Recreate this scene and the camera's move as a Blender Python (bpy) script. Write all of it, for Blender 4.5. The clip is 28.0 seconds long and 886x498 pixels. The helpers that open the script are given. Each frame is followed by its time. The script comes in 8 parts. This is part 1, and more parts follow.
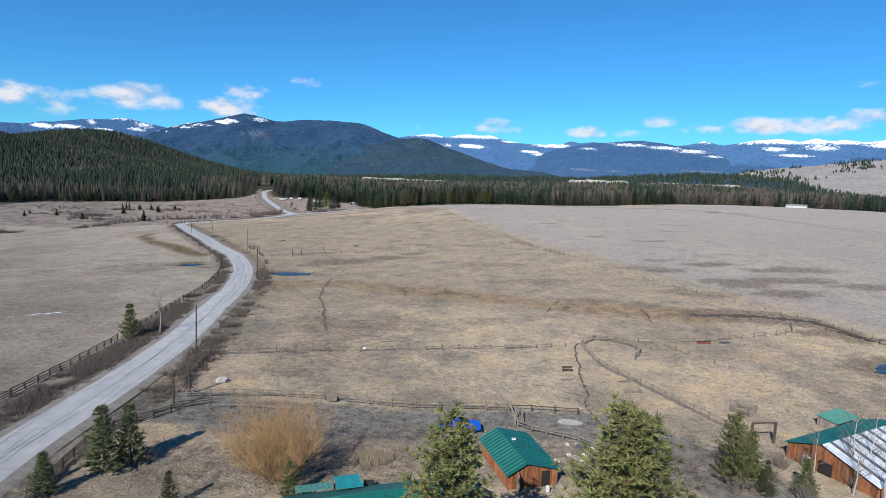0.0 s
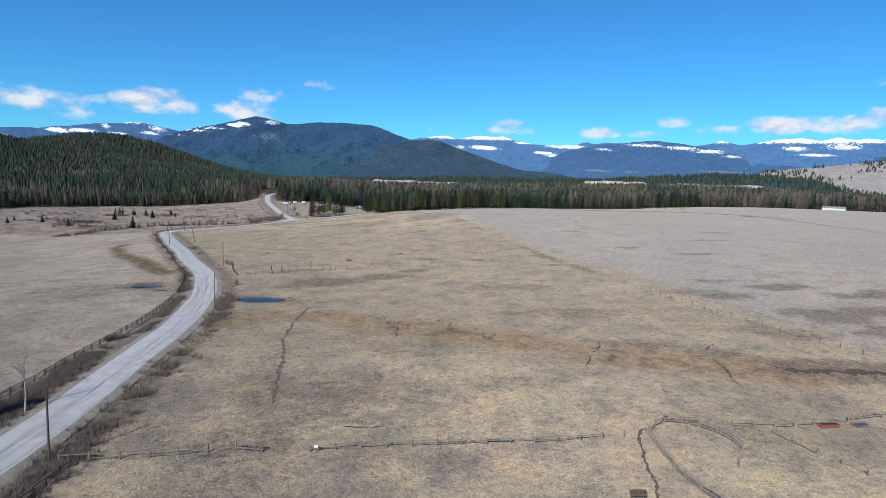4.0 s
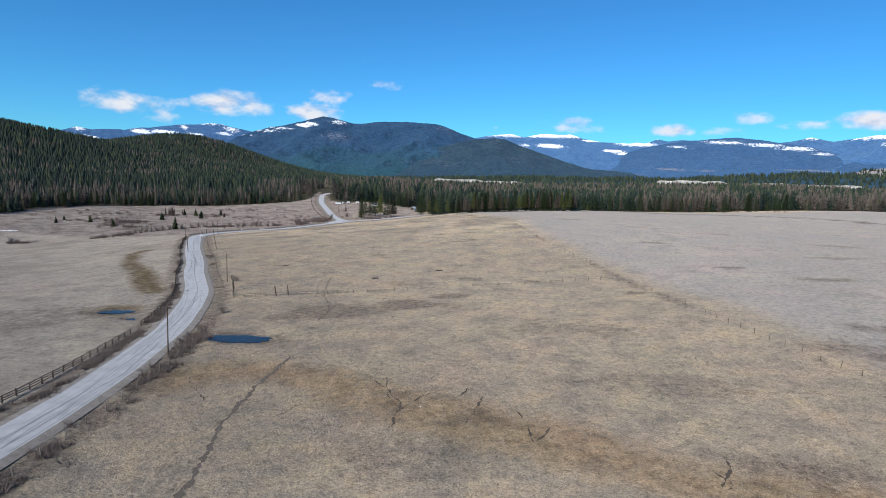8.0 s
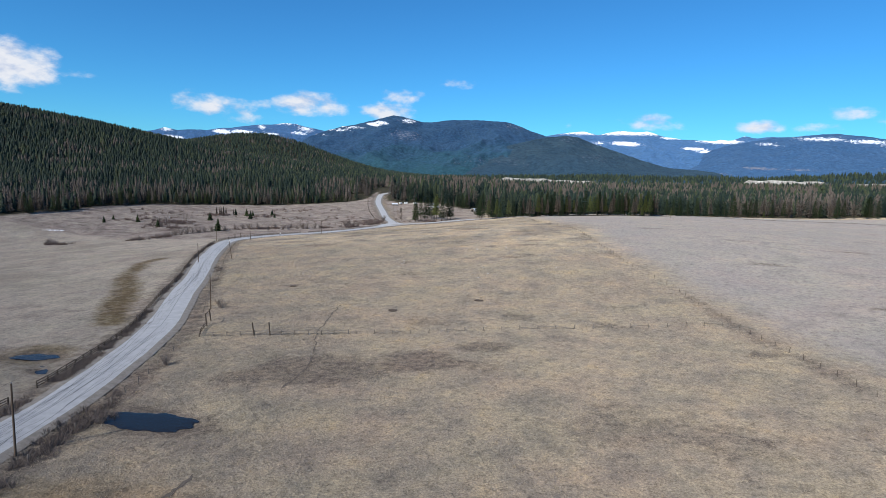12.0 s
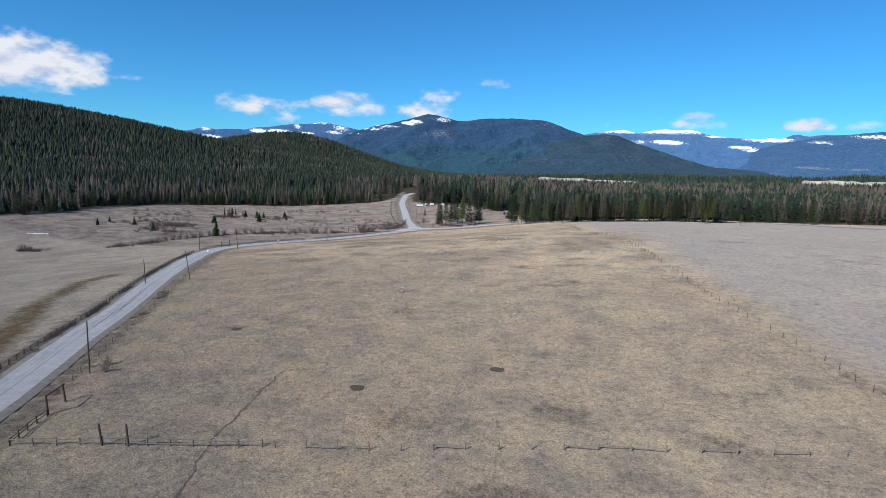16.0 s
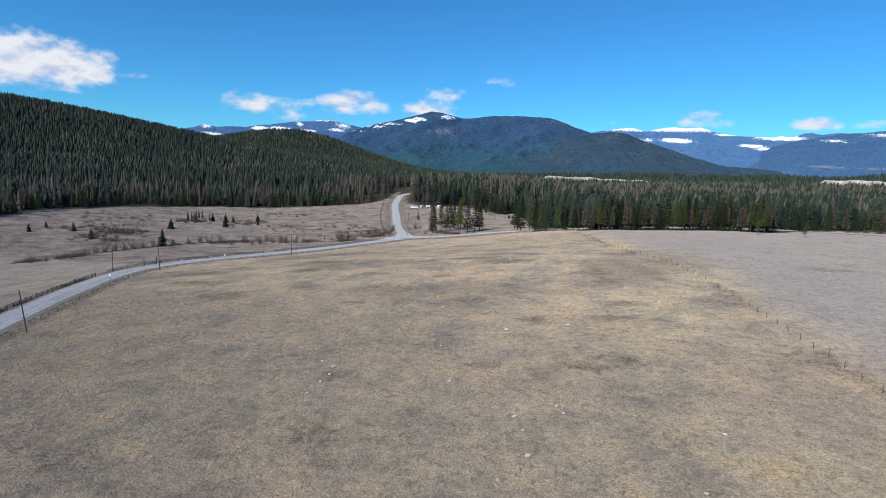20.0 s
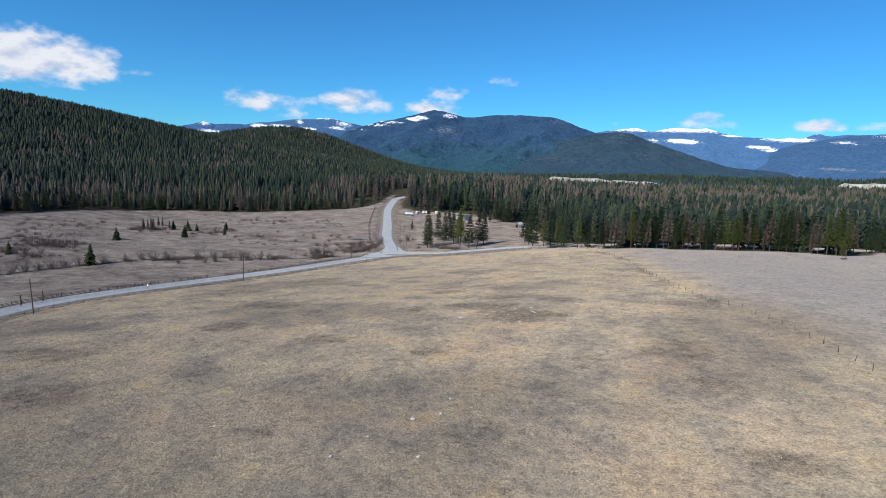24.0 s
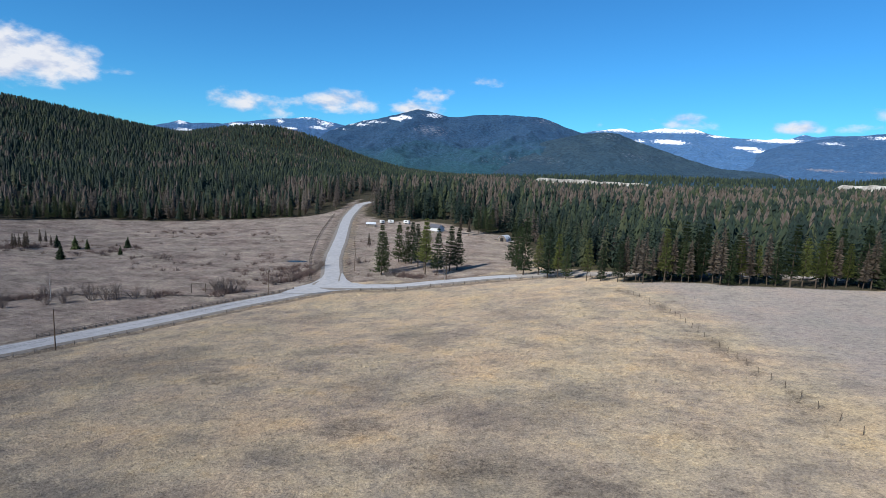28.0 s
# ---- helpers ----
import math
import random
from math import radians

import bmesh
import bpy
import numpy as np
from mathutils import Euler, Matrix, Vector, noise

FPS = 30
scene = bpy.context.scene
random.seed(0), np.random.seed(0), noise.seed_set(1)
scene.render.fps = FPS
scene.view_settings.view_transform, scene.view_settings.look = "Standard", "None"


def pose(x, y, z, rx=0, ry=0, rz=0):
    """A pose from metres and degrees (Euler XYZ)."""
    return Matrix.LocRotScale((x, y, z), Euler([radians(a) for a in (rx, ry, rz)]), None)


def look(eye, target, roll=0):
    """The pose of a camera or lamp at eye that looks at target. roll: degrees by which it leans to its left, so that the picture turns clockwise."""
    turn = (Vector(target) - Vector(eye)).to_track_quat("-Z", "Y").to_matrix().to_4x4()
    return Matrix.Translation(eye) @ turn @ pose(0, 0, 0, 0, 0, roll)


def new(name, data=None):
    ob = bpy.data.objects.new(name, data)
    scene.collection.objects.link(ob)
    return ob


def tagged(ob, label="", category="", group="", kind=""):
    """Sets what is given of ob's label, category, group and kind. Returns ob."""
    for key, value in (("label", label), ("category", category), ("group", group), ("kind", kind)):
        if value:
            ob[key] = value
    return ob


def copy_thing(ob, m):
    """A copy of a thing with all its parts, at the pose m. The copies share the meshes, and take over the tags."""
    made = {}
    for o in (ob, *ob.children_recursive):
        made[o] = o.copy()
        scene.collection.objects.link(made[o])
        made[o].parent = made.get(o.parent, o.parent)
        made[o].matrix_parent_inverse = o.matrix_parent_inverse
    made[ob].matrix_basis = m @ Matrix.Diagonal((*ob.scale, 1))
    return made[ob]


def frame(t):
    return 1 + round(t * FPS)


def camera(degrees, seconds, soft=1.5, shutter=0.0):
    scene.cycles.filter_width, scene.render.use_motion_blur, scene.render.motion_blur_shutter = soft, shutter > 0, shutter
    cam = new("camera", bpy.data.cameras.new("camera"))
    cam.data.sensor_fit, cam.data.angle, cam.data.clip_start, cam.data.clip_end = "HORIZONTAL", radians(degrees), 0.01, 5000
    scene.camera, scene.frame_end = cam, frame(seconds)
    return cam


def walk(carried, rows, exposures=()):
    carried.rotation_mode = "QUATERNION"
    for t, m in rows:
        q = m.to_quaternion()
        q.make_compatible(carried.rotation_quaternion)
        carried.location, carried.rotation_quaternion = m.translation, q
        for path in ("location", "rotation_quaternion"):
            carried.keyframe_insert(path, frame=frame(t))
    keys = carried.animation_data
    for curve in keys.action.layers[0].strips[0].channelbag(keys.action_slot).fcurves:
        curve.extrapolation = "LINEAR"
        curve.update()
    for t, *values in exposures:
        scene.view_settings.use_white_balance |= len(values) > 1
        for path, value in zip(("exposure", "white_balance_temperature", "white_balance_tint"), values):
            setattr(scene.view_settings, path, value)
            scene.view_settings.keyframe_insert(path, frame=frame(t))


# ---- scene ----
cam = camera(76.51, 28.0, 0.45)
PATH = [
    (0, (-3.20, -57.90, 33.60), (-3.346, -38.070, 30.986), 2.25),
    (0.5, (-3.21, -54.80, 33.66), (-2.969, -34.973, 31.063), 2.21),
    (1, (-2.98, -51.23, 33.71), (-2.696, -31.401, 31.112), 2.14),
    (1.5, (-2.77, -46.71, 33.67), (-2.537, -26.883, 31.093), 2.08),
    (2, (-2.54, -41.43, 33.66), (-2.431, -21.595, 31.085), 2.00),
    (2.5, (-2.21, -35.80, 33.71), (-2.273, -15.969, 31.144), 1.97),
    (3, (-1.94, -29.97, 33.81), (-2.186, -10.141, 31.243), 1.89),
    (3.5, (-1.64, -24.19, 33.86), (-2.074, -4.364, 31.302), 1.90),
    (5.5, (0.02, 0.02, 33.73), (-1.201, 19.814, 31.122), 2.06),
    (6, (0.61, 5.83, 33.78), (-0.852, 25.601, 31.152), 2.07),
    (6.5, (1.29, 11.55, 33.88), (-0.347, 31.302, 31.233), 2.02),
    (7, (1.78, 17.19, 34.00), (-0.339, 36.897, 31.340), 2.04),
    (7.5, (2.25, 22.75, 34.08), (-0.392, 42.391, 31.408), 2.00),
    (8, (2.60, 28.43, 34.17), (-0.266, 48.040, 31.495), 1.94),
    (8.5, (2.75, 34.23, 34.25), (-0.241, 53.823, 31.567), 1.86),
    (9, (2.99, 40.20, 34.36), (-0.066, 59.784, 31.662), 1.83),
    (9.5, (3.26, 46.36, 34.47), (0.075, 65.920, 31.747), 1.81),
    (10, (3.49, 52.55, 34.55), (0.178, 72.083, 31.816), 1.83),
    (10.5, (3.63, 58.76, 34.60), (0.089, 78.249, 31.855), 1.88),
    (11, (3.58, 64.82, 34.65), (-0.456, 84.211, 31.884), 1.91),
    (11.5, (3.31, 71.03, 34.64), (-1.350, 90.282, 31.860), 1.90),
    (12, (2.70, 77.45, 34.69), (-2.549, 96.541, 31.888), 2.03),
    (12.5, (1.93, 83.97, 34.63), (-3.462, 103.023, 31.824), 2.07),
    (14.5, (-1.96, 111.67, 33.98), (-7.881, 130.560, 31.151), 2.11),
    (15, (-3.35, 118.80, 33.86), (-9.602, 137.582, 31.007), 2.10),
    (15.5, (-4.88, 126.21, 33.76), (-11.254, 144.944, 30.904), 2.02),
    (16, (-6.54, 133.77, 33.75), (-12.969, 152.494, 30.885), 2.10),
    (16.5, (-8.49, 141.53, 33.73), (-14.898, 160.258, 30.867), 2.15),
    (17, (-10.51, 149.61, 33.72), (-16.904, 168.341, 30.833), 2.11),
    (17.5, (-12.46, 157.62, 33.67), (-18.825, 176.354, 30.765), 2.06),
    (18, (-14.32, 165.60, 33.64), (-20.647, 184.352, 30.735), 2.12),
    (18.5, (-16.18, 173.77, 33.52), (-22.469, 192.533, 30.612), 2.09),
    (19, (-18.04, 182.07, 33.36), (-24.291, 200.845, 30.451), 2.17),
    (19.5, (-19.88, 190.42, 33.19), (-26.073, 209.217, 30.281), 2.20),
    (20, (-21.44, 198.73, 33.23), (-28.024, 217.388, 30.305), 2.20),
    (20.5, (-23.21, 206.27, 33.44), (-30.221, 224.768, 30.502), 2.42),
    (22.5, (-33.32, 231.39, 34.09), (-40.279, 249.908, 31.146), 2.38),
    (23, (-35.52, 239.70, 34.38), (-42.357, 258.267, 31.425), 2.48),
    (23.5, (-37.84, 249.11, 34.57), (-44.571, 267.709, 31.604), 2.55),
    (24, (-40.28, 259.03, 34.60), (-46.913, 277.671, 31.649), 2.61),
    (24.5, (-42.64, 269.44, 34.49), (-49.192, 288.114, 31.567), 2.57),
    (25, (-44.82, 279.97, 34.42), (-51.303, 298.660, 31.493), 2.60),
    (25.5, (-46.95, 290.45, 34.36), (-53.371, 309.159, 31.438), 2.62),
    (26, (-49.26, 300.82, 34.30), (-55.627, 319.554, 31.369), 2.58),
    (26.5, (-51.51, 310.97, 34.19), (-57.804, 329.732, 31.271), 2.63),
    (27, (-53.77, 321.16, 34.14), (-60.015, 339.937, 31.229), 2.69),
    (27.5, (-55.95, 331.58, 34.18), (-62.150, 350.366, 31.259), 2.62),
    (28, (-58.26, 342.05, 34.21), (-64.425, 360.853, 31.308), 2.69),
]
walk(cam, [(t, look(eye, target, roll)) for t, eye, target, roll in PATH], [(0, 0.6), (28, 0.6)])

# ---- world, sun, exposure ----
SUN_AZ, SUN_EL = 205.0, 37.0   # degrees clockwise from +y, degrees up


def clouds_world():
    w = bpy.data.worlds.new("sky")
    scene.world = w
    w.use_nodes = True
    nt = w.node_tree
    nt.nodes.clear()
    N = nt.nodes.new
    out, bg, sky = N("ShaderNodeOutputWorld"), N("ShaderNodeBackground"), N("ShaderNodeTexSky")
    sky.sky_type, sky.sun_disc = "NISHITA", False
    sky.sun_elevation, sky.sun_rotation = radians(SUN_EL), radians(SUN_AZ)
    sky.altitude, sky.air_density, sky.dust_density, sky.ozone_density = 900, 1.0, 0.15, 4.0
    tint = N("ShaderNodeMix")
    tint.data_type, tint.blend_type = "RGBA", "MULTIPLY"
    tint.inputs[0].default_value = 1.0
    tint.inputs[7].default_value = (0.335, 0.975, 1.39, 1)
    nt.links.new(sky.outputs[0], tint.inputs[6])
    co = N("ShaderNodeTexCoord")
    mass = None
    # azimuth and height of each cloud's middle, its half width and half height, in degrees, and how solid it is
    for az, el, sx, sy, solid in ((-56.0, 7.1, 3.8, 2.3, 1.3), (-52.8, 7.1, 3.5, 1.9, 1.25), (-49.0, 6.8, 2.2, 0.5, 0.5), (-38.3, 5.2, 2.6, 1.1, 0.8), (-35.0, 4.6, 3.0, 0.9, 0.6), (-33.7, 5.4, 1.6, 0.8, 0.6),
                                  (-28.8, 5.75, 3.7, 1.15, 1.1), (-21.3, 5.45, 2.7, 0.95, 1.0), (-20.0, 7.0, 2.0, 0.8, 0.85), (-14.4, 8.4, 1.6, 0.65, 0.6),
                                  (4.5, 5.05, 3.0, 0.75, 0.85), (13.0, 4.6, 2.4, 0.65, 1.0), (17.2, 4.55, 2.2, 0.45, 0.7), (19.6, 5.7, 1.7, 0.6, 0.75),
                                  (23.6, 5.05, 2.4, 0.5, 0.85), (28.3, 5.35, 2.6, 0.8, 1.1), (33.2, 5.3, 3.6, 0.8, 1.0), (35.6, 5.9, 2.0, 0.7, 0.9), (41.0, 5.4, 3.2, 1.0, 0.8),
                                  (-3.5, 4.8, 0.5, 0.5, 0.5), (35.3, 8.5, 1.6, 0.4, 0.4), (-68.0, 7.2, 5.0, 1.8, 0.8), (55.0, 6.5, 6.0, 1.6, 0.9)):
        a, e = radians(az), radians(el)
        d = Vector((math.sin(a) * math.cos(e), math.cos(a) * math.cos(e), math.sin(e)))
        side, up = Vector((math.cos(a), -math.sin(a), 0)), None
        up = side.cross(d)
        terms = []
        for axis, s in ((side, sx), (up, sy)):
            dot = N("ShaderNodeVectorMath")
            dot.operation = "DOT_PRODUCT"
            dot.inputs[1].default_value = axis / math.radians(s)
            nt.links.new(co.outputs["Generated"], dot.inputs[0])
            sq = N("ShaderNodeMath")
            sq.operation = "MULTIPLY"
            nt.links.new(dot.outputs["Value"], sq.inputs[0])
            nt.links.new(dot.outputs["Value"], sq.inputs[1])
            terms.append(sq)
        front = N("ShaderNodeVectorMath")
        front.operation = "DOT_PRODUCT"
        front.inputs[1].default_value = d
        nt.links.new(co.outputs["Generated"], front.inputs[0])
        facing = N("ShaderNodeMath")
        facing.operation = "GREATER_THAN"
        facing.inputs[1].default_value = 0.5
        nt.links.new(front.outputs["Value"], facing.inputs[0])
        r2 = N("ShaderNodeMath")
        r2.operation = "ADD"
        nt.links.new(terms[0].outputs[0], r2.inputs[0])
        nt.links.new(terms[1].outputs[0], r2.inputs[1])
        body = N("ShaderNodeMath")
        body.operation = "MULTIPLY_ADD"
        body.inputs[1].default_value, body.inputs[2].default_value = -0.62 * solid, solid
        nt.links.new(r2.outputs[0], body.inputs[0])
        behind = N("ShaderNodeMath")
        behind.operation = "MULTIPLY_ADD"
        behind.inputs[1].default_value, behind.inputs[2].default_value = 10, -10
        nt.links.new(facing.outputs[0], behind.inputs[0])
        seen = N("ShaderNodeMath")
        seen.operation = "ADD"
        nt.links.new(body.outputs[0], seen.inputs[0])
        nt.links.new(behind.outputs[0], seen.inputs[1])
        if mass is None:
            mass = seen
        else:
            top = N("ShaderNodeMath")
            top.operation = "MAXIMUM"
            nt.links.new(mass.outputs[0], top.inputs[0])
            nt.links.new(seen.outputs[0], top.inputs[1])
            mass = top
    puff = N("ShaderNodeTexNoise")
    puff.inputs["Scale"].default_value, puff.inputs["Detail"].default_value, puff.inputs["Roughness"].default_value = 27, 8, 0.56
    squash = N("ShaderNodeMapping")
    squash.inputs["Scale"].default_value = (1, 1, 1.9)
    nt.links.new(co.outputs["Generated"], squash.inputs[0])
    nt.links.new(squash.outputs[0], puff.inputs["Vector"])
    add = N("ShaderNodeMath")
    add.operation = "MULTIPLY_ADD"
    add.inputs[1].default_value = 2.1
    add.inputs[2].default_value = -1.3
    nt.links.new(puff.outputs[0], add.inputs[0])
    tot = N("ShaderNodeMath")
    tot.operation = "ADD"
    nt.links.new(add.outputs[0], tot.inputs[0])
    nt.links.new(mass.outputs[0], tot.inputs[1])
    ramp = N("ShaderNodeMapRange")
    ramp.interpolation_type = "SMOOTHSTEP"
    ramp.inputs[1].default_value, ramp.inputs[2].default_value = 0.0, 0.95
    nt.links.new(tot.outputs[0], ramp.inputs[0])
    mix = N("ShaderNodeMix")
    mix.data_type = "RGBA"
    # cloud undersides shaded by colour: greyer where the puffs are thicker above than here
    lifted = N("ShaderNodeMapping")
    lifted.inputs["Scale"].default_value, lifted.inputs["Location"].default_value = (1, 1, 1.9), (0, 0, 0.02)
    above = N("ShaderNodeTexNoise")
    above.inputs["Scale"].default_value, above.inputs["Detail"].default_value, above.inputs["Roughness"].default_value = 27, 4, 0.5
    nt.links.new(co.outputs["Generated"], lifted.inputs[0])
    nt.links.new(lifted.outputs[0], above.inputs["Vector"])
    under = N("ShaderNodeMath")
    under.operation = "SUBTRACT"
    nt.links.new(above.outputs[0], under.inputs[0])
    nt.links.new(puff.outputs[0], under.inputs[1])
    belly = N("ShaderNodeMapRange")
    belly.inputs[1].default_value, belly.inputs[2].default_value = -0.06, 0.16
    nt.links.new(under.outputs[0], belly.inputs[0])
    tone = N("ShaderNodeMix")
    tone.data_type = "RGBA"
    tone.inputs[6].default_value, tone.inputs[7].default_value = CLOUD, BELLY
    nt.links.new(belly.outputs[0], tone.inputs[0])
    nt.links.new(tone.outputs[2], mix.inputs[7])
    nt.links.new(ramp.outputs[0], mix.inputs[0])
    nt.links.new(tint.outputs[2], mix.inputs[6])
    nt.links.new(mix.outputs[2], bg.inputs[0])
    bg.inputs[1].default_value = SKY
    nt.links.new(bg.outputs[0], out.inputs[0])


SKY, CLOUD, BELLY = 0.0645, (8.3, 8.6, 9.3, 1), (5.6, 6.4, 8.2, 1)
clouds_world()
sun = new("sun", bpy.data.lights.new("sun", "SUN"))
sun.data.energy, sun.data.angle, sun.data.color = 3.6, radians(0.53), (1.0, 0.95, 0.87)
away = Vector((math.sin(radians(SUN_AZ)) * math.cos(radians(SUN_EL)), math.cos(radians(SUN_AZ)) * math.cos(radians(SUN_EL)), math.sin(radians(SUN_EL))))
sun.matrix_world = look(away * 400, (0, 0, 0))

# ---- numeric helpers ----
rng = np.random.default_rng(7)


def lattice_hash(ix, iy, seed):
    n = (ix.astype(np.int64) * 374761393 + iy.astype(np.int64) * 668265263 + seed * 1442695041) & 0x7FFFFFFF
    n = ((n ^ (n >> 13)) * 1274126177) & 0x7FFFFFFF
    return ((n ^ (n >> 16)) & 0xFFFF) / 65535.0


def vnoise(x, y, seed=0):
    ix, iy = np.floor(x), np.floor(y)
    fx, fy = x - ix, y - iy
    ux, uy = fx * fx * (3 - 2 * fx), fy * fy * (3 - 2 * fy)
    h = lattice_hash
    a, b = h(ix, iy, seed), h(ix + 1, iy, seed)
    c, d = h(ix, iy + 1, seed), h(ix + 1, iy + 1, seed)
    return (a + (b - a) * ux) * (1 - uy) + (c + (d - c) * ux) * uy


def fbm(x, y, octaves=4, seed=0, gain=0.5):
    x, y = np.asarray(x, float), np.asarray(y, float)
    total, amp, norm = 0.0, 1.0, 0.0
    for k in range(octaves):
        total = total + amp * (vnoise(x * 2**k + 17.3 * k, y * 2**k - 9.1 * k, seed + k) - 0.5)
        norm, amp = norm + amp, amp * gain
    return total / norm


def step(a, b, v):
    u = np.clip((v - a) / (b - a), 0, 1)
    return u * u * (3 - 2 * u)


def inside(poly, x, y):
    x, y = np.asarray(x, float), np.asarray(y, float)
    hit = np.zeros(np.broadcast(x, y).shape, bool)
    for (x0, y0), (x1, y1) in zip(poly, poly[1:] + poly[:1]):
        if y0 != y1:
            hit ^= ((y0 > y) != (y1 > y)) & (x < (x1 - x0) * (y - y0) / (y1 - y0) + x0)
    return hit


def spline(points, gap):
    """Points every gap metres or so along a smooth line through the given ones."""
    p = np.array(points, float)
    p = np.vstack([2 * p[0] - p[1], p, 2 * p[-1] - p[-2]])
    out = []
    for k in range(1, len(p) - 2):
        n = max(2, int(np.linalg.norm(p[k + 1] - p[k]) / gap))
        u = np.linspace(0, 1, n, endpoint=False)[:, None]
        a, b, c, d = p[k - 1 : k + 3]
        out.append(0.5 * (2 * b + (c - a) * u + (2 * a - 5 * b + 4 * c - d) * u**2 + (3 * b - a - 3 * c + d) * u**3))
    return np.vstack(out + [p[-2:-1]])


def near(line, x, y):
    """Distance from (x, y) to a polyline, and the index of the nearest vertex."""
    x, y = np.asarray(x, float).ravel(), np.asarray(y, float).ravel()
    best, at = np.full(len(x), 1e9), np.zeros(len(x), int)
    for k in range(0, len(x), 4000):
        d = np.hypot(x[k : k + 4000, None] - line[None, :, 0], y[k : k + 4000, None] - line[None, :, 1])
        at[k : k + 4000] = d.argmin(1)
        best[k : k + 4000] = d.min(1)
    return best, at


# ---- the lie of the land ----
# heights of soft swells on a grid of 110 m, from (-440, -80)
SWELL = np.array([
    [-4.8, -3.7, -4.5, 0.8, 5.3, -0.9, 0.1, 1.6],
    [-2.7, 0.8, -1.4, -0.5, -1.6, -4.5, -3.3, -0.7],
    [1.3, 4.7, 0.1, 1.7, -2.3, 6.9, 5.8, -0.8],
    [-4.9, -11.9, -7.2, -5.6, -0.1, -3.2, 2.1, 1.4],
    [-7.7, -8.8, 11.7, 3.7, 6.7, 3.5, -0.6, 1.6],
    [0.5, 2.3, -17.4, -7.3, 2.4, -0.7, 1.6, 1.9],
    [-8.1, -1.2, 1.7, 1.6, 7.5, -2.9, 0.5, 1.6],
    [-7.6, -10.1, 2.8, -12.5, -2.8, 1.6, 1.0, 1.3],
    [6.3, 0.0, 6.0, -1.5, -1.8, -1.0, -1.0, 0.3]])
# wooded hills: middle, half widths, turn, height
HILLS = ((-1397, 2242, 260, 262, -0.38, 135), (-1754, 1100, 583, 370, 0.45, 178.5), (-2349, 2388, 459, 519, -0.03, 166), (620, 1620, 450, 260, 0, 27), (560, 600, 170, 250, 0, 12.5), (-150, 1700, 420, 130, 0, -14))


def natural(x, y):
    x, y = np.asarray(x, float), np.asarray(y, float)
    z = np.zeros(np.broadcast(x, y).shape)
    far = step(420, 900, np.hypot(x + 50, (y - 360) * 0.9))
    for j in range(9):
        wy = np.exp(-((y + 80 - 110 * j) ** 2) / (2 * 105.0**2))
        for i in range(8):
            z = z + SWELL[j, i] * wy * np.exp(-((x + 440 - 110 * i) ** 2) / (2 * 105.0**2))
    z = z - 8 * far
    for cx, cy, sx, sy, rot, a in HILLS:
        c, s = math.cos(rot), math.sin(rot)
        u, v = (c * (x - cx) + s * (y - cy)) / sx, (-s * (x - cx) + c * (y - cy)) / sy
        z = z + a * np.exp(-(u * u + v * v) / 2)
    return z


ROAD = spline([(-47, -85), (-49, -50), (-51.5, -10), (-53.2, 6), (-54.6, 31), (-57.2, 55), (-61.5, 78), (-66.8, 107), (-73.6, 132), (-79.8, 150), (-96, 184),
               (-118.8, 219), (-132.8, 242), (-158, 280), (-183, 321), (-194.5, 341), (-202.5, 360), (-204, 378), (-201.8, 395), (-195.5, 430), (-190.5, 457), (-181, 494),
               (-170, 519), (-167.5, 530)], 2.0)
NORTH = spline([(-167.5, 530), (-174.5, 548), (-196, 587), (-220, 638), (-246, 692), (-260, 724), (-273.5, 763), (-278, 782), (-272, 806), (-252, 828), (-222, 842)], 2.0)
EAST = spline([(-167.5, 530), (-155, 531), (-139, 535), (-121.5, 546), (-101.6, 557), (-72, 565), (-30, 566), (30, 566), (60, 577), (120, 590), (200, 582), (262, 500), (266, 300), (270, 60)], 2.0)


def along(line):
    z = natural(line[:, 0], line[:, 1]) + 0.35
    k = np.hanning(15)
    pad = np.concatenate([np.full(7, z[0]), z, np.full(7, z[-1])])
    return np.convolve(pad, k / k.sum(), "valid")


LINES = [(ROAD, along(ROAD), 3.4), (NORTH, along(NORTH), 3.2), (EAST, along(EAST), 2.6)]
PONDS = [(-60, 142.7, 7.4, 3.0, 0.12, -4.15), (-104, 160.5, 4.2, 2.0, 0.35, -5.45), (-96, 155, 2.6, 1.1, -0.6, -5.4), (91.5, 49.5, 11, 5.0, 0.2, -0.95), (-210, 577, 5, 2.0, 0.5, -14.85)]


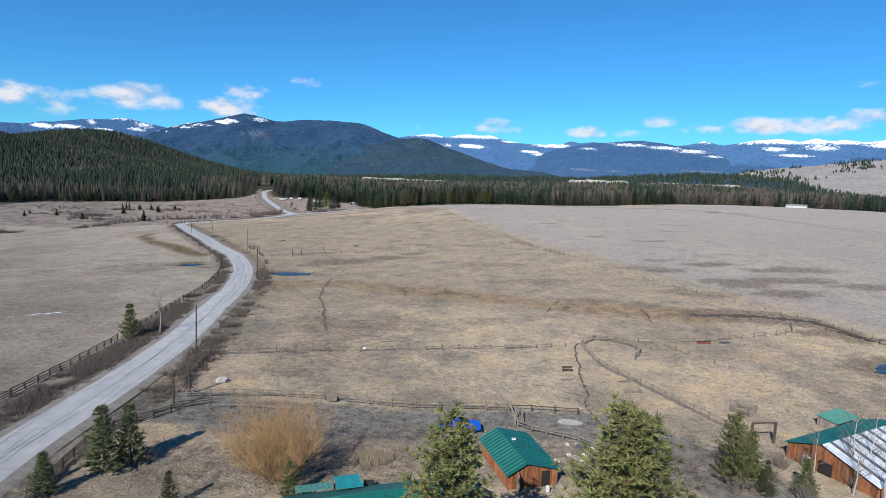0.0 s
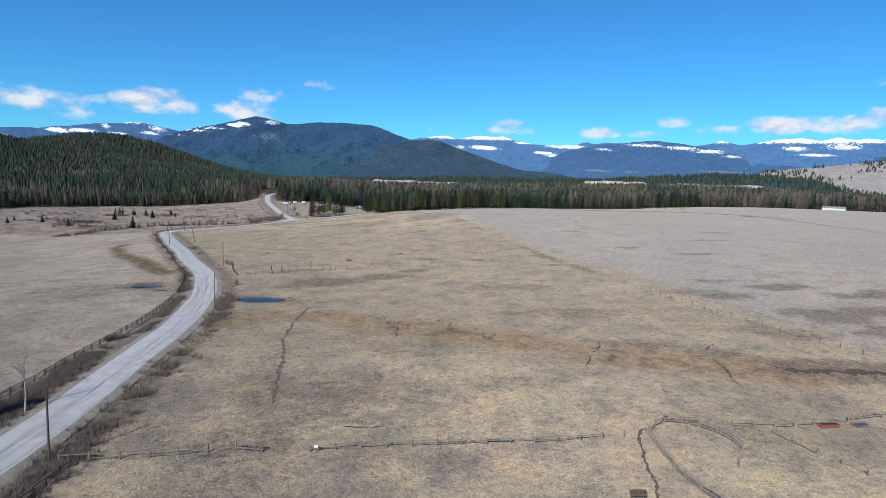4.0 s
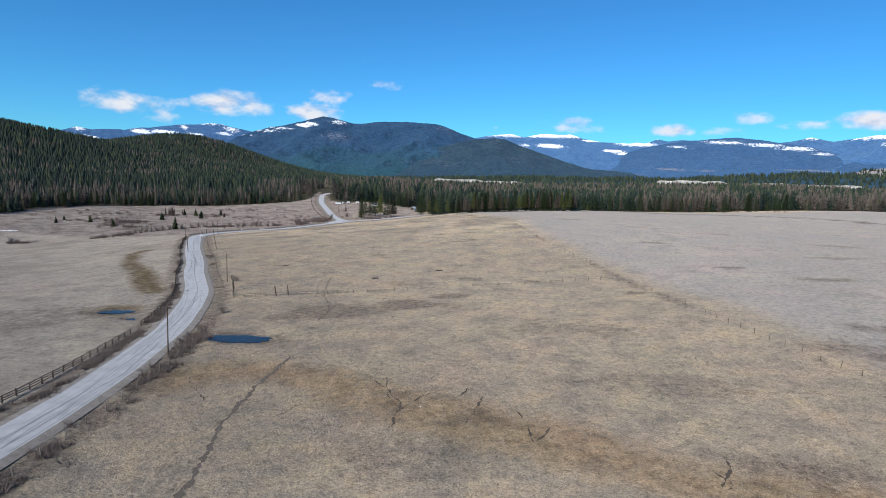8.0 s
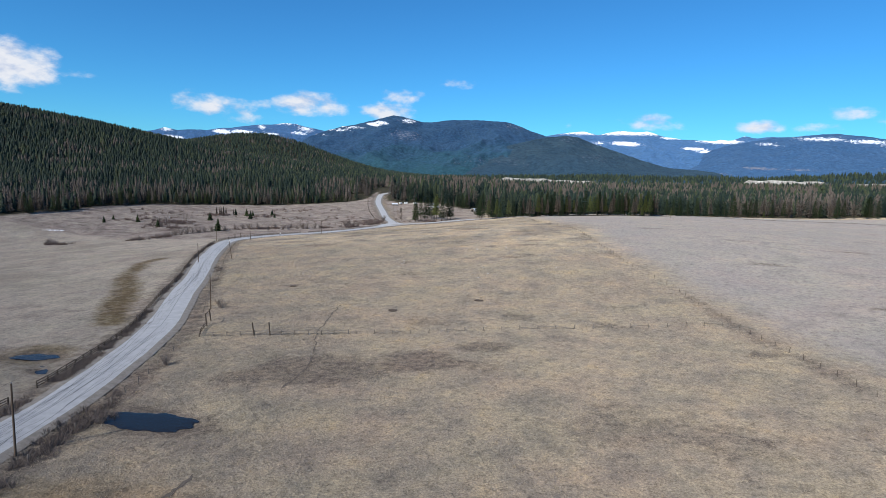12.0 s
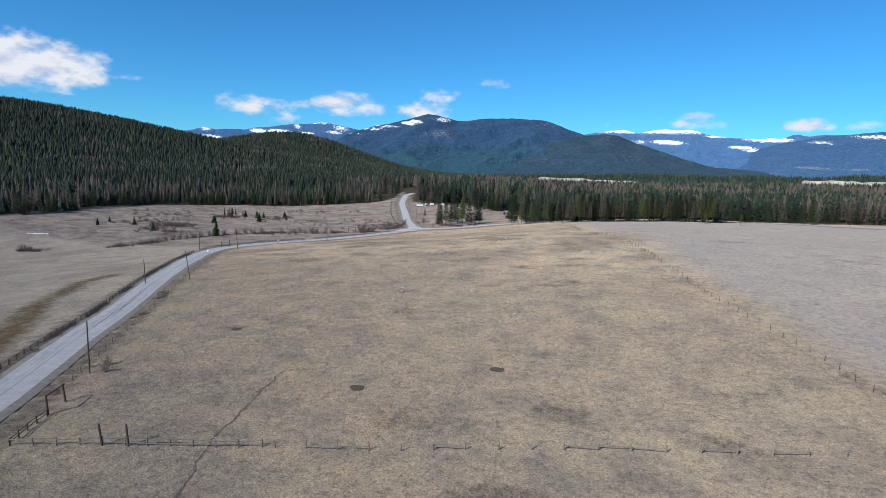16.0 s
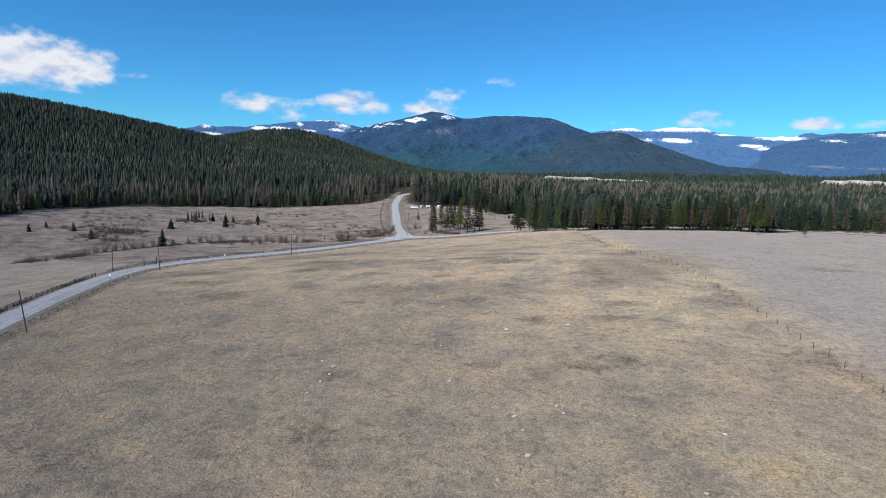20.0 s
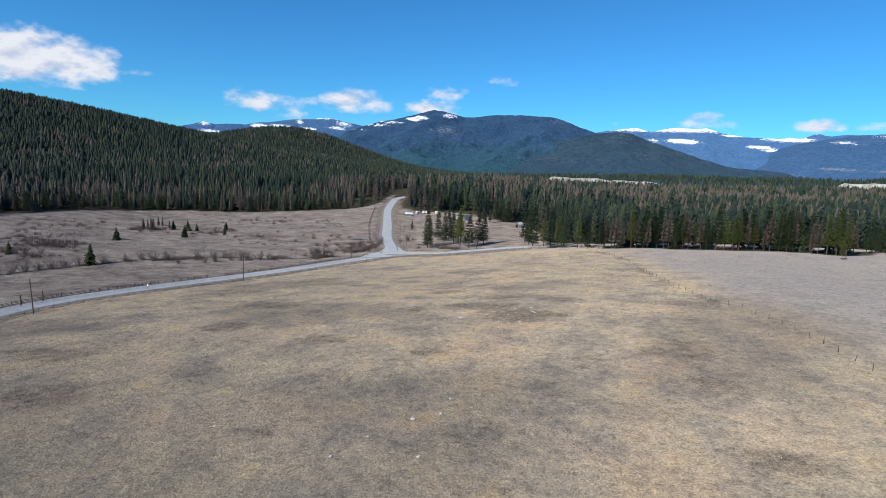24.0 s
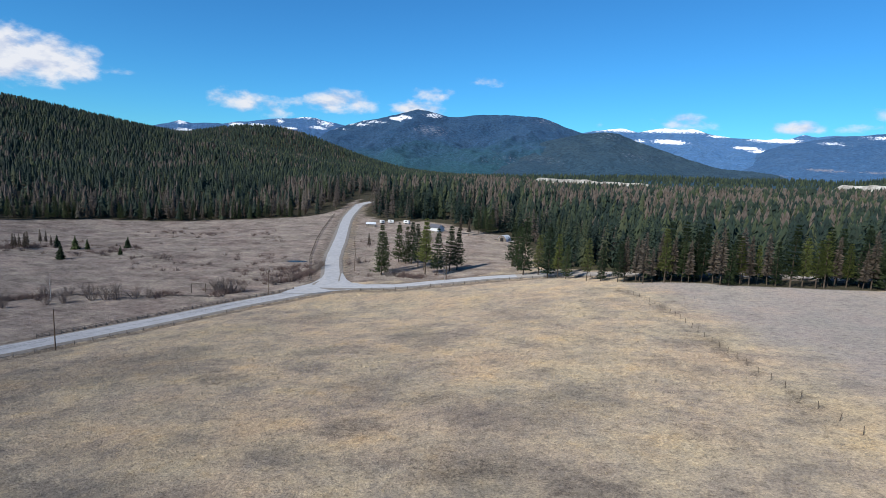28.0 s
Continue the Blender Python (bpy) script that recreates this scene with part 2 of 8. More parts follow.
def ground(x, y):
    """Height of the ground, with the roads' beds and the ponds' hollows."""
    shape = np.broadcast(np.asarray(x), np.asarray(y)).shape
    x, y = (np.broadcast_to(np.asarray(v, float), shape).ravel() for v in (x, y))
    z = natural(x, y)
    z = z + 0.35 * fbm(x / 9, y / 9, 3, 5) + 1.2 * fbm(x / 60, y / 60, 2, 9)
    for cx, cy, sx, sy, rot, level in PONDS:
        c, s = math.cos(rot), math.sin(rot)
        u, v = (c * (x - cx) + s * (y - cy)) / sx, (-s * (x - cx) + c * (y - cy)) / sy
        r = np.sqrt(u * u + v * v)
        w = step(2.6, 1.3, r)
        z = z * (1 - w) + (level - 0.06 - 0.4 * step(1.1, 0.5, r)) * w
    for line, lz, half in LINES:
        box = (x > line[:, 0].min() - 15) & (x < line[:, 0].max() + 15) & (y > line[:, 1].min() - 15) & (y < line[:, 1].max() + 15)
        if box.any():
            d, at = near(line, x[box], y[box])
            w = step(half + 8.5, half + 1.5, d)
            ditch = 0.35 * step(half + 0.6, half + 3, d) * step(half + 6.5, half + 3.5, d)
            z[box] = z[box] * (1 - w) + (lz[at] - 0.14) * w - ditch
    return z.reshape(shape)


def gz(x, y):
    return float(ground(np.array([x]), np.array([y]))[0])


# ---- land cover ----
WEST_WOOD = [(-560, -100), (-520, 120), (-500, 260), (-474, 360), (-458, 430), (-452, 470), (-470, 530), (-466, 600), (-430, 652), (-382, 676), (-339, 697), (-290, 716), (-284, 740),
             (-285, 765), (-304, 830), (-342, 930), (-330, 1500), (-600, 3300), (-3300, 3300), (-3300, -100)]
EAST_WOOD = [(-266, 765), (-252, 735), (-226, 714), (-193, 733), (-149, 713), (-133, 709), (-113, 668), (-92, 585), (-60, 575), (-57, 544), (-32, 540), (16, 540), (38, 533), (52, 548), (90, 610), (160, 646), (200, 652),
             (293, 692), (380, 722), (452, 705), (492, 655), (535, 600), (565, 560), (700, 500), (1500, 400), (1500, 2100), (-600, 2100), (-332, 1500), (-344, 930), (-307, 832), (-290, 800), (-282, 784)]
DIVIDER = spline([(100, 62), (72.5, 109), (64.7, 124), (52.5, 156), (40.5, 192), (33.5, 214), (24, 250), (13, 281), (5, 311), (-3, 344), (-14, 382), (-26, 405), (-35, 435), (-49, 500), (-60, 530)], 2.0)
MOWN = [tuple(p) for p in DIVIDER[::6].tolist()] + [(-57, 543), (16, 540), (38, 533), (90, 610), (262, 640), (800, 1010), (1500, 1300), (1500, -100), (300, -60), (180, 60)]


# ---- materials ----
class Shade:
    """A small builder of node materials."""

    def __init__(self, name, rough=0.8, metal=0.0, gloss=0.5):
        self.mat = bpy.data.materials.new(name)
        self.mat.use_nodes = True
        self.nt = self.mat.node_tree
        self.bsdf = self.nt.nodes["Principled BSDF"]
        self.bsdf.inputs["Roughness"].default_value = rough
        self.bsdf.inputs["Metallic"].default_value = metal
        self.bsdf.inputs["Specular IOR Level"].default_value = gloss
        self.bsdf.inputs["Diffuse Roughness"].default_value = 1.0 if rough > 0.7 else 0.0
        self.place = self.nt.nodes.new("ShaderNodeNewGeometry").outputs["Position"]

    def node(self, kind, **given):
        n = self.nt.nodes.new(kind)
        for key, value in given.items():
            n.inputs[key].default_value = value
        return n

    def link(self, a, b):
        self.nt.links.new(a, b)
        return b

    def noise(self, scale, detail=4, rough=0.55, stretch=None, local=False):
        n = self.node("ShaderNodeTexNoise", Scale=scale, Detail=detail, Roughness=rough)
        src = self.place
        if local:
            src = self.nt.nodes.new("ShaderNodeTexCoord").outputs["Object"]
        if stretch:
            m = self.node("ShaderNodeMapping", Scale=stretch)
            self.link(src, m.inputs[0])
            src = m.outputs[0]
        self.link(src, n.inputs["Vector"])
        return n.outputs[0]

    def ramp(self, fac, *stops):
        n = self.nt.nodes.new("ShaderNodeValToRGB")
        e = n.color_ramp.elements
        while len(e) < len(stops):
            e.new(0.5)
        for k, (at, c) in zip(e, stops):
            k.position, k.color = at, (*c, 1) if len(c) == 3 else c
        self.link(fac, n.inputs[0])
        return n.outputs[0]

    def map(self, fac, a, b, c=0.0, d=1.0):
        n = self.node("ShaderNodeMapRange")
        for k, v in enumerate((a, b, c, d)):
            n.inputs[k + 1].default_value = v
        self.link(fac, n.inputs[0])
        return n.outputs[0]

    def mix(self, fac, a, b, how="MIX"):
        n = self.nt.nodes.new("ShaderNodeMix")
        n.data_type, n.blend_type = "RGBA", how
        for slot, v in ((0, fac), (6, a), (7, b)):
            if isinstance(v, (int, float)):
                n.inputs[slot].default_value = v
            elif isinstance(v, tuple):
                n.inputs[slot].default_value = (*v, 1)
            else:
                self.link(v, n.inputs[slot])
        return n.outputs[2]

    def math(self, how, a, b=0.5):
        n = self.nt.nodes.new("ShaderNodeMath")
        n.operation = how
        for slot, v in ((0, a), (1, b)):
            if isinstance(v, (int, float)):
                n.inputs[slot].default_value = v
            else:
                self.link(v, n.inputs[slot])
        return n.outputs[0]

    def attribute(self, name):
        n = self.nt.nodes.new("ShaderNodeAttribute")
        n.attribute_name = name
        return n

    def random(self):
        return self.nt.nodes.new("ShaderNodeObjectInfo").outputs["Random"]

    def island(self):
        return self.nt.nodes.new("ShaderNodeNewGeometry").outputs["Random Per Island"]

    def bump(self, fac, strength, distance):
        n = self.node("ShaderNodeBump", Strength=strength, Distance=distance)
        self.link(fac, n.inputs["Height"])
        self.link(n.outputs[0], self.bsdf.inputs["Normal"])

    def leafy(self, colour, share):
        """Thin leaves: part of the light passes through them."""
        t = self.nt.nodes.new("ShaderNodeBsdfTranslucent")
        self.link(colour, t.inputs[0])
        m = self.nt.nodes.new("ShaderNodeMixShader")
        m.inputs[0].default_value = share
        self.link(self.bsdf.outputs[0], m.inputs[1])
        self.link(t.outputs[0], m.inputs[2])
        self.link(m.outputs[0], self.nt.nodes["Material Output"].inputs[0])
        return self.done(colour)

    def done(self, colour=None):
        if colour is not None:
            if isinstance(colour, tuple):
                self.bsdf.inputs["Base Color"].default_value = (*colour, 1)
            else:
                self.link(colour, self.bsdf.inputs["Base Color"])
        return self.mat


def ground_material():
    s = Shade("ground", 0.95, gloss=0.1)
    fine, tuft, patch, wide = s.noise(3.4, 6, 0.75), s.noise(0.8, 6, 0.75), s.noise(0.12, 7, 0.7), s.noise(0.022, 5, 0.62)
    ragged = s.noise(0.32, 8, 0.74)
    edge = s.math("SUBTRACT", ragged, 0.5)

    def torn(mask, width, low, high):
        """A mask with a ragged edge."""
        return s.map(s.math("ADD", mask, s.math("MULTIPLY", edge, width)), low, high)

    straw = s.ramp(patch, (0.32, (0.189, 0.165, 0.142)), (0.45, (0.284, 0.242, 0.191)), (0.57, (0.357, 0.294, 0.214)), (0.70, (0.396, 0.301, 0.188)))
    dull = s.ramp(wide, (0.40, (0.56, 0.57, 0.62)), (0.51, (1.0, 1.0, 1.0)), (0.64, (1.08, 1.02, 0.93)))
    straw = s.mix(0.7, straw, dull, "MULTIPLY")
    drab = s.ramp(patch, (0.32, (0.158, 0.138, 0.118)), (0.46, (0.220, 0.188, 0.151)), (0.6, (0.270, 0.224, 0.168)), (0.74, (0.304, 0.236, 0.149)))
    straw = s.mix(s.attribute("drab").outputs["Fac"], straw, drab)
    brown = s.ramp(s.noise(0.22, 6, 0.7), (0.34, (0.102, 0.076, 0.053)), (0.5, (0.190, 0.141, 0.093)), (0.66, (0.270, 0.204, 0.132)))
    straw = s.mix(torn(s.attribute("bank").outputs["Fac"], 1.6, 0.3, 1.05), straw, brown)
    mown = s.ramp(patch, (0.34, (0.193, 0.176, 0.165)), (0.5, (0.259, 0.234, 0.215)), (0.68, (0.293, 0.254, 0.215)))
    mown = s.mix(s.map(wide, 0.42, 0.62), mown, (0.233, 0.215, 0.204))
    past = s.ramp(patch, (0.34, (0.208, 0.184, 0.158)), (0.5, (0.283, 0.249, 0.213)), (0.66, (0.335, 0.292, 0.235)))
    past = s.mix(s.map(wide, 0.46, 0.66), past, (0.206, 0.179, 0.150))
    marsh = s.ramp(s.noise(0.09, 8, 0.8, (0.8, 1.15, 1.0)), (0.36, (0.098, 0.076, 0.068)), (0.46, (0.168, 0.141, 0.126)), (0.54, (0.227, 0.193, 0.170)), (0.66, (0.313, 0.273, 0.226)))
    # forest floor, coloured extra dark so gaps between the trees read as shade
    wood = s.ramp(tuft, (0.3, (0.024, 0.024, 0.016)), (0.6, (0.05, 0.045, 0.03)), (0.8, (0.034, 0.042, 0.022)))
    yard = s.ramp(tuft, (0.3, (0.112, 0.105, 0.094)), (0.55, (0.161, 0.153, 0.140)), (0.75, (0.216, 0.207, 0.196)))
    worn = s.ramp(tuft, (0.3, (0.070, 0.057, 0.049)), (0.5, (0.108, 0.089, 0.076)), (0.7, (0.165, 0.136, 0.113)))
    a, b = s.attribute("cover"), s.attribute("use")
    ca, cb = s.node("ShaderNodeSeparateColor"), s.node("ShaderNodeSeparateColor")
    s.link(a.outputs["Color"], ca.inputs[0])
    s.link(b.outputs["Color"], cb.inputs[0])
    c = s.mix(ca.outputs[2], straw, past)
    rust = s.ramp(s.noise(0.3, 6, 0.75), (0.3, (0.056, 0.040, 0.022)), (0.5, (0.108, 0.080, 0.046)), (0.7, (0.160, 0.128, 0.080)))
    c = s.mix(torn(s.attribute("wet").outputs["Fac"], 1.4, 0.3, 0.9), c, rust)
    c = s.mix(torn(ca.outputs[0], 1.2, 0.1, 0.9), c, mown)
    c = s.mix(torn(cb.outputs[0], 0.8, 0.3, 0.7), c, marsh)
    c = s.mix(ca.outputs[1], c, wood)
    c = s.mix(torn(cb.outputs[1], 0.9, 0.25, 0.7), c, yard)
    c = s.mix(s.math("MULTIPLY", torn(cb.outputs[2], 1.5, 0.14, 0.62), s.map(fine, 0.35, 0.6, 0.9, 0.6)), c, worn)
    c = s.mix(1.0, c, s.ramp(s.noise(0.055, 5, 0.65), (0.36, (0.985, 1.005, 0.98)), (0.5, (1.0, 1.0, 1.0)), (0.64, (1.03, 0.99, 0.99))), "MULTIPLY")
    # darker specks in the grain stand in for shadow between grass tufts
    grain = s.ramp(fine, (0.33, (0.46, 0.45, 0.44)), (0.44, (0.90, 0.90, 0.90)), (0.54, (1.12, 1.12, 1.11)), (0.66, (1.55, 1.53, 1.47)))
    cropped = s.math("MAXIMUM", ca.outputs[0], ca.outputs[2])
    c = s.mix(s.map(cropped, 0.0, 1.0, 1.0, 0.5), c, grain, "MULTIPLY")
    c = s.mix(0.8, c, s.ramp(tuft, (0.34, (0.58, 0.57, 0.58)), (0.48, (1.0, 1.0, 1.0)), (0.64, (1.25, 1.23, 1.18))), "MULTIPLY")
    s.bump(s.math("ADD", fine, s.math("MULTIPLY", tuft, 2.6)), 0.75, 0.38)
    return s.done(c)


def asphalt_material():
    s = Shade("asphalt", 0.85, gloss=0.3)
    c = s.ramp(s.noise(0.5, 5, 0.6), (0.3, (0.255, 0.26, 0.27)), (0.7, (0.345, 0.35, 0.36)))
    c = s.mix(0.5, c, s.ramp(s.noise(9, 3), (0.3, (0.8, 0.8, 0.8)), (0.7, (1.1, 1.1, 1.1))), "MULTIPLY")
    s.bump(s.noise(30, 2), 0.3, 0.02)
    return s.done(c)


def gravel_material(name="gravel", pale=1.0):
    s = Shade(name, 0.95, gloss=0.2)
    c = s.ramp(s.noise(0.8, 6, 0.7), *[(at, tuple(v * pale for v in col)) for at, col in ((0.3, (0.12, 0.108, 0.096)), (0.55, (0.18, 0.165, 0.15)), (0.75, (0.23, 0.212, 0.192)))])
    s.bump(s.noise(12, 4), 0.6, 0.05)
    return s.done(c)


def mountain_material(name, low, high, foot, snow=(0.75, 0.78, 0.84), drift=2.2, grain=0.7, rough_scale=0.01):
    """Wooded slopes seen far off: tree cover, another cover towards the foot, both blued for haze in the colours given
    for the ranges, bare or snowy places from the mesh.
    """
    s = Shade(name, 0.95, gloss=0.1)
    n, m = s.noise(rough_scale, 6, 0.62), s.noise(rough_scale * 5, 6, 0.7)
    c = s.ramp(n, (0.35, low), (0.7, high))
    c = s.mix(s.map(s.math("ADD", s.attribute("rise").outputs["Fac"], s.math("MULTIPLY", s.math("SUBTRACT", n, 0.5), 0.8)), 0.25, 0.75), foot, c)
    c = s.mix(0.7, c, s.ramp(m, (0.3, (0.6, 0.6, 0.6)), (0.7, (1.35, 1.35, 1.35))), "MULTIPLY")
    fur = s.noise(rough_scale * 8, 5, 0.85)
    c = s.mix(grain, c, s.ramp(fur, (0.34, (0.45, 0.47, 0.5)), (0.5, (1, 1, 1)), (0.66, (1.6, 1.57, 1.52))), "MULTIPLY")
    breakup = s.math("MULTIPLY", s.math("SUBTRACT", s.noise(rough_scale * 5.5, 8, 0.76, (1.0, 1.0, 1.8)), 0.5), drift)
    stony = s.math("ADD", s.attribute("stony").outputs["Fac"], breakup)
    c = s.mix(s.map(stony, 0.42, 0.6), c, s.ramp(fur, (0.35, (0.10, 0.11, 0.15)), (0.65, (0.24, 0.255, 0.31))))
    c = s.mix(s.map(s.math("ADD", s.attribute("snow").outputs["Fac"], breakup), 0.44, 0.58), c, snow)
    s.bump(m, 0.9, 14)
    return s.done(c)


M_GROUND, M_ASPHALT, M_GRAVEL, M_LANE = ground_material(), asphalt_material(), gravel_material(), gravel_material("lane_gravel", 1.45)


def leaf_material(name, *colours, tint=True):
    s = Shade(name, 0.75, gloss=0.25)
    fac = s.attribute("tint").outputs["Fac"] if tint else s.random()
    n = len(colours)
    c = s.ramp(fac, *[((k + 0.5) / n, col) for k, col in enumerate(colours)])
    c = s.mix(0.3, c, s.ramp(s.island(), (0.0, (0.62, 0.62, 0.62)), (1.0, (1.3, 1.3, 1.2))), "MULTIPLY")
    return s.leafy(c, 0.3)


def bark_material(name, dark, light):
    s = Shade(name, 0.95, gloss=0.15)
    n = s.noise(5, 5, 0.65, (1.0, 1.0, 0.2), True)
    s.bump(n, 0.7, 0.03)
    return s.done(s.mix(0.5, s.ramp(n, (0.3, dark), (0.7, light)), s.ramp(s.random(), (0, (0.75, 0.75, 0.75)), (1, (1.2, 1.2, 1.2))), "MULTIPLY"))


M_FOREST = leaf_material("forest_needles", (0.020, 0.035, 0.030), (0.027, 0.045, 0.034), (0.038, 0.057, 0.039), (0.066, 0.084, 0.042), (0.110, 0.090, 0.076), (0.142, 0.117, 0.100))
M_BARK = bark_material("conifer_bark", (0.05, 0.038, 0.028), (0.13, 0.1, 0.075))


# ---- mesh helpers ----
def mesh_of(name, verts, faces, mats, smooth=False, index=None, attributes=None):
    me = bpy.data.meshes.new(name)
    verts = np.asarray(verts, np.float32)
    if isinstance(faces, np.ndarray):
        n, k = faces.shape
        me.vertices.add(len(verts))
        me.vertices.foreach_set("co", verts.ravel())
        me.loops.add(n * k)
        me.loops.foreach_set("vertex_index", faces.astype(np.int32).ravel())
        me.polygons.add(n)
        me.polygons.foreach_set("loop_start", np.arange(0, n * k, k, dtype=np.int32))
        me.update(calc_edges=True)
    else:
        me.from_pydata([tuple(v) for v in verts.tolist()], [], faces)
        me.update()
    for m in mats if isinstance(mats, (list, tuple)) else [mats]:
        me.materials.append(m)
    if index is not None:
        me.polygons.foreach_set("material_index", np.asarray(index, np.int32))
    me.polygons.foreach_set("use_smooth", np.full(len(me.polygons), smooth))
    for key, values in (attributes or {}).items():
        values = np.asarray(values, np.float32)
        kind = "FLOAT" if values.ndim == 1 else "FLOAT_COLOR"
        at = me.attributes.new(key, kind, "POINT")
        at.data.foreach_set("value" if values.ndim == 1 else "color", values.ravel())
    return me


def part(name, data, material=None, parent=None, label="", m=None):
    """Links a bmesh or mesh as one mesh object under a thing or a part."""
    if isinstance(data, bmesh.types.BMesh):
        me = bpy.data.meshes.new(name)
        data.normal_update()
        data.to_mesh(me)
        data.free()
        if material is not None:
            me.materials.append(material)
        data = me
    ob = new(name, data)
    if parent is not None:
        ob.parent = parent
    if m is not None:
        ob.matrix_basis = m
    return tagged(ob, label)


def thing(name, label, category, m=None, group="", kind=""):
    ob = tagged(new(name), label, category, group, kind)
    if m is not None:
        ob.matrix_basis = m
    return ob


def grid_faces(nx, ny):
    i = (np.arange(ny - 1)[:, None] * nx + np.arange(nx - 1)[None, :]).ravel()
    return np.stack([i, i + 1, i + nx + 1, i + nx], 1)


# ---- ground ----
def spread(a, b, n, power=2.2):
    return a + (b - a) * np.linspace(0, 1, n) ** power


def drabness(x, y):
    """Where the field's grass is browner and thinner."""
    w = step(72, 112, y + 18 * fbm(x / 40, y / 40, 3, 151)) * step(325, 275, y + 0.15 * x + 26 * fbm(x / 35, y / 35, 3, 152))
    return np.clip(w * 0.9 + 0.3 * step(60, 100, y) * step(140, 110, y), 0, 1)


def build_ground():
    xs = np.unique(np.round(np.concatenate([spread(-520, -4800, 26), np.arange(-520, -300, 8), np.arange(-300, 112, 2.8), np.arange(112, 420, 8), spread(420, 4800, 26)]), 2))
    ys = np.unique(np.round(np.concatenate([spread(-110, -2500, 16), np.arange(-110, -70, 6), np.arange(-70, 600, 2.8), np.arange(600, 860, 6), spread(860, 4900, 34)]), 2))
    X, Y = (v.ravel() for v in np.meshgrid(xs, ys))
    Z = ground(X, Y)
    wob = 6 * fbm(X / 25, Y / 25, 3, 21)
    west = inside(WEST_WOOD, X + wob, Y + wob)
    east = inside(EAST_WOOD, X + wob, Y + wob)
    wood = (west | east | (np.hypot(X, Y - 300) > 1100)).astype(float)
    mown = inside(MOWN, X + 0.15 * wob, Y) * step(-2, 20, near(DIVIDER, X, Y)[0] + 2.0 * wob)
    lane = [tuple(p) for p in ROAD[::8].tolist()] + [tuple(p) for p in NORTH[::8].tolist()]
    past = inside(lane + [(-700, 930), (-700, -120)], X, Y).astype(float)
    marsh = step(372, 392, Y + 0.12 * (X + 250) + wob) * past
    marsh = np.maximum(marsh, inside([(-165, 540), (-115, 556), (-100, 600), (-130, 720), (-262, 740)], X, Y) * 0.7)
    # the yard's gravel drive and bare strips
    drive, _ = near(spline([(-55, 17), (-44, 18.5), (-30, 16), (-12, 14.5), (0, 15), (12, 17), (26, 12), (40, -10)], 2.0), X, Y)
    yard = step(7.0, 3.6, drive + 0.45 * wob)
    use_c = np.zeros(len(X))
    for line, _, half in LINES:
        d, _ = near(line, X, Y)
        yard = np.maximum(yard, 0.75 * step(half + 3.0, half + 0.8, d + 0.15 * wob))
        use_c = np.maximum(use_c, 0.8 * step(half + 7, half + 4.5, d + 0.2 * wob) * step(half + 1, half + 3, d))
    for cx, cy, sx, sy, w in PATCHES:
        r = np.hypot((X - cx) / sx, (Y - cy) / sy) + 1.3 * fbm(X / 7, Y / 7, 4, int(abs(cx)) + 40)
        use_c = np.maximum(use_c, w * step(1.25, 0.55, r))
    fence_d, _ = near(DIVIDER, X, Y)
    use_c = np.maximum(use_c, 0.6 * step(3.2, 0.8, fence_d) * step(-0.05, 0.15, fbm(X / 13, Y / 13, 3, 171)))
    for cx, cy, sx, sy, rot, level in PONDS:
        use_c = np.maximum(use_c, 0.7 * step(2.3, 1.1, np.hypot((X - cx) / sx, (Y - cy) / sy) + 0.06 * wob))
    for line in TRAILS:
        d, _ = near(line, X, Y)
        use_c = np.maximum(use_c, 0.25 * step(1.7, 0.3, d))
    wet = 0.9 * step(9, 2, near(WET, X, Y)[0] + 1.1 * wob)
    wet = np.maximum(wet, 0.8 * step(14, 5, np.hypot(X + 106, (Y - 161) * 1.3) + 1.2 * wob))
    bank = step(13, 2, near(BANK, X, Y + 3)[0] + 1.2 * wob)
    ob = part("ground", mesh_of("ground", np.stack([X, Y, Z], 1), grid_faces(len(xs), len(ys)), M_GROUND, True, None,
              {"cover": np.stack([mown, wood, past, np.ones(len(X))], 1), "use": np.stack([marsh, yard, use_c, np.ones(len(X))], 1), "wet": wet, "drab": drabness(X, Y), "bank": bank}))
    tagged(ob, "dry straw-coloured spring grassland rolling to wooded hills", "ground", kind="structure")


# the rusty wet swale in the pasture
WET = spline([(-112, 186), (-119, 194), (-127, 203), (-136, 213.5), (-149, 228), (-165, 244), (-175, 260), (-184, 272), (-186, 284)], 2.0)
# bare or dark patches: middle, half widths, strength
YARD_PATCHES = ((-25, 2, 14, 9, 0.5), (-11, 3, 9, 6, 0.55), (-6, 12, 9, 4, 0.4), (16, 6, 9, 8, 0.45), (31, 6, 8, 8, 0.45))
WET_CORNER = ((64, 85, 9, 4, 0.9), (73, 84, 9, 4.5, 1), (81, 83, 9, 4.5, 1), (88, 80, 6, 5, 1), (91, 72, 4, 7, 1), (66, 88, 16, 3, 0.8), (85, 72, 8, 3, 1), (52, 95, 8, 3, 0.6), (38, 99, 12, 4, 0.5))
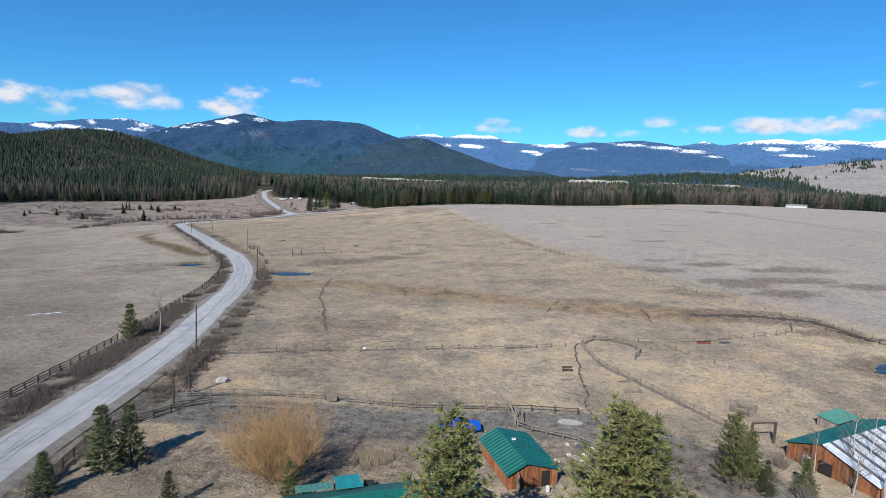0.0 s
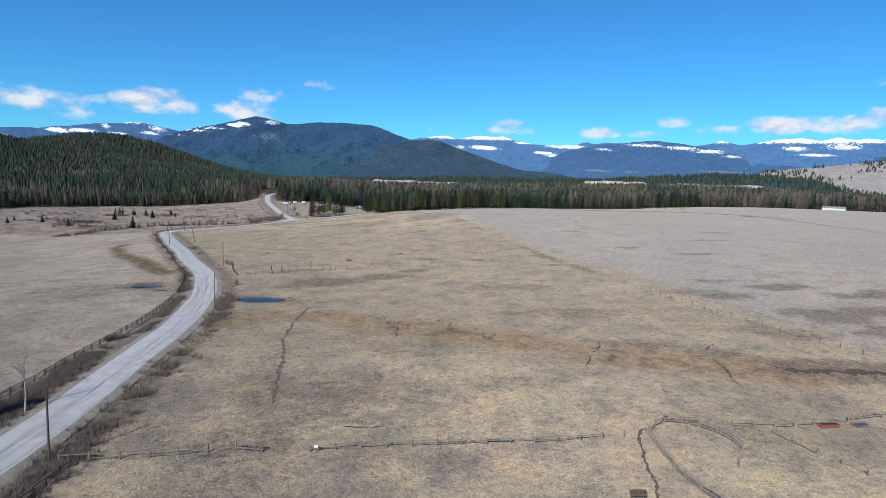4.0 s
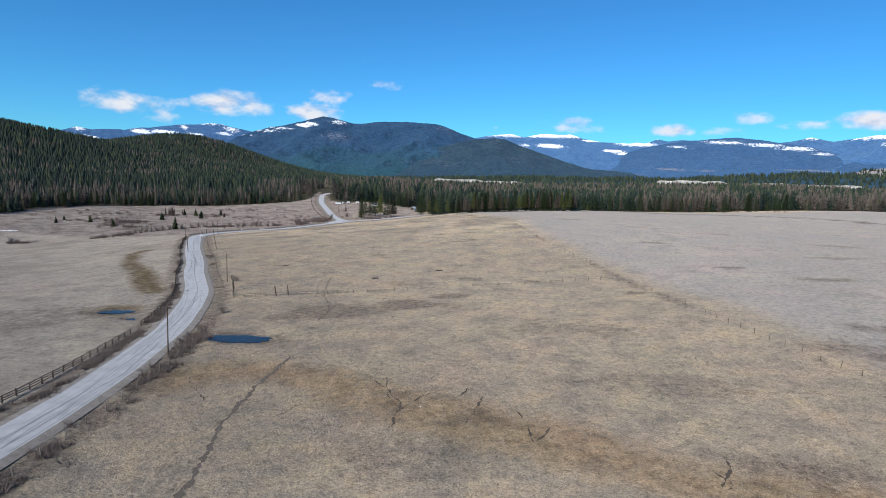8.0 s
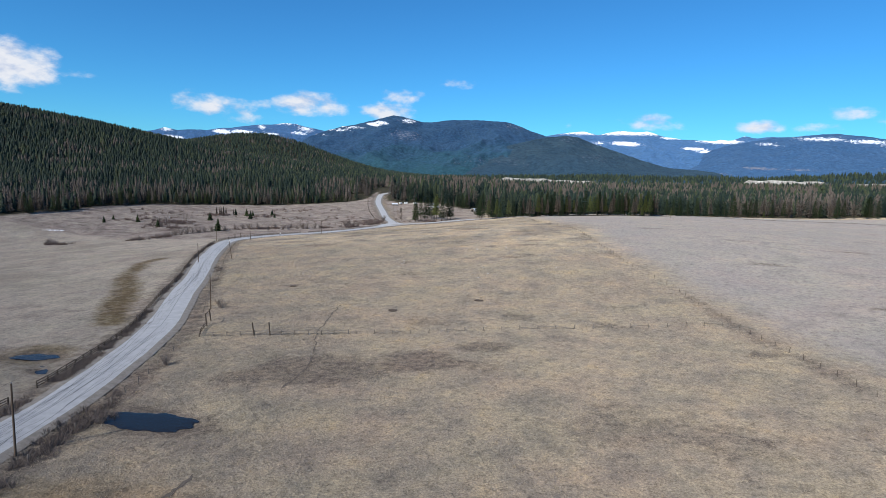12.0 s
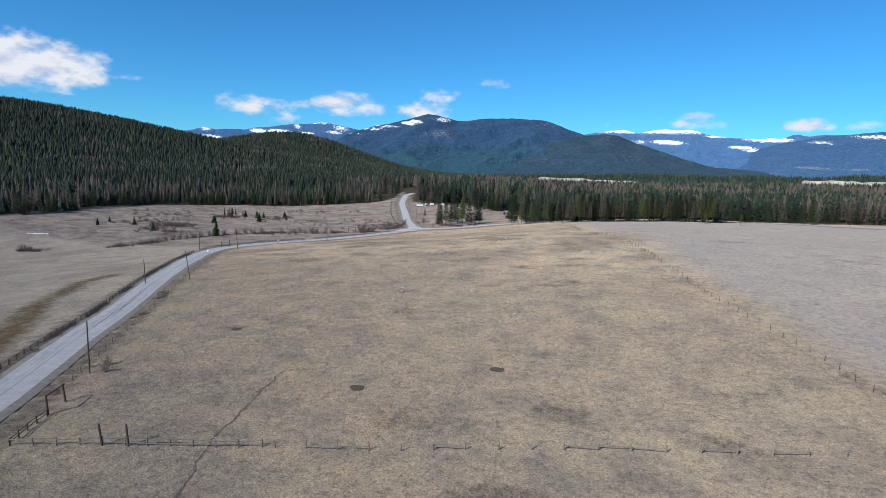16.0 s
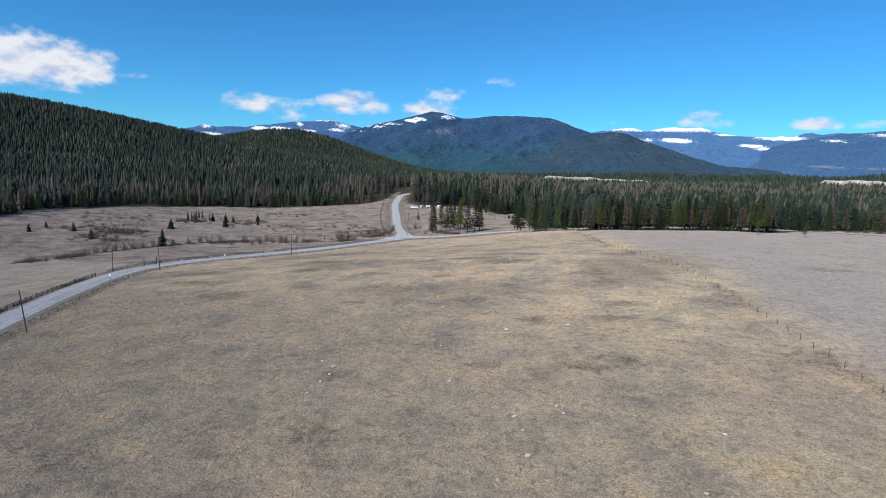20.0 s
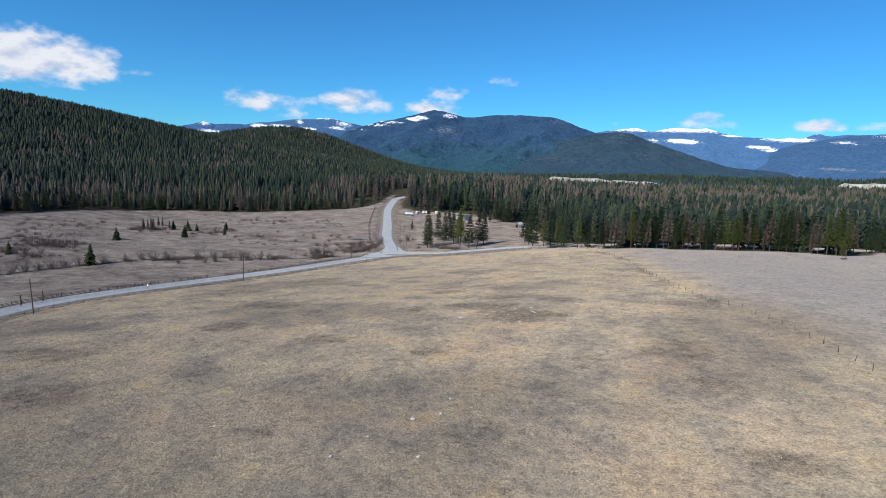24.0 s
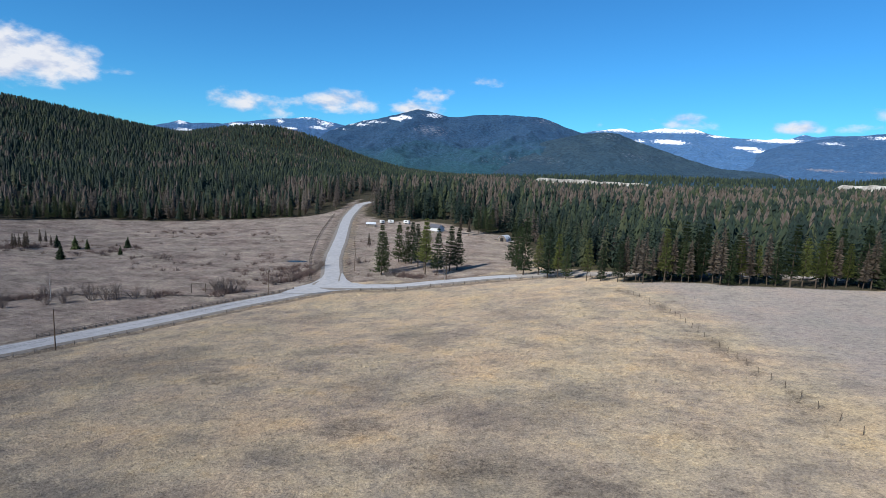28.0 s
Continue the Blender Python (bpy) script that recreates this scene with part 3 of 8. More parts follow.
MOWN_PATCHES = ((77, 143, 12, 6, 0.7), (91, 122, 14, 7, 0.75), (101, 109, 12, 6, 0.75), (112, 126, 15, 5, 0.7), (122, 142, 17, 6, 0.7), (97, 152, 13, 4, 0.7), (132, 117, 13, 4, 0.7), (71, 108, 13, 5, 0.5), (95, 215, 10, 3.5, 0.6), (64, 147, 10, 4, 0.5), (81, 162, 8, 4, 0.5),
                (75, 235, 6, 3, 0.6), (120, 260, 14, 4, 0.6), (60, 290, 8, 3.5, 0.5), (140, 300, 14, 4, 0.5), (100, 330, 9, 3.5, 0.5), (62, 345, 8, 3, 0.45), (30, 380, 9, 3, 0.45))
NEAR_PATCHES = ((28, 124, 22, 6, 0.42), (12, 157, 18, 8, 0.4), (-50, 169, 15, 8, 0.85), (-60, 160, 8, 4, 0.5), (-27, 177.5, 12, 5.5, 0.8), (-18, 189, 6, 2.5, 0.95), (-36, 172, 12, 5, 0.65), (-15, 212, 4.5, 3, 0.75), (34.5, 193.5, 3, 1.6, 0.9), (-25, 54, 4, 16, 0.5), (-16, 60, 6, 4, 0.45),
                (-13, 94, 14, 6, 0.35), (-20, 70, 20, 11, 0.42), (-28, 46, 8, 14, 0.4), (5, 76, 10, 4, 0.4), (-118, 150, 14, 14, 0.4), (-37, 204, 8, 3, 0.4), (8.6, 224, 5, 2.5, 0.4), (5, 208, 5, 2.5, 0.5))
HILL_PATCHES = ((-91, 235, 2.4, 1.2, 0.9), (-84, 241, 3, 2, 0.6), (-58, 257, 8, 4, 0.42), (-86, 244, 5, 3, 0.42), (-65.5, 273.6, 3, 2.5, 0.5), (-44, 282.4, 2.5, 1.5, 0.6), (-28, 286.4, 5, 2, 0.6), (-22, 290, 5, 2.5, 0.55), (2, 297, 6, 4, 0.4), (-25, 313, 9, 3, 0.6), (-38, 309, 5, 2.5, 0.5), (-24, 324, 7, 4, 0.5),
                (-57, 318.5, 7, 4, 0.38), (-82.4, 313.3, 3.2, 2.2, 0.65), (-125, 315, 9, 6, 0.48), (-142, 331, 8, 5, 0.42), (-150, 332, 8, 3, 0.5), (-52, 336, 4, 3, 0.4))
CREST_PATCHES = ((-125, 355, 7, 5, 0.55), (-97.5, 351.6, 5, 3, 0.5), (-74, 347, 6, 3.5, 0.5), (-33, 358.4, 6, 6, 0.55), (-30.6, 344, 6, 5, 0.5), (-45, 349.5, 5, 4, 0.35), (-131, 380, 10, 6, 0.5), (-74, 385, 8, 4, 0.7), (-63, 378, 6, 4, 0.75), (-66, 378, 12, 7, 0.5), (-89, 380, 5, 4, 0.4),
                 (-91, 406, 7, 5, 0.5), (-60.6, 397, 5, 3.5, 0.5), (-73, 398, 10, 6, 0.42), (-85, 419, 5, 4, 0.4), (-161, 433, 7, 4, 0.42), (-46, 412, 5, 4, 0.32), (-127, 424, 8, 5, 0.42))
PATCHES = YARD_PATCHES + WET_CORNER + MOWN_PATCHES + NEAR_PATCHES + HILL_PATCHES + CREST_PATCHES
# the low brown bank that crosses the field
BANK = spline([(-58, 118), (-49, 125), (-31, 122.5), (-14, 113), (1, 106), (12, 103), (26, 96), (49, 92), (64, 88)], 2.0)
TRAILS = [spline([(-42.5, 131), (-41.5, 117), (-39.4, 101.5), (-35.3, 88.3), (-32.6, 75.5), (-28.5, 62), (-25, 45), (-24, 26)], 1.5),
          spline([(29, 61), (25.3, 58.2), (23.6, 52.1), (21.9, 41.5), (21, 32.8), (19.1, 23.2), (20, 14)], 1.5),
          spline([(-47.5, 158), (-48.3, 167), (-51.2, 176.8), (-54.5, 183.8), (-57.4, 189.8), (-62.2, 208), (-64.2, 216.3)], 1.5)]
build_ground()


def build_road(name, label, line, lz, half, surface=None):
    d = np.gradient(line, axis=0)
    d /= np.linalg.norm(d, axis=1)[:, None]
    side = np.stack([d[:, 1], -d[:, 0]], 1)
    offs = np.array([-half - 1.6, -half - 0.5, -half, -half * 0.5, 0, half * 0.5, half, half + 0.5, half + 1.6])
    lift = np.array([-0.22, 0.0, 0.03, 0.07, 0.09, 0.07, 0.03, 0.0, -0.22])
    edge = 0.35 * fbm(np.arange(len(line)) / 4, np.zeros(len(line)), 3, 61)
    flare = 1 + 0.3 * np.exp(-((np.hypot(line[:, 0] + 167.5, line[:, 1] - 531) / 9.0) ** 2))
    P = line[:, None, :] + side[:, None, :] * flare[:, None, None] * (offs[None, :, None] + np.sign(offs)[None, :, None] * edge[:, None, None] * (abs(offs) >= half)[None, :, None])
    z = lz[:, None] + lift[None, :]
    v = np.concatenate([P, z[..., None]], 2).reshape(-1, 3)
    f = grid_faces(len(offs), len(line))
    index = np.tile((abs(offs[:-1] + offs[1:]) / 2 > half).astype(int), len(line) - 1)
    tagged(part(name, mesh_of(name, v, f[:, ::-1], [surface or M_ASPHALT, M_GRAVEL], True, index)), label, "road", kind="structure")


build_road("road", "pale worn asphalt country road with gravel shoulders", *LINES[0])
build_road("road", "pale country road running straight into the woods", NORTH, LINES[1][1] + 0.03, 3.2)
build_road("road", "narrow pale side road leaving the junction", EAST[:38], LINES[2][1][:38] + 0.015, 2.6)
build_road("road", "narrow gravel lane along the wood's edge", EAST[37:], LINES[2][1][37:] + 0.015, 2.6, M_LANE)


# ---- distant mountains ----
def mountain(name, label, material, crest, radius, foot, seed, rough=0.16, snow=(), stony=(), snow_line=None):
    """A range round the middle of the place: crest as (azimuth, elevation) in degrees seen from there;
    snow and stony: fields on its face as (azimuth, elevation, half width, half height, how dense)."""
    mid, eye = np.array([-10.0, 150.0]), 33.7
    az = np.arange(crest[0][0], crest[-1][0] + 0.01, 0.12)
    top = np.interp(az, [c[0] for c in crest], [c[1] for c in crest])
    k = np.hanning(7)
    top = np.convolve(np.pad(top, 3, "edge"), k / k.sum(), "valid")
    u = np.concatenate([np.linspace(0, 1, 56), [1.06, 1.15]])
    A, U = np.meshgrid(np.radians(az), u)
    R = foot + (radius - foot) * U
    crest_z = eye + radius * np.tan(np.radians(top)) + radius * 0.0016 * fbm(az * 2.3, az * 0, 4, seed, 0.6)
    x, y = mid[0] + R * np.sin(A), mid[1] + R * np.cos(A)
    rise = np.where(U <= 1, U ** 1.25, 1 - (U - 1) * 2.5)
    ridge = 1 - 2 * abs(fbm(x / 520, y / 520, 5, seed + 3, 0.55)) * 1.5
    z = -22 + (crest_z[None, :] + 22) * rise * (1 - rough * 3.2 * (1 - ridge) * np.clip(1 - U, 0, 1) ** 0.6)
    deg, el = np.degrees(A), np.degrees(np.arctan((z - eye) / R))
    fields = []
    for spots in (snow, stony):
        f = np.zeros(A.shape)
        for a, e, sx, sy, w in spots:
            f = np.maximum(f, w * np.clip(1.25 - 0.62 * np.hypot((deg - a) / sx + 0.25 * (el - e) / sy, (el - e) / sy), 0, 1))
        fields.append(f)
    if snow_line:
        fields[0] = np.maximum(fields[0], 0.68 * step(*snow_line, el))
    ob = part(name, mesh_of(name, np.stack([x, y, z], 2).reshape(-1, 3), grid_faces(len(az), len(u)), material, True, None, {"rise": np.minimum(U, 1).ravel(), "snow": fields[0].ravel(), "stony": fields[1].ravel()}))
    return tagged(ob, label, "mountain", kind="structure")


# wooded slopes with the air's blue haze mixed into their tree colours
M_MOUNT_HAZED = mountain_material("mountain_wooded_hazed", (0.022, 0.057, 0.118), (0.036, 0.079, 0.142), (0.025, 0.073, 0.100))
M_SPUR_HAZED = mountain_material("mountain_spur", (0.023, 0.048, 0.076), (0.037, 0.067, 0.093), (0.026, 0.057, 0.089))
# far ranges: distance haze is painted in as a strong blue base colour
M_SNOWY_HAZED = mountain_material("mountain_snowy_hazed", (0.052, 0.126, 0.262), (0.072, 0.152, 0.285), (0.058, 0.136, 0.272), (0.82, 0.85, 0.9), grain=0.35)
M_HAZE_BLUE = mountain_material("mountain_haze_blue", (0.036, 0.088, 0.182), (0.050, 0.106, 0.202), (0.044, 0.102, 0.202), (0.72, 0.76, 0.84), grain=0.4)
M_TAN = mountain_material("hill_tan", (0.225, 0.212, 0.21), (0.275, 0.255, 0.245), (0.25, 0.235, 0.23), grain=0.15)
mountain("mountain_range", "distant haze-blue mountain range with snowfields", M_SNOWY_HAZED,
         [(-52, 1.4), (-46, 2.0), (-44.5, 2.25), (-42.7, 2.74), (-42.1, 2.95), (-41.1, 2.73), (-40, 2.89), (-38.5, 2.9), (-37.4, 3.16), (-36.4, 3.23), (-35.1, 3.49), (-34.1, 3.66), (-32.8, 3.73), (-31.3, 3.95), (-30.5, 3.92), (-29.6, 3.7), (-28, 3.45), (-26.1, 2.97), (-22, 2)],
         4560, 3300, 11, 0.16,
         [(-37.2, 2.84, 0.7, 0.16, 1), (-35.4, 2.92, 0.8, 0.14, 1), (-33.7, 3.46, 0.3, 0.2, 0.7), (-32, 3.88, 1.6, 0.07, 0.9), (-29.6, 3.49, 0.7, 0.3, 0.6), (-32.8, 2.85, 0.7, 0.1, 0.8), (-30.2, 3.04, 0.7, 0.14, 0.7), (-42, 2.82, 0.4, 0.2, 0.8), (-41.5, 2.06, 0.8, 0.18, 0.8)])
mountain("mountain_range", "distant jagged snow-capped mountain range", M_SNOWY_HAZED,
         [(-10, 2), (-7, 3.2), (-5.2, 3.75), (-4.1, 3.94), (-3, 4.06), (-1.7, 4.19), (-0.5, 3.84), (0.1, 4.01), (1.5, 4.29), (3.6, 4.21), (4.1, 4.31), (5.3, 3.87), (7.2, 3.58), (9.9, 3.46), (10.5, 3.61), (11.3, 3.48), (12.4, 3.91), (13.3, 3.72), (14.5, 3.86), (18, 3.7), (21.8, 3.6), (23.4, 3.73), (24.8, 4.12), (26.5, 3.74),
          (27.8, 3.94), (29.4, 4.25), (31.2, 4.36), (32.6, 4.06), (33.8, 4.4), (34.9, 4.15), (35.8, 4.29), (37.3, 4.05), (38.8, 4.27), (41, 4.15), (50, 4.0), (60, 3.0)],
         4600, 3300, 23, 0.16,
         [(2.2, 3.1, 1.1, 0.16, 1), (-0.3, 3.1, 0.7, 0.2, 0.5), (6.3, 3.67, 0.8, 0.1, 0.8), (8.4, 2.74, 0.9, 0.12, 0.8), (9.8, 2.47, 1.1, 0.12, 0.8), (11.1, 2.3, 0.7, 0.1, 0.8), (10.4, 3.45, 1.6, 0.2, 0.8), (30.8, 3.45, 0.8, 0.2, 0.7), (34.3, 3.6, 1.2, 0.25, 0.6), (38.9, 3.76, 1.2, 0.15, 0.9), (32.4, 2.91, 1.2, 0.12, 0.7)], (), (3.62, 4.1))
mountain("mountain_range", "long haze-blue mountain ridge streaked with snow", M_HAZE_BLUE,
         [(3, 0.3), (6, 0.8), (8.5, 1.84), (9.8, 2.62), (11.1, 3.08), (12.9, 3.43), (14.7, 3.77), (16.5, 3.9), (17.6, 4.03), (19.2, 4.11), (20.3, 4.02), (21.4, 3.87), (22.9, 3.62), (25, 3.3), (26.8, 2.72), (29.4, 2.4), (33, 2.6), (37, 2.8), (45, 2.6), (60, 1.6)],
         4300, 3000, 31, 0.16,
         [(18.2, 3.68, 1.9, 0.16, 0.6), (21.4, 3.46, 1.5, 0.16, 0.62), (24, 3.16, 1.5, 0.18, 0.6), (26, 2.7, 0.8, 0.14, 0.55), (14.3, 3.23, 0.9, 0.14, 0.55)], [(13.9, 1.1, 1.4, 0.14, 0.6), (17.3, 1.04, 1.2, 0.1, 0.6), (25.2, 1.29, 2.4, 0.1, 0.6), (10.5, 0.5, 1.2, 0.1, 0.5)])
mountain("mountain", "broad dark forested mountain with snow on its crest", M_MOUNT_HAZED,
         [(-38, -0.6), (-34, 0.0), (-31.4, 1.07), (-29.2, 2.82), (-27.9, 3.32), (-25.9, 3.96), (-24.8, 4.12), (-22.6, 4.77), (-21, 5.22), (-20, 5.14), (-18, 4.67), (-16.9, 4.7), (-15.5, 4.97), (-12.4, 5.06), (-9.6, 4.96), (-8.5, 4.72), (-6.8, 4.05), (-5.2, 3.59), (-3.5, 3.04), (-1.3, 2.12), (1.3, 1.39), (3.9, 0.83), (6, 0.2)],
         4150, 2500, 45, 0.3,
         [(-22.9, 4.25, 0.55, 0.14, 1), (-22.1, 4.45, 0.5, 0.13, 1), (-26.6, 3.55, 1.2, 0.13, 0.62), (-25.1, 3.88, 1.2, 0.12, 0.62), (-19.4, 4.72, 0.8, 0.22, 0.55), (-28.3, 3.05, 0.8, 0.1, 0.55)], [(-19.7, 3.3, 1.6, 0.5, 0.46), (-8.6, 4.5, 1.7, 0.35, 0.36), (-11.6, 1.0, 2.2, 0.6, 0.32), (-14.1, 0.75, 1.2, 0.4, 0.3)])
mountain("mountain_spur", "rounded forested spur of the mountain", M_SPUR_HAZED,
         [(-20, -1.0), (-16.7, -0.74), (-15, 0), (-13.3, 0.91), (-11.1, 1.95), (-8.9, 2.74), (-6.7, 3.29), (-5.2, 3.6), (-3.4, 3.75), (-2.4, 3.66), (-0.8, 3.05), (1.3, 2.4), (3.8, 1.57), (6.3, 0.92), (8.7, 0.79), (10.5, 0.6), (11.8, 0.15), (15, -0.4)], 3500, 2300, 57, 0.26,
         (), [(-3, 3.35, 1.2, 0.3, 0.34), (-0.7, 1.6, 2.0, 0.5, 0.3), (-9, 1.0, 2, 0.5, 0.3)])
tan_hill = mountain("hill", "low pale tan grass hill beyond the valley", M_TAN, [(26, -0.6), (27.5, 0.6), (29.1, 1.4), (31.9, 1.8), (33.3, 1.88), (36.3, 2.34), (38.5, 2.58), (39.5, 2.64), (42, 2.5), (52, 2.2), (62, 1.0)], 3000, 2100, 63, 0.05)


# ---- woods ----
def blades(tr, h, r, whorls, arms, base=0.08, droop=0.25, taper=0.85, thin=1.0):
    """Crown of a conifer as pointed branch blades: vertices, triangles."""
    v, f = [], []
    for k in range(whorls):
        u = (k + 0.8 * tr.random()) / whorls
        z = h * (base + (1 - base) * u)
        reach = r * (1 - u) ** taper * tr.uniform(0.7, 1.25) + 0.012 * h
        a0 = tr.random() * 6.28
        for j in range(arms):
            a = a0 + 6.283 * j / arms + tr.uniform(-0.45, 0.45)
            L = reach * tr.uniform(0.6, 1.2)
            w, lift = thin * L * tr.uniform(0.22, 0.4), L * tr.uniform(-0.25, 0.25)
            c, s = math.cos(a), math.sin(a)
            dz = -L * droop * tr.uniform(0.3, 1.6)
            q = tr.uniform(0.12, 0.4)
            n = len(v)
            v += [(c * L * q - s * w, s * L * q + c * w, z + dz * q + lift), (c * L * q + s * w, s * L * q - c * w, z + dz * q - lift + 0.1 * L), (c * L, s * L, z + dz)]
            f += [(n, n + 1, n + 2)]
    n = len(v)
    g = 0.018 * h
    v += [(g, 0, h * 0.9), (-g * 0.5, g * 0.8, h * 0.9), (-g * 0.5, -g * 0.8, h * 0.9), (0, 0, h)]
    f += [(n, n + 1, n + 3), (n + 1, n + 2, n + 3), (n + 2, n, n + 3)]
    return np.array(v), np.array(f)


def star_tree(tr, h, r, tiers, points, base=0.07):
    """Crown of a fir as jagged tiers of drooping boughs."""
    v, f = [], []
    for t in range(tiers):
        u = t / tiers
        z0, z1, rr = base + (1 - base) * u, min(1.0, base + (1 - base) * (u + 1.55 / tiers)), (1 - u) ** 0.85 + 0.06
        n, k, a0 = len(v), 2 * points, tr.random() * 6.28
        for j in range(k):
            a = a0 + 6.283 * j / k + tr.uniform(-0.2, 0.2)
            tip = j % 2 == 0
            q = r * rr * (tr.uniform(0.8, 1.3) if tip else tr.uniform(0.35, 0.6))
            v.append((math.cos(a) * q, math.sin(a) * q, h * (z0 + (tr.uniform(-0.05, 0.02) if tip else tr.uniform(0.03, 0.1)))))
        v.append((tr.uniform(-0.01, 0.01), tr.uniform(-0.01, 0.01), h * z1))
        f += [(n + j, n + (j + 1) % k, n + k) for j in range(k)]
    return np.array(v), np.array(f)


def cone_tree(tr, h, r):
    """A far conifer: two ragged tiers."""
    v, f = [], []
    for t, (z0, z1, rr) in enumerate(((0.05, 0.72, 1.0), (0.4, 1.0, 0.66))):
        n, k = len(v), 6
        for j in range(k):
            a = 6.283 * j / k + t * 0.5 + tr.uniform(-0.25, 0.25)
            q = r * rr * tr.uniform(0.7, 1.2)
            v.append((math.cos(a) * q, math.sin(a) * q, h * (z0 + tr.uniform(-0.04, 0.06))))
        v.append((0, 0, h * z1))
        f += [(n + j, n + (j + 1) % k, n + k) for j in range(k)]
    return np.array(v), np.array(f)


def scatter(region, box, density, seed, grow=None):
    """Random places in a polygon, thinned by grow(x, y)."""
    tr = np.random.default_rng(seed)
    x0, y0, x1, y1 = box
    n = int((x1 - x0) * (y1 - y0) * density)
    x, y = tr.uniform(x0, x1, n), tr.uniform(y0, y1, n)
    ok = inside(region, x, y)
    x, y = x[ok], y[ok]
    if grow is not None:
        ok = tr.random(len(x)) < grow(x, y)
        x, y = x[ok], y[ok]
    return x, y


def wood_of(name, label, x, y, protos, hmin, hmax, tint, seed, z=None):
    """Joins many trees into one stuff object; tint: (n,) in 0..1."""
    tr = np.random.default_rng(seed)
    z = ground(x, y) if z is None else z
    which = np.where(tint < 0.65, tr.integers(0, len(protos[0]), len(x)), len(protos[0]) + tr.integers(0, len(protos[1]), len(x)))
    V, F, T, M, n0 = [], [], [], [], 0
    for k, (pv, pf) in enumerate(protos[0] + protos[1]):
        i = np.where(which == k)[0]
        if not len(i):
            continue
        h = tr.uniform(hmin, hmax, len(i)) * (0.85 + 0.3 * tr.random(len(i)))
        wd = h * tr.uniform(0.85, 1.2, len(i))
        a = tr.uniform(0, 6.283, len(i))
        c, s = np.cos(a), np.sin(a)
        p = pv[None] * np.stack([wd, wd, h], 1)[:, None, :]
        q = np.stack([p[..., 0] * c[:, None] - p[..., 1] * s[:, None] + x[i][:, None], p[..., 0] * s[:, None] + p[..., 1] * c[:, None] + y[i][:, None], p[..., 2] + z[i][:, None] - 0.1], 2)
        V.append(q.reshape(-1, 3))
        F.append((pf[None] + (np.arange(len(i)) * len(pv))[:, None, None] + n0).reshape(-1, 3))
        T.append(np.repeat(tint[i], len(pv)))
        n0 += len(i) * len(pv)
    ob = part(name, mesh_of(name, np.vstack(V), np.vstack(F), M_FOREST, True, None, {"tint": np.concatenate(T)}))
    return tagged(ob, label, "forest", kind="stuff")


def unit_blades(seed, whorls, arms, slim, **more):
    v, f = blades(random.Random(seed), 1.0, slim, whorls, arms, **more)
    return v, f


def unit_cones(seed, slim):
    return cone_tree(random.Random(seed), 1.0, slim)


def unit_star(seed, tiers, points, slim):
    return star_tree(random.Random(seed), 1.0, slim, tiers, points)


def with_trunk(vf, girth=0.012, top=0.5):
    v, f = vf
    n = len(v)
    ring = [(girth * math.cos(a), girth * math.sin(a), 0) for a in (0, 2.1, 4.2)]
    v = np.vstack([v, ring, [(0, 0, top)]])
    return v, np.vstack([f, [(n, n + 1, n + 3), (n + 1, n + 2, n + 3), (n + 2, n, n + 3)]])


EDGE = ([with_trunk(unit_blades(k + 120, 24, 7, 0.15 + 0.02 * (k % 3), base=0.06 + 0.06 * (k % 3), droop=0.5, taper=0.75, thin=0.6)) for k in range(8)], [with_trunk(unit_blades(k + 140, 34, 6, 0.1 + 0.015 * (k % 3), base=0.12, droop=0.1, taper=0.6, thin=0.5)) for k in range(6)])
# patterns of green firs and of bare larches, from near to far
NEAR = ([with_trunk(unit_star(k, 6, 4, 0.16 + 0.02 * (k % 4))) for k in range(8)], [with_trunk(unit_star(k + 76, 6, 4, 0.12 + 0.02 * (k % 3))) for k in range(6)])
DEEP = ([unit_star(k + 60, 5, 4, 0.20 + 0.025 * (k % 4)) for k in range(8)], [unit_star(k + 70, 4, 4, 0.14 + 0.02 * (k % 3)) for k in range(6)])
HILL = ([unit_star(k + 90, 3, 4, 0.25 + 0.025 * (k % 4)) for k in range(8)], [unit_star(k + 96, 3, 4, 0.2 + 0.02 * (k % 3)) for k in range(6)])
FAR = ([unit_cones(k + 30, 0.22 + 0.02 * (k % 4)) for k in range(8)], [unit_cones(k + 40, 0.13 + 0.015 * (k % 4)) for k in range(4)])


def tints(x, y, seed, brown):
    t = np.random.default_rng(seed).random(len(x)) * 0.62
    stand = fbm(x / 70, y / 70, 3, seed + 1) + 0.35 * (np.random.default_rng(seed + 2).random(len(x)) - 0.5)
    return np.where(stand > brown, 0.7 + 0.28 * np.random.default_rng(seed + 3).random(len(x)), t)


def clear_of_roads(x, y):
    ok = np.ones(len(x), bool)
    for line, _, half in LINES:
        ok &= near(line, x, y)[0] > half + 4.5
    return ok


def hill_height(x, y):
    z = np.full(np.shape(x), -8.0)
    for cx, cy, sx, sy, rot, a in HILLS:
        c, s = math.cos(rot), math.sin(rot)
        z = z + a * np.exp(-(((c * (x - cx) + s * (y - cy)) / sx) ** 2 + ((-s * (x - cx) + c * (y - cy)) / sy) ** 2) / 2)
    return z


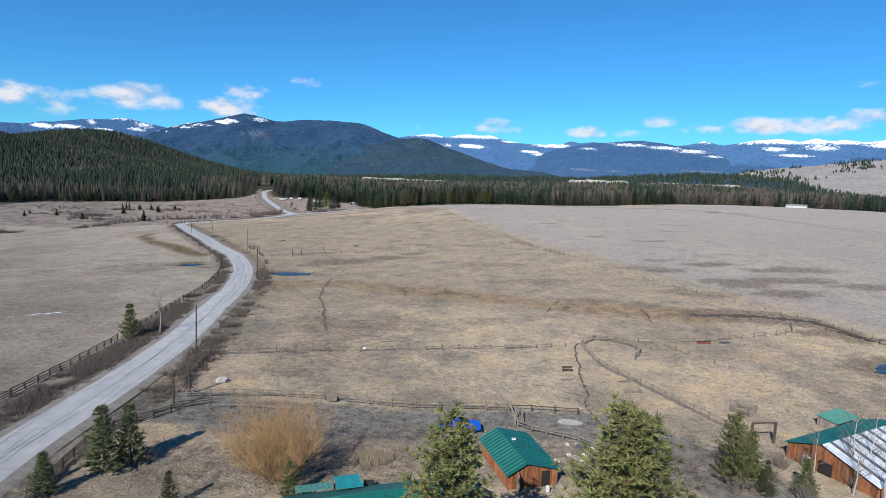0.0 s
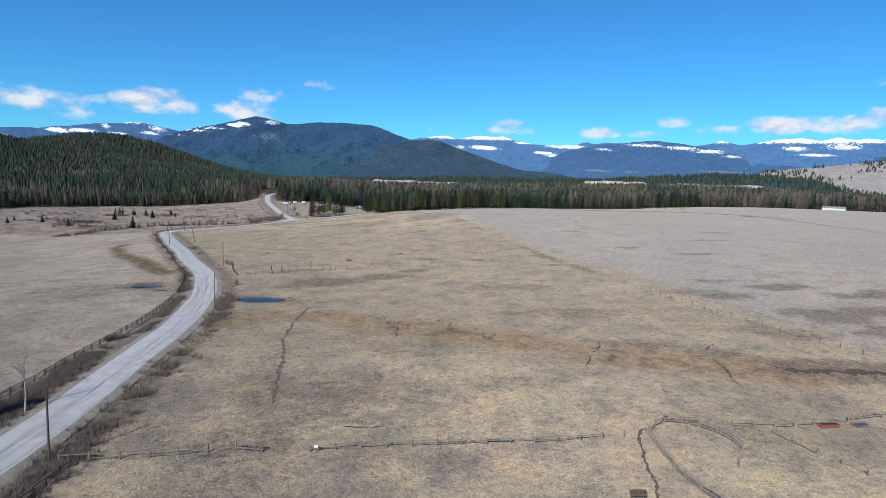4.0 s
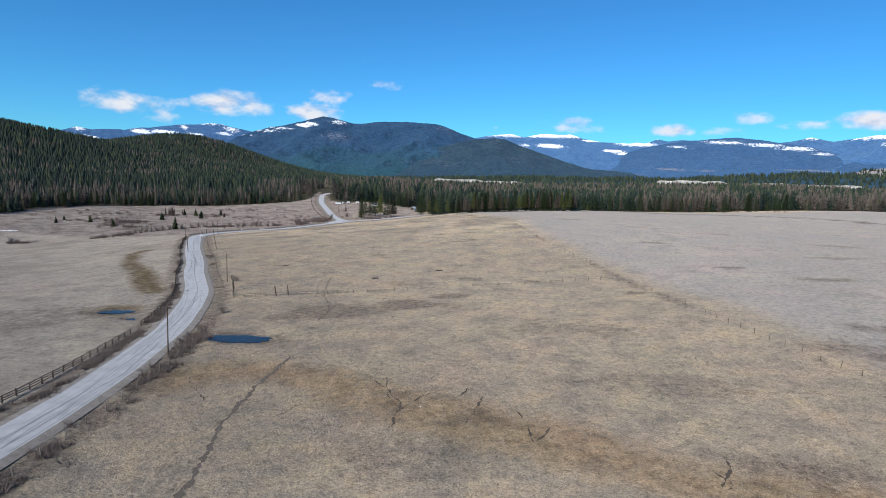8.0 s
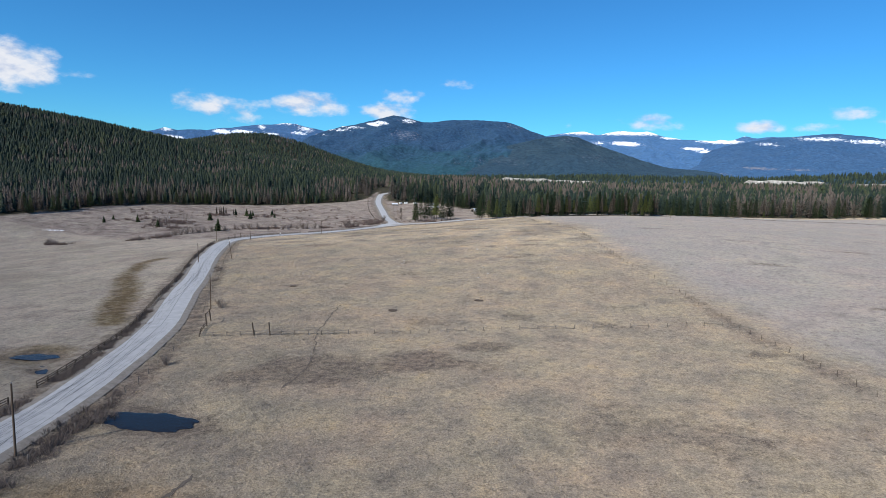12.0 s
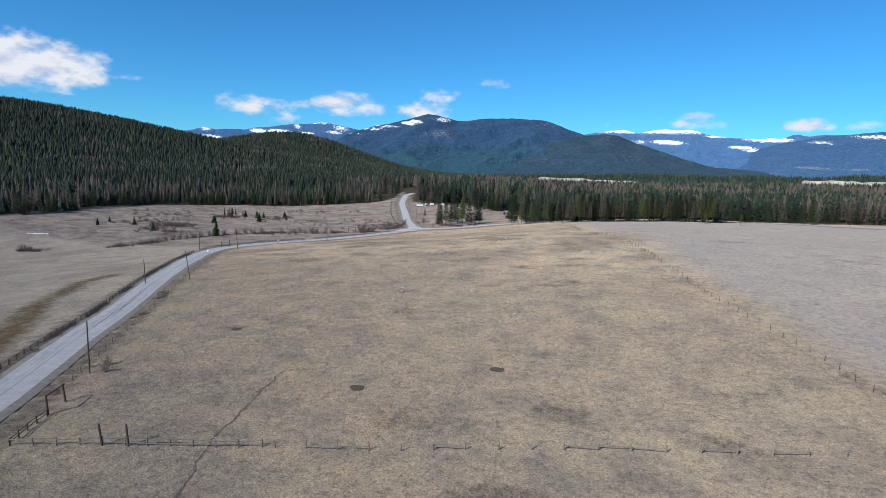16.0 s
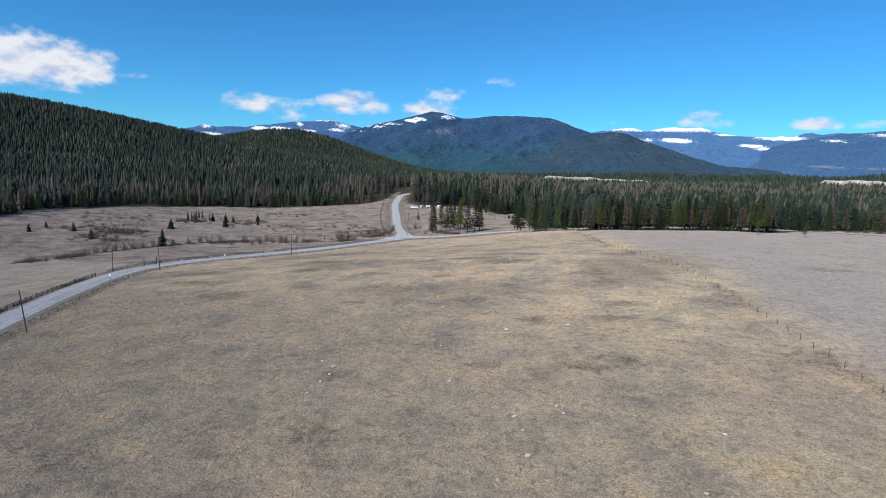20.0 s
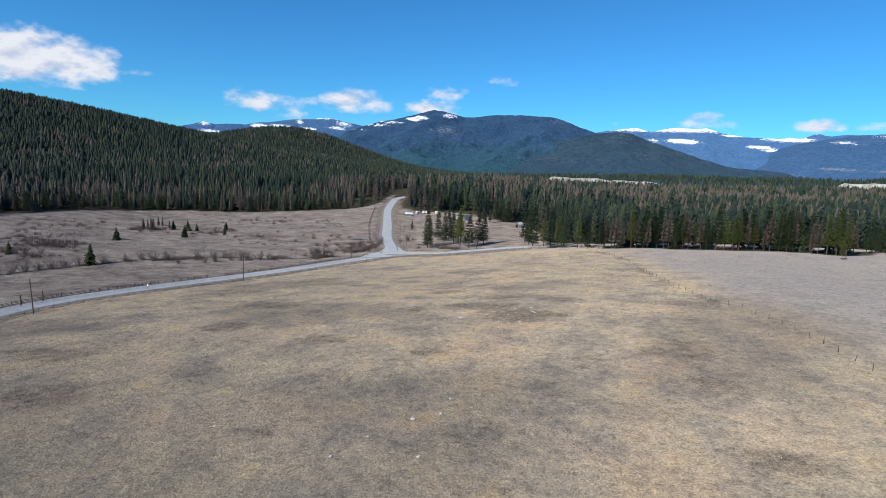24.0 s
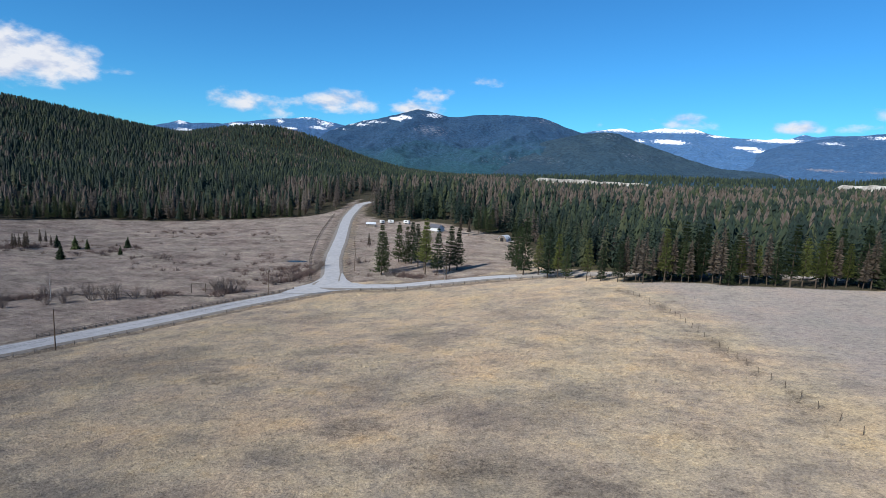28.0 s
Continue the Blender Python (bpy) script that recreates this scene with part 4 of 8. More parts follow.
def build_woods():
    # the wood east of the road, finest at its front
    x, y = scatter(EAST_WOOD, (-270, 480, 760, 960), 0.024, 3)
    ok = clear_of_roads(x, y)
    x, y = x[ok], y[ok]
    rim = near(spline(EAST_WOOD[:22], 6.0), x, y)[0]
    x, y, rim = x[rim > 7], y[rim > 7], rim[rim > 7]
    t = tints(x, y, 5, 0.06)
    front = inside([(-300, 735), (-190, 755), (-110, 715), (-85, 610), (60, 590), (180, 670), (430, 750), (430, 560), (200, 560), (130, 500), (-300, 500)], x, y)
    for ok, protos, label in ((rim < 42, EDGE, "conifer wood with bare larches among green firs"), ((rim >= 42) & front, NEAR, "dense conifer wood with many bare larches"), ((rim >= 42) & ~front, DEEP, "conifer wood behind the wood's edge")):
        wood_of("forest", label, x[ok], y[ok], protos, 12, 22, t[ok], 8)
    x, y = scatter(EAST_WOOD, (-600, 900, 1500, 2100), 0.0058, 4)
    ok = ~inside(CLEARED, x, y)
    x, y = x[ok], y[ok]
    wood_of("forest", "far conifer woods on the plain", x, y, HILL, 14, 22, tints(x, y, 15, 0.0), 9)
    # the western wood's belt and the hillsides
    belt = lambda a, b: 1.0 * ~inside([(px - 60, py + 38) for px, py in WEST_WOOD[:16]] + WEST_WOOD[16:], a, b)
    x, y = scatter(WEST_WOOD, (-640, 100, -270, 1000), 0.02, 6, belt)
    ok = clear_of_roads(x, y)
    x, y = x[ok], y[ok]
    rim = near(spline(WEST_WOOD[2:17], 6.0), x, y)[0]
    x, y, rim = x[rim > 5], y[rim > 5], rim[rim > 5]
    t = tints(x, y, 25, -0.12)
    for ok, protos in ((rim < 24, EDGE), (rim >= 24, NEAR)):
        wood_of("forest", "dark edge of a conifer wood along the pasture", x[ok], y[ok], protos, 10, 20, t[ok], 10)
    slope = lambda a, b: (step(3300, 1500, np.hypot(a + 40, b - 250)) * 0.75 + 0.25) * (1 - 0.6 * step(0.1, 0.25, fbm(a / 45, b / 45, 3, 88)))
    x, y = scatter(WEST_WOOD, (-2700, 250, -330, 3200), 0.0175, 7, slope)
    # the far sides of the hills stay bare
    top = np.degrees(np.arctan((hill_height(x, y) + 3 - 34) / np.hypot(x + 20, y - 200)))
    over = np.full(len(x), -90.0)
    for u in np.linspace(0.4, 0.97, 16):
        px, py = -20 + (x + 20) * u, 200 + (y - 200) * u
        over = np.maximum(over, np.degrees(np.arctan((hill_height(px, py) + 6 - 34) / np.hypot(px + 20, py - 200))))
    ok = top > over - 0.5
    x, y = x[ok], y[ok]
    d = np.hypot(x + 40, y - 250)
    # a belt of bare larches climbs the foot of the slope
    foot = near(spline(WEST_WOOD[1:16], 8.0), x, y)[0] + 90 * fbm(x / 60, y / 60, 3, 37)
    t = np.where(foot < np.interp(x, [-480, -420, -330], [130, 95, 60]), tints(x, y, 36, -0.1), tints(x, y, 35, 0.24))
    for lo, hi, protos in ((0, 900, DEEP), (900, 1700, HILL), (1700, 9999, FAR)):
        ok = (d >= lo) & (d < hi)
        wood_of("forest", "conifer forest covering the hillsides", x[ok], y[ok], protos, 9, 16, t[ok], 11 + lo)


CLEARED = [(-350, 1800), (60, 1830), (240, 1850), (400, 1860), (960, 1650), (980, 2150), (-350, 2150)]
build_woods()


def build_far_trees():
    """Dark clumps of conifers on the tan hill."""
    t2 = np.random.default_rng(131)
    co = np.empty(len(tan_hill.data.vertices) * 3, np.float32)
    tan_hill.data.vertices.foreach_get("co", co)
    co = co.reshape(-1, 3)[: -2 * 300]
    p = co[t2.integers(0, len(co), 9000)] + t2.uniform(-6, 6, (9000, 3)) * (1, 1, 0)
    keep = fbm(p[:, 0] / 150, p[:, 1] / 150, 4, 132) + 0.25 * t2.random(len(p)) > 0.30
    p = p[keep]
    wood_of("forest", "scattered dark conifers on the tan hill", p[:, 0], p[:, 1], FAR, 10, 18, t2.random(len(p)) * 0.6, 133, p[:, 2] - 1)


build_far_trees()


# ---- pale clay bluffs beyond the wood ----
def bluff(az0, az1, radius, low, high, seed):
    s = Shade("pale_clay", 0.95, gloss=0.1)
    n = s.noise(0.05, 7, 0.85, (1, 1, 0.2))
    mat = s.done(s.ramp(n, (0.34, (0.13, 0.12, 0.105)), (0.5, (0.3, 0.285, 0.255)), (0.66, (0.5, 0.485, 0.45))))
    az = np.radians(np.arange(az0, az1, 0.05))
    rows = ((-0.02, -14), (0.0, low), (0.012, high - 2), (0.016, high), (0.05, high - 1), (0.09, -14))
    V = []
    for r, z in rows:
        rr = radius * (1 + r) + 14 * fbm(az * 260, az * 0 + r * 40, 4, seed) + 25 * fbm(az * 40, az * 0, 2, seed + 5)
        hh = z + (9 * fbm(az * 55, az * 0, 4, seed + 2) if z > 0 else 0) - 26 * step(0.36, 0.5, np.abs(np.linspace(-0.5, 0.5, len(az))))
        V.append(np.stack([-10 + rr * np.sin(az), 150 + rr * np.cos(az), hh], 1))
    v = np.vstack(V)
    tagged(part("bluff", mesh_of("bluff", v, grid_faces(len(az), len(rows)), mat, True)), "eroded pale clay bluff above the woods", "cliff", kind="structure")


bluff(-10.9, 1.4, 1800, -10, 15, 3)
bluff(4.2, 7.0, 1800, -8, 13, 5)
bluff(12.6, 20.5, 1800, 18, 36, 9)
bluff(20.3, 31.5, 1800, 18, 36, 19)


# ---- wooded bench beyond the bluffs ----
BENCH = [(-30, -1.6), (-22.6, -1.2), (-18, -0.95), (-12, -0.7), (-7, -0.45), (-2, -0.3), (2.6, -0.1), (7, -0.1), (11, 0.1), (15, 0.1), (17, 0.35), (19, 0.45), (21.5, 0.7), (26, 0.95), (29.5, 0.95), (31, 0.85), (32.3, 0.7), (33.7, 0.5), (35, 0.25), (36, 0), (40, -0.4), (60, -0.6)]


def bench_height(az, r):
    u = np.clip((r - 1880) / 700, 0, 1.15)
    crest = 33.7 + 2580 * np.tan(np.radians(np.interp(az, [a for a, _ in BENCH], [e for _, e in BENCH]))) + 7 * fbm(az * 1.1, r / 500, 3, 90)
    return -14 + (crest + 14) * np.where(u < 1, u**0.7, 1 - (u - 1) * 2)


def build_bench():
    az, r = np.meshgrid(np.arange(-30, 60.1, 0.4), np.linspace(1880, 2680, 18))
    v = np.stack([-10 + r * np.sin(np.radians(az)), 150 + r * np.cos(np.radians(az)), bench_height(az, r)], 2).reshape(-1, 3)
    tagged(part("wooded_bench", mesh_of("wooded_bench", v, grid_faces(az.shape[1], 18)[:, ::-1], M_SPUR_HAZED, True)), "low dark wooded bench beyond the bluffs", "hill", kind="structure")
    t2 = np.random.default_rng(91)
    az, r = t2.uniform(-28, 44, 5600), 2620 - 700 * t2.random(5600) ** 1.6
    wood_of("forest", "conifers on the bench beyond the bluffs", -10 + r * np.sin(np.radians(az)), 150 + r * np.cos(np.radians(az)), FAR, 14, 22, t2.random(5600) * 0.6, 92, bench_height(az, r) - 2)


build_bench()
t2 = np.random.default_rng(97)
az, r = np.concatenate([t2.uniform(-11, 8, 420), t2.uniform(11, 32, 520)]), t2.uniform(1730, 1795, 940)
x, y = -10 + r * np.sin(np.radians(az)), 150 + r * np.cos(np.radians(az))
wood_of("forest", "scattered conifers before the clay bluffs", x, y, FAR, 12, 22, t2.random(940) * 0.6, 98)


# ---- shapes used by many things ----
def tubes(lines, sides=4):
    """Tapered tubes along polylines [(points, radii), ...]: vertices, faces."""
    V, F, n0 = [], [], 0
    ang = np.arange(sides) * 2 * math.pi / sides
    for pts, rad in lines:
        p, r = np.asarray(pts, float), np.asarray(rad, float)
        d = np.gradient(p, axis=0)
        d /= np.linalg.norm(d, axis=1)[:, None] + 1e-9
        ref = np.where(np.abs(d[:, 2:3]) > 0.9, np.array([[1.0, 0, 0]]), np.array([[0, 0, 1.0]]))
        a = np.cross(d, ref)
        a /= np.linalg.norm(a, axis=1)[:, None] + 1e-9
        b = np.cross(d, a)
        ring = p[:, None] + r[:, None, None] * (np.cos(ang)[None, :, None] * a[:, None] + np.sin(ang)[None, :, None] * b[:, None])
        V.append(ring.reshape(-1, 3))
        k = len(p)
        for i in range(k - 1):
            for j in range(sides):
                F.append((n0 + i * sides + j, n0 + i * sides + (j + 1) % sides, n0 + (i + 1) * sides + (j + 1) % sides, n0 + (i + 1) * sides + j))
        F.append(tuple(n0 + j for j in range(sides))[::-1])
        F.append(tuple(n0 + (k - 1) * sides + j for j in range(sides)))
        n0 += k * sides
    return np.vstack(V), F


def box_bm(sx, sy, sz, at=(0, 0, 0), bevel=0.0, rot=None):
    bm = bmesh.new()
    bmesh.ops.create_cube(bm, size=1)
    bmesh.ops.scale(bm, vec=(sx, sy, sz), verts=bm.verts)
    if bevel:
        bmesh.ops.bevel(bm, geom=bm.edges[:], offset=bevel, segments=1, affect="EDGES")
    if rot is not None:
        bmesh.ops.rotate(bm, matrix=Euler(rot).to_matrix(), verts=bm.verts)
    bmesh.ops.translate(bm, vec=at, verts=bm.verts)
    return bm


def merge(*bms):
    out = bmesh.new()
    for b in bms:
        me = bpy.data.meshes.new("tmp")
        b.to_mesh(me)
        b.free()
        out.from_mesh(me)
        bpy.data.meshes.remove(me)
    return out


def slab(corners, thick, name="slab"):
    """A plate from four or more corners, thick downwards."""
    bm = bmesh.new()
    top = [bm.verts.new(c) for c in corners]
    low = [bm.verts.new((c[0], c[1], c[2] - thick)) for c in corners]
    bm.faces.new(top)
    bm.faces.new(low[::-1])
    n = len(corners)
    for k in range(n):
        bm.faces.new((top[k], low[k], low[(k + 1) % n], top[(k + 1) % n]))
    bmesh.ops.recalc_face_normals(bm, faces=bm.faces)
    return bm


def plain(name, colour, rough=0.6, metal=0.0, vary=0.25, scale=6.0, bump=0.0, gloss=0.4):
    s = Shade(name, rough, metal, gloss)
    n = s.noise(scale, 5, 0.6, None, True)
    c = s.mix(1.0, colour, s.ramp(n, (0.25, (1 - vary,) * 3), (0.75, (1 + vary * 0.6,) * 3)), "MULTIPLY")
    c = s.mix(0.6, c, s.ramp(s.random(), (0, (1 - vary,) * 3), (1, (1 + vary * 0.5,) * 3)), "MULTIPLY")
    if bump:
        s.bump(n, 0.6, bump)
    return s.done(c)


M_LOG = bark_material("weathered_log", (0.115, 0.095, 0.078), (0.27, 0.235, 0.2))
M_LOG_DARK = bark_material("dark_log", (0.05, 0.038, 0.03), (0.12, 0.095, 0.075))
M_POLE = bark_material("pole_wood", (0.06, 0.042, 0.03), (0.14, 0.1, 0.072))
M_STONE = plain("field_stone", (0.47, 0.44, 0.405), 0.9, 0, 0.35, 3, 0.05)
M_TWIG = plain("bare_twigs", (0.175, 0.138, 0.12), 0.9, 0, 0.3)
M_WILLOW = plain("willow_twigs", (0.37, 0.228, 0.105), 0.8, 0, 0.3)
M_BIRCH = plain("pale_bark", (0.42, 0.4, 0.37), 0.85, 0, 0.35, 4)


# ---- fences ----
def log_mesh(name, r0, r1, length, sides, seed, material, upright=False):
    tr = random.Random(seed)
    t = np.linspace(0, 1, 4)
    pts = np.stack([t * length, [tr.uniform(-1, 1) * 0.03 * (not upright) for _ in t], [tr.uniform(-1, 1) * 0.03 * (not upright) for _ in t]], 1)
    if upright:
        pts = pts[:, [1, 2, 0]]
    v, f = tubes([(pts, r0 + (r1 - r0) * t)], sides)
    return mesh_of(name, v, f, material)


POSTS = {m.name: [log_mesh("post", 0.115, 0.095, 1.0, 6, k, m, True) for k in range(3)] for m in (M_LOG, M_LOG_DARK)}
RAILS = {m.name: [log_mesh("rail", 0.078, 0.06, 1.0, 5, 10 + k, m) for k in range(4)] for m in (M_LOG, M_LOG_DARK)}


def fence(label, points, gap, rails, height, seed, wood=None, fat=1.0, lean=3.0, sag=0.06, gone=0.0, smooth=True, category="fence"):
    wood = wood or M_LOG
    tr = random.Random(seed)
    line = spline(points, 0.5) if smooth and len(points) > 2 else np.vstack([np.linspace(a, b, max(2, int(math.dist(a, b) / 0.5)), endpoint=False) for a, b in zip(points, points[1:])] + [[points[-1]]])
    run = np.concatenate([[0], np.cumsum(np.linalg.norm(np.diff(line, axis=0), axis=1))])
    n = max(1, round(run[-1] / gap))
    at = np.linspace(0, run[-1], n + 1)
    px, py = np.interp(at, run, line[:, 0]), np.interp(at, run, line[:, 1])
    pz = ground(px, py)
    o = Vector((px[0], py[0], pz[0]))
    ob = thing("fence", label, category, Matrix.Translation(o))
    tops = []
    for x, y, z in zip(px, py, pz):
        h = height * tr.uniform(0.9, 1.12)
        m = pose(x - o.x, y - o.y, z - o.z - 0.12, tr.uniform(-lean, lean), tr.uniform(-lean, lean), tr.uniform(0, 360)) @ Matrix.Diagonal((fat, fat, h + 0.12, 1))
        part("post", tr.choice(POSTS[wood.name]), None, ob, m=m)
        tops.append(h)
    for k in range(n):
        for r in rails:
            if tr.random() < gone:
                continue
            za, zb = (r * height + tr.uniform(-sag, sag) for _ in "ab")
            if tr.random() < gone * 0.7:
                zb = 0.1
            off = tr.uniform(-0.09, 0.09)
            a = Vector((px[k] - o.x + off, py[k] - o.y - off, pz[k] - o.z + za))
            b = Vector((px[k + 1] - o.x + off, py[k + 1] - o.y - off, pz[k + 1] - o.z + zb))
            d = b - a
            m = Matrix.Translation(a - d * 0.03) @ d.to_track_quat("X", "Z").to_matrix().to_4x4() @ Matrix.Diagonal((d.length * 1.06, fat, fat, 1))
            part("rail", tr.choice(RAILS[wood.name]), None, ob, m=m)
    return ob


def beside(line, near_y, off):
    """Points beside a road: near_y = (from, to), off = [(y, metres to the left)]."""
    d = np.gradient(line, axis=0)
    d /= np.linalg.norm(d, axis=1)[:, None]
    left = np.stack([-d[:, 1], d[:, 0]], 1)
    o = np.interp(line[:, 1], [a for a, _ in off], [b for _, b in off])
    p = line + left * o[:, None]
    keep = (line[:, 1] >= near_y[0]) & (line[:, 1] <= near_y[1])
    return [tuple(q) for q in p[keep][::4].tolist()]


WEST_OFF = [(-60, 12), (0, 12.3), (60, 13), (100, 10.0), (140, 8.2), (180, 6.6), (240, 5.7), (320, 5.5), (530, 5.6)]
for a, b in ((-60, 60), (60, 150), (150, 250), (250, 350), (350, 440), (440, 526)):
    fence("long weathered log rail fence beside the road", beside(ROAD, (a, b), WEST_OFF), 3.0, (0.28, 0.58, 0.9), 1.25, a + 700, M_LOG_DARK if a < 340 else M_LOG, 1.1)
for a, b in ((66, 176), (196, 330), (330, 430), (430, 524)):
    fence("line of thin grey fence posts along the field", beside(ROAD, (a, b), [(60, -6.5), (180, -8.2), (240, -8.0), (330, -6.5), (530, -6)]), 4.6, (), 1.15, a + 900, M_LOG, 0.85, 7)
fence("line of fence posts along the side road", beside(EAST, (0, 1000), [(0, -5)])[2:15], 4.5, (), 1.1, 31, M_LOG_DARK, 0.85, 5)
for a, b in ((545, 640), (640, 735)):
    fence("rail fence along the pasture by the north road", beside(NORTH, (a, b), [(545, 9), (640, 14), (735, 12)]), 4, (0.5, 0.9), 1.2, a, M_LOG_DARK)
for a, b in ((0, 90), (90, 175), (175, 262)):
    p = [tuple(q) for q in DIVIDER[a:b:6].tolist()]
    fence("old post fence between the straw field and the mown field", p, 4.2, (), 1.1, 40 + a, M_LOG_DARK, 0.5, 8)
fence("three-rail log fence along the yard drive", [(-41.2, 22), (-34.5, 22.9), (-27.3, 23.4), (-19.6, 22.4), (-9.9, 20.8), (-1.3, 21), (6.9, 21.5)], 3.4, (0.3, 0.6, 0.92), 1.15, 51)
fence("low rail fence at the yard's end", [(6.9, 21.6), (10.4, 21.8), (17.1, 21.4)], 3.4, (0.8,), 1.1, 52, M_LOG_DARK, 1.1)
fence("log rail fence by the driveway", [(-42, -9), (-45, 0), (-45.8, 9.4), (-43.6, 11.5), (-42, 13.8), (-40.6, 16.2)], 2.6, (0.25, 0.5, 0.72, 0.95), 1.2, 53, M_LOG_DARK)
fence("pale single rail along the drive", [(-36, 17.6), (-31.4, 18.2), (-25, 17.2)], 3.0, (0.7,), 0.9, 54)
fence("sagging log fence by the roadside brush", [(-41.2, 23), (-43.6, 26.5), (-45.4, 34), (-46.4, 43)], 2.4, (0.25, 0.55, 0.85), 1.15, 55, M_LOG_DARK, 1.0, 10, 0.2, 0.2)
fence("old log fence across the field", [(-48.3, 43.6), (-37.9, 45.8), (-29.5, 48.3), (-25.5, 48.4)], 3.2, (0.35, 0.8), 1.1, 56, None, 1, 8, 0.15, 0.15)
fence("old log fence across the field", [(-19.5, 48.8), (-9.4, 51), (9.3, 53.7), (22.5, 56.7)], 3.2, (0.4, 0.8), 1.05, 57, None, 1, 8, 0.15, 0.25)
fence("curved corral fence of grey logs", [(26.3, 58), (29.2, 61.4), (33, 61.2), (36.2, 58.4), (37.3, 54.2), (34.8, 49.8)], 2.6, (0.3, 0.6, 0.92), 1.3, 58)
fence("grey log fence across the dry meadow", [(29.4, 61.8), (36, 61.4), (45, 61.3), (59, 64.7), (77, 70.7), (82, 78)], 3.2, (0.5, 0.9), 1.1, 59, None, 1, 8, 0.15, 0.2)
fence("long four-rail log fence down to the barn", [(26, 57.6), (26.2, 50), (27, 44.4), (29.5, 39), (33.1, 30.5), (37.8, 19.5)], 2.8, (0.22, 0.46, 0.7, 0.95), 1.25, 60)
fence("collapsed log fence in the dry grass", [(44.2, 59.3), (47.5, 53), (51.5, 46)], 3, (0.4, 0.8), 0.9, 61, None, 1, 14, 0.25, 0.4)
fence("low log fence beside the cabin's junk", [(7.5, 15.6), (9.7, 14), (12.6, 12.8), (15.5, 11.3), (18.5, 6.5)], 2.2, (0.55, 0.95), 1.05, 62)
fence("fallen rails of an old fence", [(21, 18.6), (24, 18.2), (30, 14.2), (36.5, 11.5)], 2.8, (0.2, 0.5), 0.7, 63, M_LOG, 1.1, 16, 0.3, 0.3)
fence("pole fence across the hill field", [(-82, 181), (-70.9, 185), (-59, 188.6), (-50.3, 191.4)], 3.0, (0.4, 0.85), 1.1, 64)
fence("sparse old fence across the hill field", [(-48.5, 191.8), (-35.5, 194.8), (-20.6, 199.4), (-9, 202.6), (7, 206.1), (20.9, 209.2), (31, 212.4)], 4.2, (0.55,), 1.0, 65, M_LOG, 0.9, 9, 0.2, 0.45)
fence("short rail fence up to a field gate", [(-82, 181), (-85, 186), (-86.4, 189.2)], 2.6, (0.4, 0.85), 1.1, 66, M_LOG_DARK)
fence("log fence at the edge of the near pasture", [(-66.4, 20), (-72, 21.5), (-84, 22)], 3, (0.3, 0.6, 0.9), 1.2, 67)
fence("dead log fence at the field's wet corner", [(88, 74), (92, 68), (96, 63)], 3, (0.4, 0.8), 1.0, 68, M_LOG_DARK, 1, 12, 0.2, 0.3)


def post_at(parent, x, y, h, fat, tilt=(0, 0), wood=None, name="post", base=None):
    z = gz(x, y)
    o = parent.matrix_basis.translation
    m = pose(x - o.x, y - o.y, z - o.z - 0.3, tilt[0], tilt[1], 0) @ Matrix.Diagonal((fat, fat, h + 0.3, 1))
    return part(name, POSTS[(wood or M_LOG_DARK).name][0], None, parent, m=m)


def beam(parent, a, b, fat, wood=None, name="beam"):
    o = parent.matrix_basis.translation
    a, b = Vector(a) - o, Vector(b) - o
    d = b - a
    m = Matrix.Translation(a) @ d.to_track_quat("X", "Z").to_matrix().to_4x4() @ Matrix.Diagonal((d.length, fat, fat, 1))
    return part(name, RAILS[(wood or M_LOG_DARK).name][0], None, parent, m=m)


def gateway(label, p, q, h, fat=1.6, bar=True, tilt=((0, 0), (0, 0)), name="gateway"):
    ob = thing(name, label, "gate", Matrix.Translation((*p, gz(*p))))
    post_at(ob, *p, h, fat, tilt[0])
    post_at(ob, *q, h, fat, tilt[1])
    if bar:
        beam(ob, (p[0], p[1], gz(*p) + h - 0.05), (q[0], q[1], gz(*q) + h - 0.05), fat)
    return ob


gateway("tall dark gate posts at the yard's entrance", (-41.0, 17.6), (-41.2, 22.9), 4.4, 1.7, False)
gateway("dark timber gate frame by the road", (-86.8, 189.6), (-89.0, 194.0), 3.0, 1.5, True, ((0, -4), (2, -6)))
gateway("pair of tall leaning posts in the field fence", (-70.5, 185.0), (-67.1, 186.0), 3.0, 1.4, False, ((0, -8), (0, -4)))
gateway("weathered timber gate frame beside the barn", (38.9, 14.6), (42.6, 15.6), 3.0, 1.8, True)
gateway("open wooden gate frame in the marshy pasture", (-210.5, 507.5), (-205.6, 509.4), 3.4, 1.3)
gateway("old gate posts at the pasture fence", (-206, 366), (-207, 373), 3.2, 1.6, False)
g = thing("gate", "open gate of crossed grey poles", "gate", Matrix.Translation((7.2, 21, gz(7.2, 21))))
for k in range(9):
    beam(g, (7.0 + 0.25 * k - (k % 3) * 0.4, 21.3 - 0.3 * k, gz(7, 21) + 1.5 - 0.1 * (k % 4)), (7.3 + 0.4 * (k % 4), 15.8 + 0.7 * (k % 3), gz(7, 17) + 0.15 + 0.1 * (k % 3)), 1.0, M_LOG, "pole")
for ends, label in ((((-40.9, 17.0), (-36.4, 19.9)), "dark pole gate standing half open"),):
    g = thing("gate", label, "gate", Matrix.Translation((*ends[0], gz(*ends[0]))))
    for r in (0.35, 0.7, 1.05):
        beam(g, (*ends[0], gz(*ends[0]) + r), (*ends[1], gz(*ends[1]) + r * 0.9), 1.0, None, "rail")


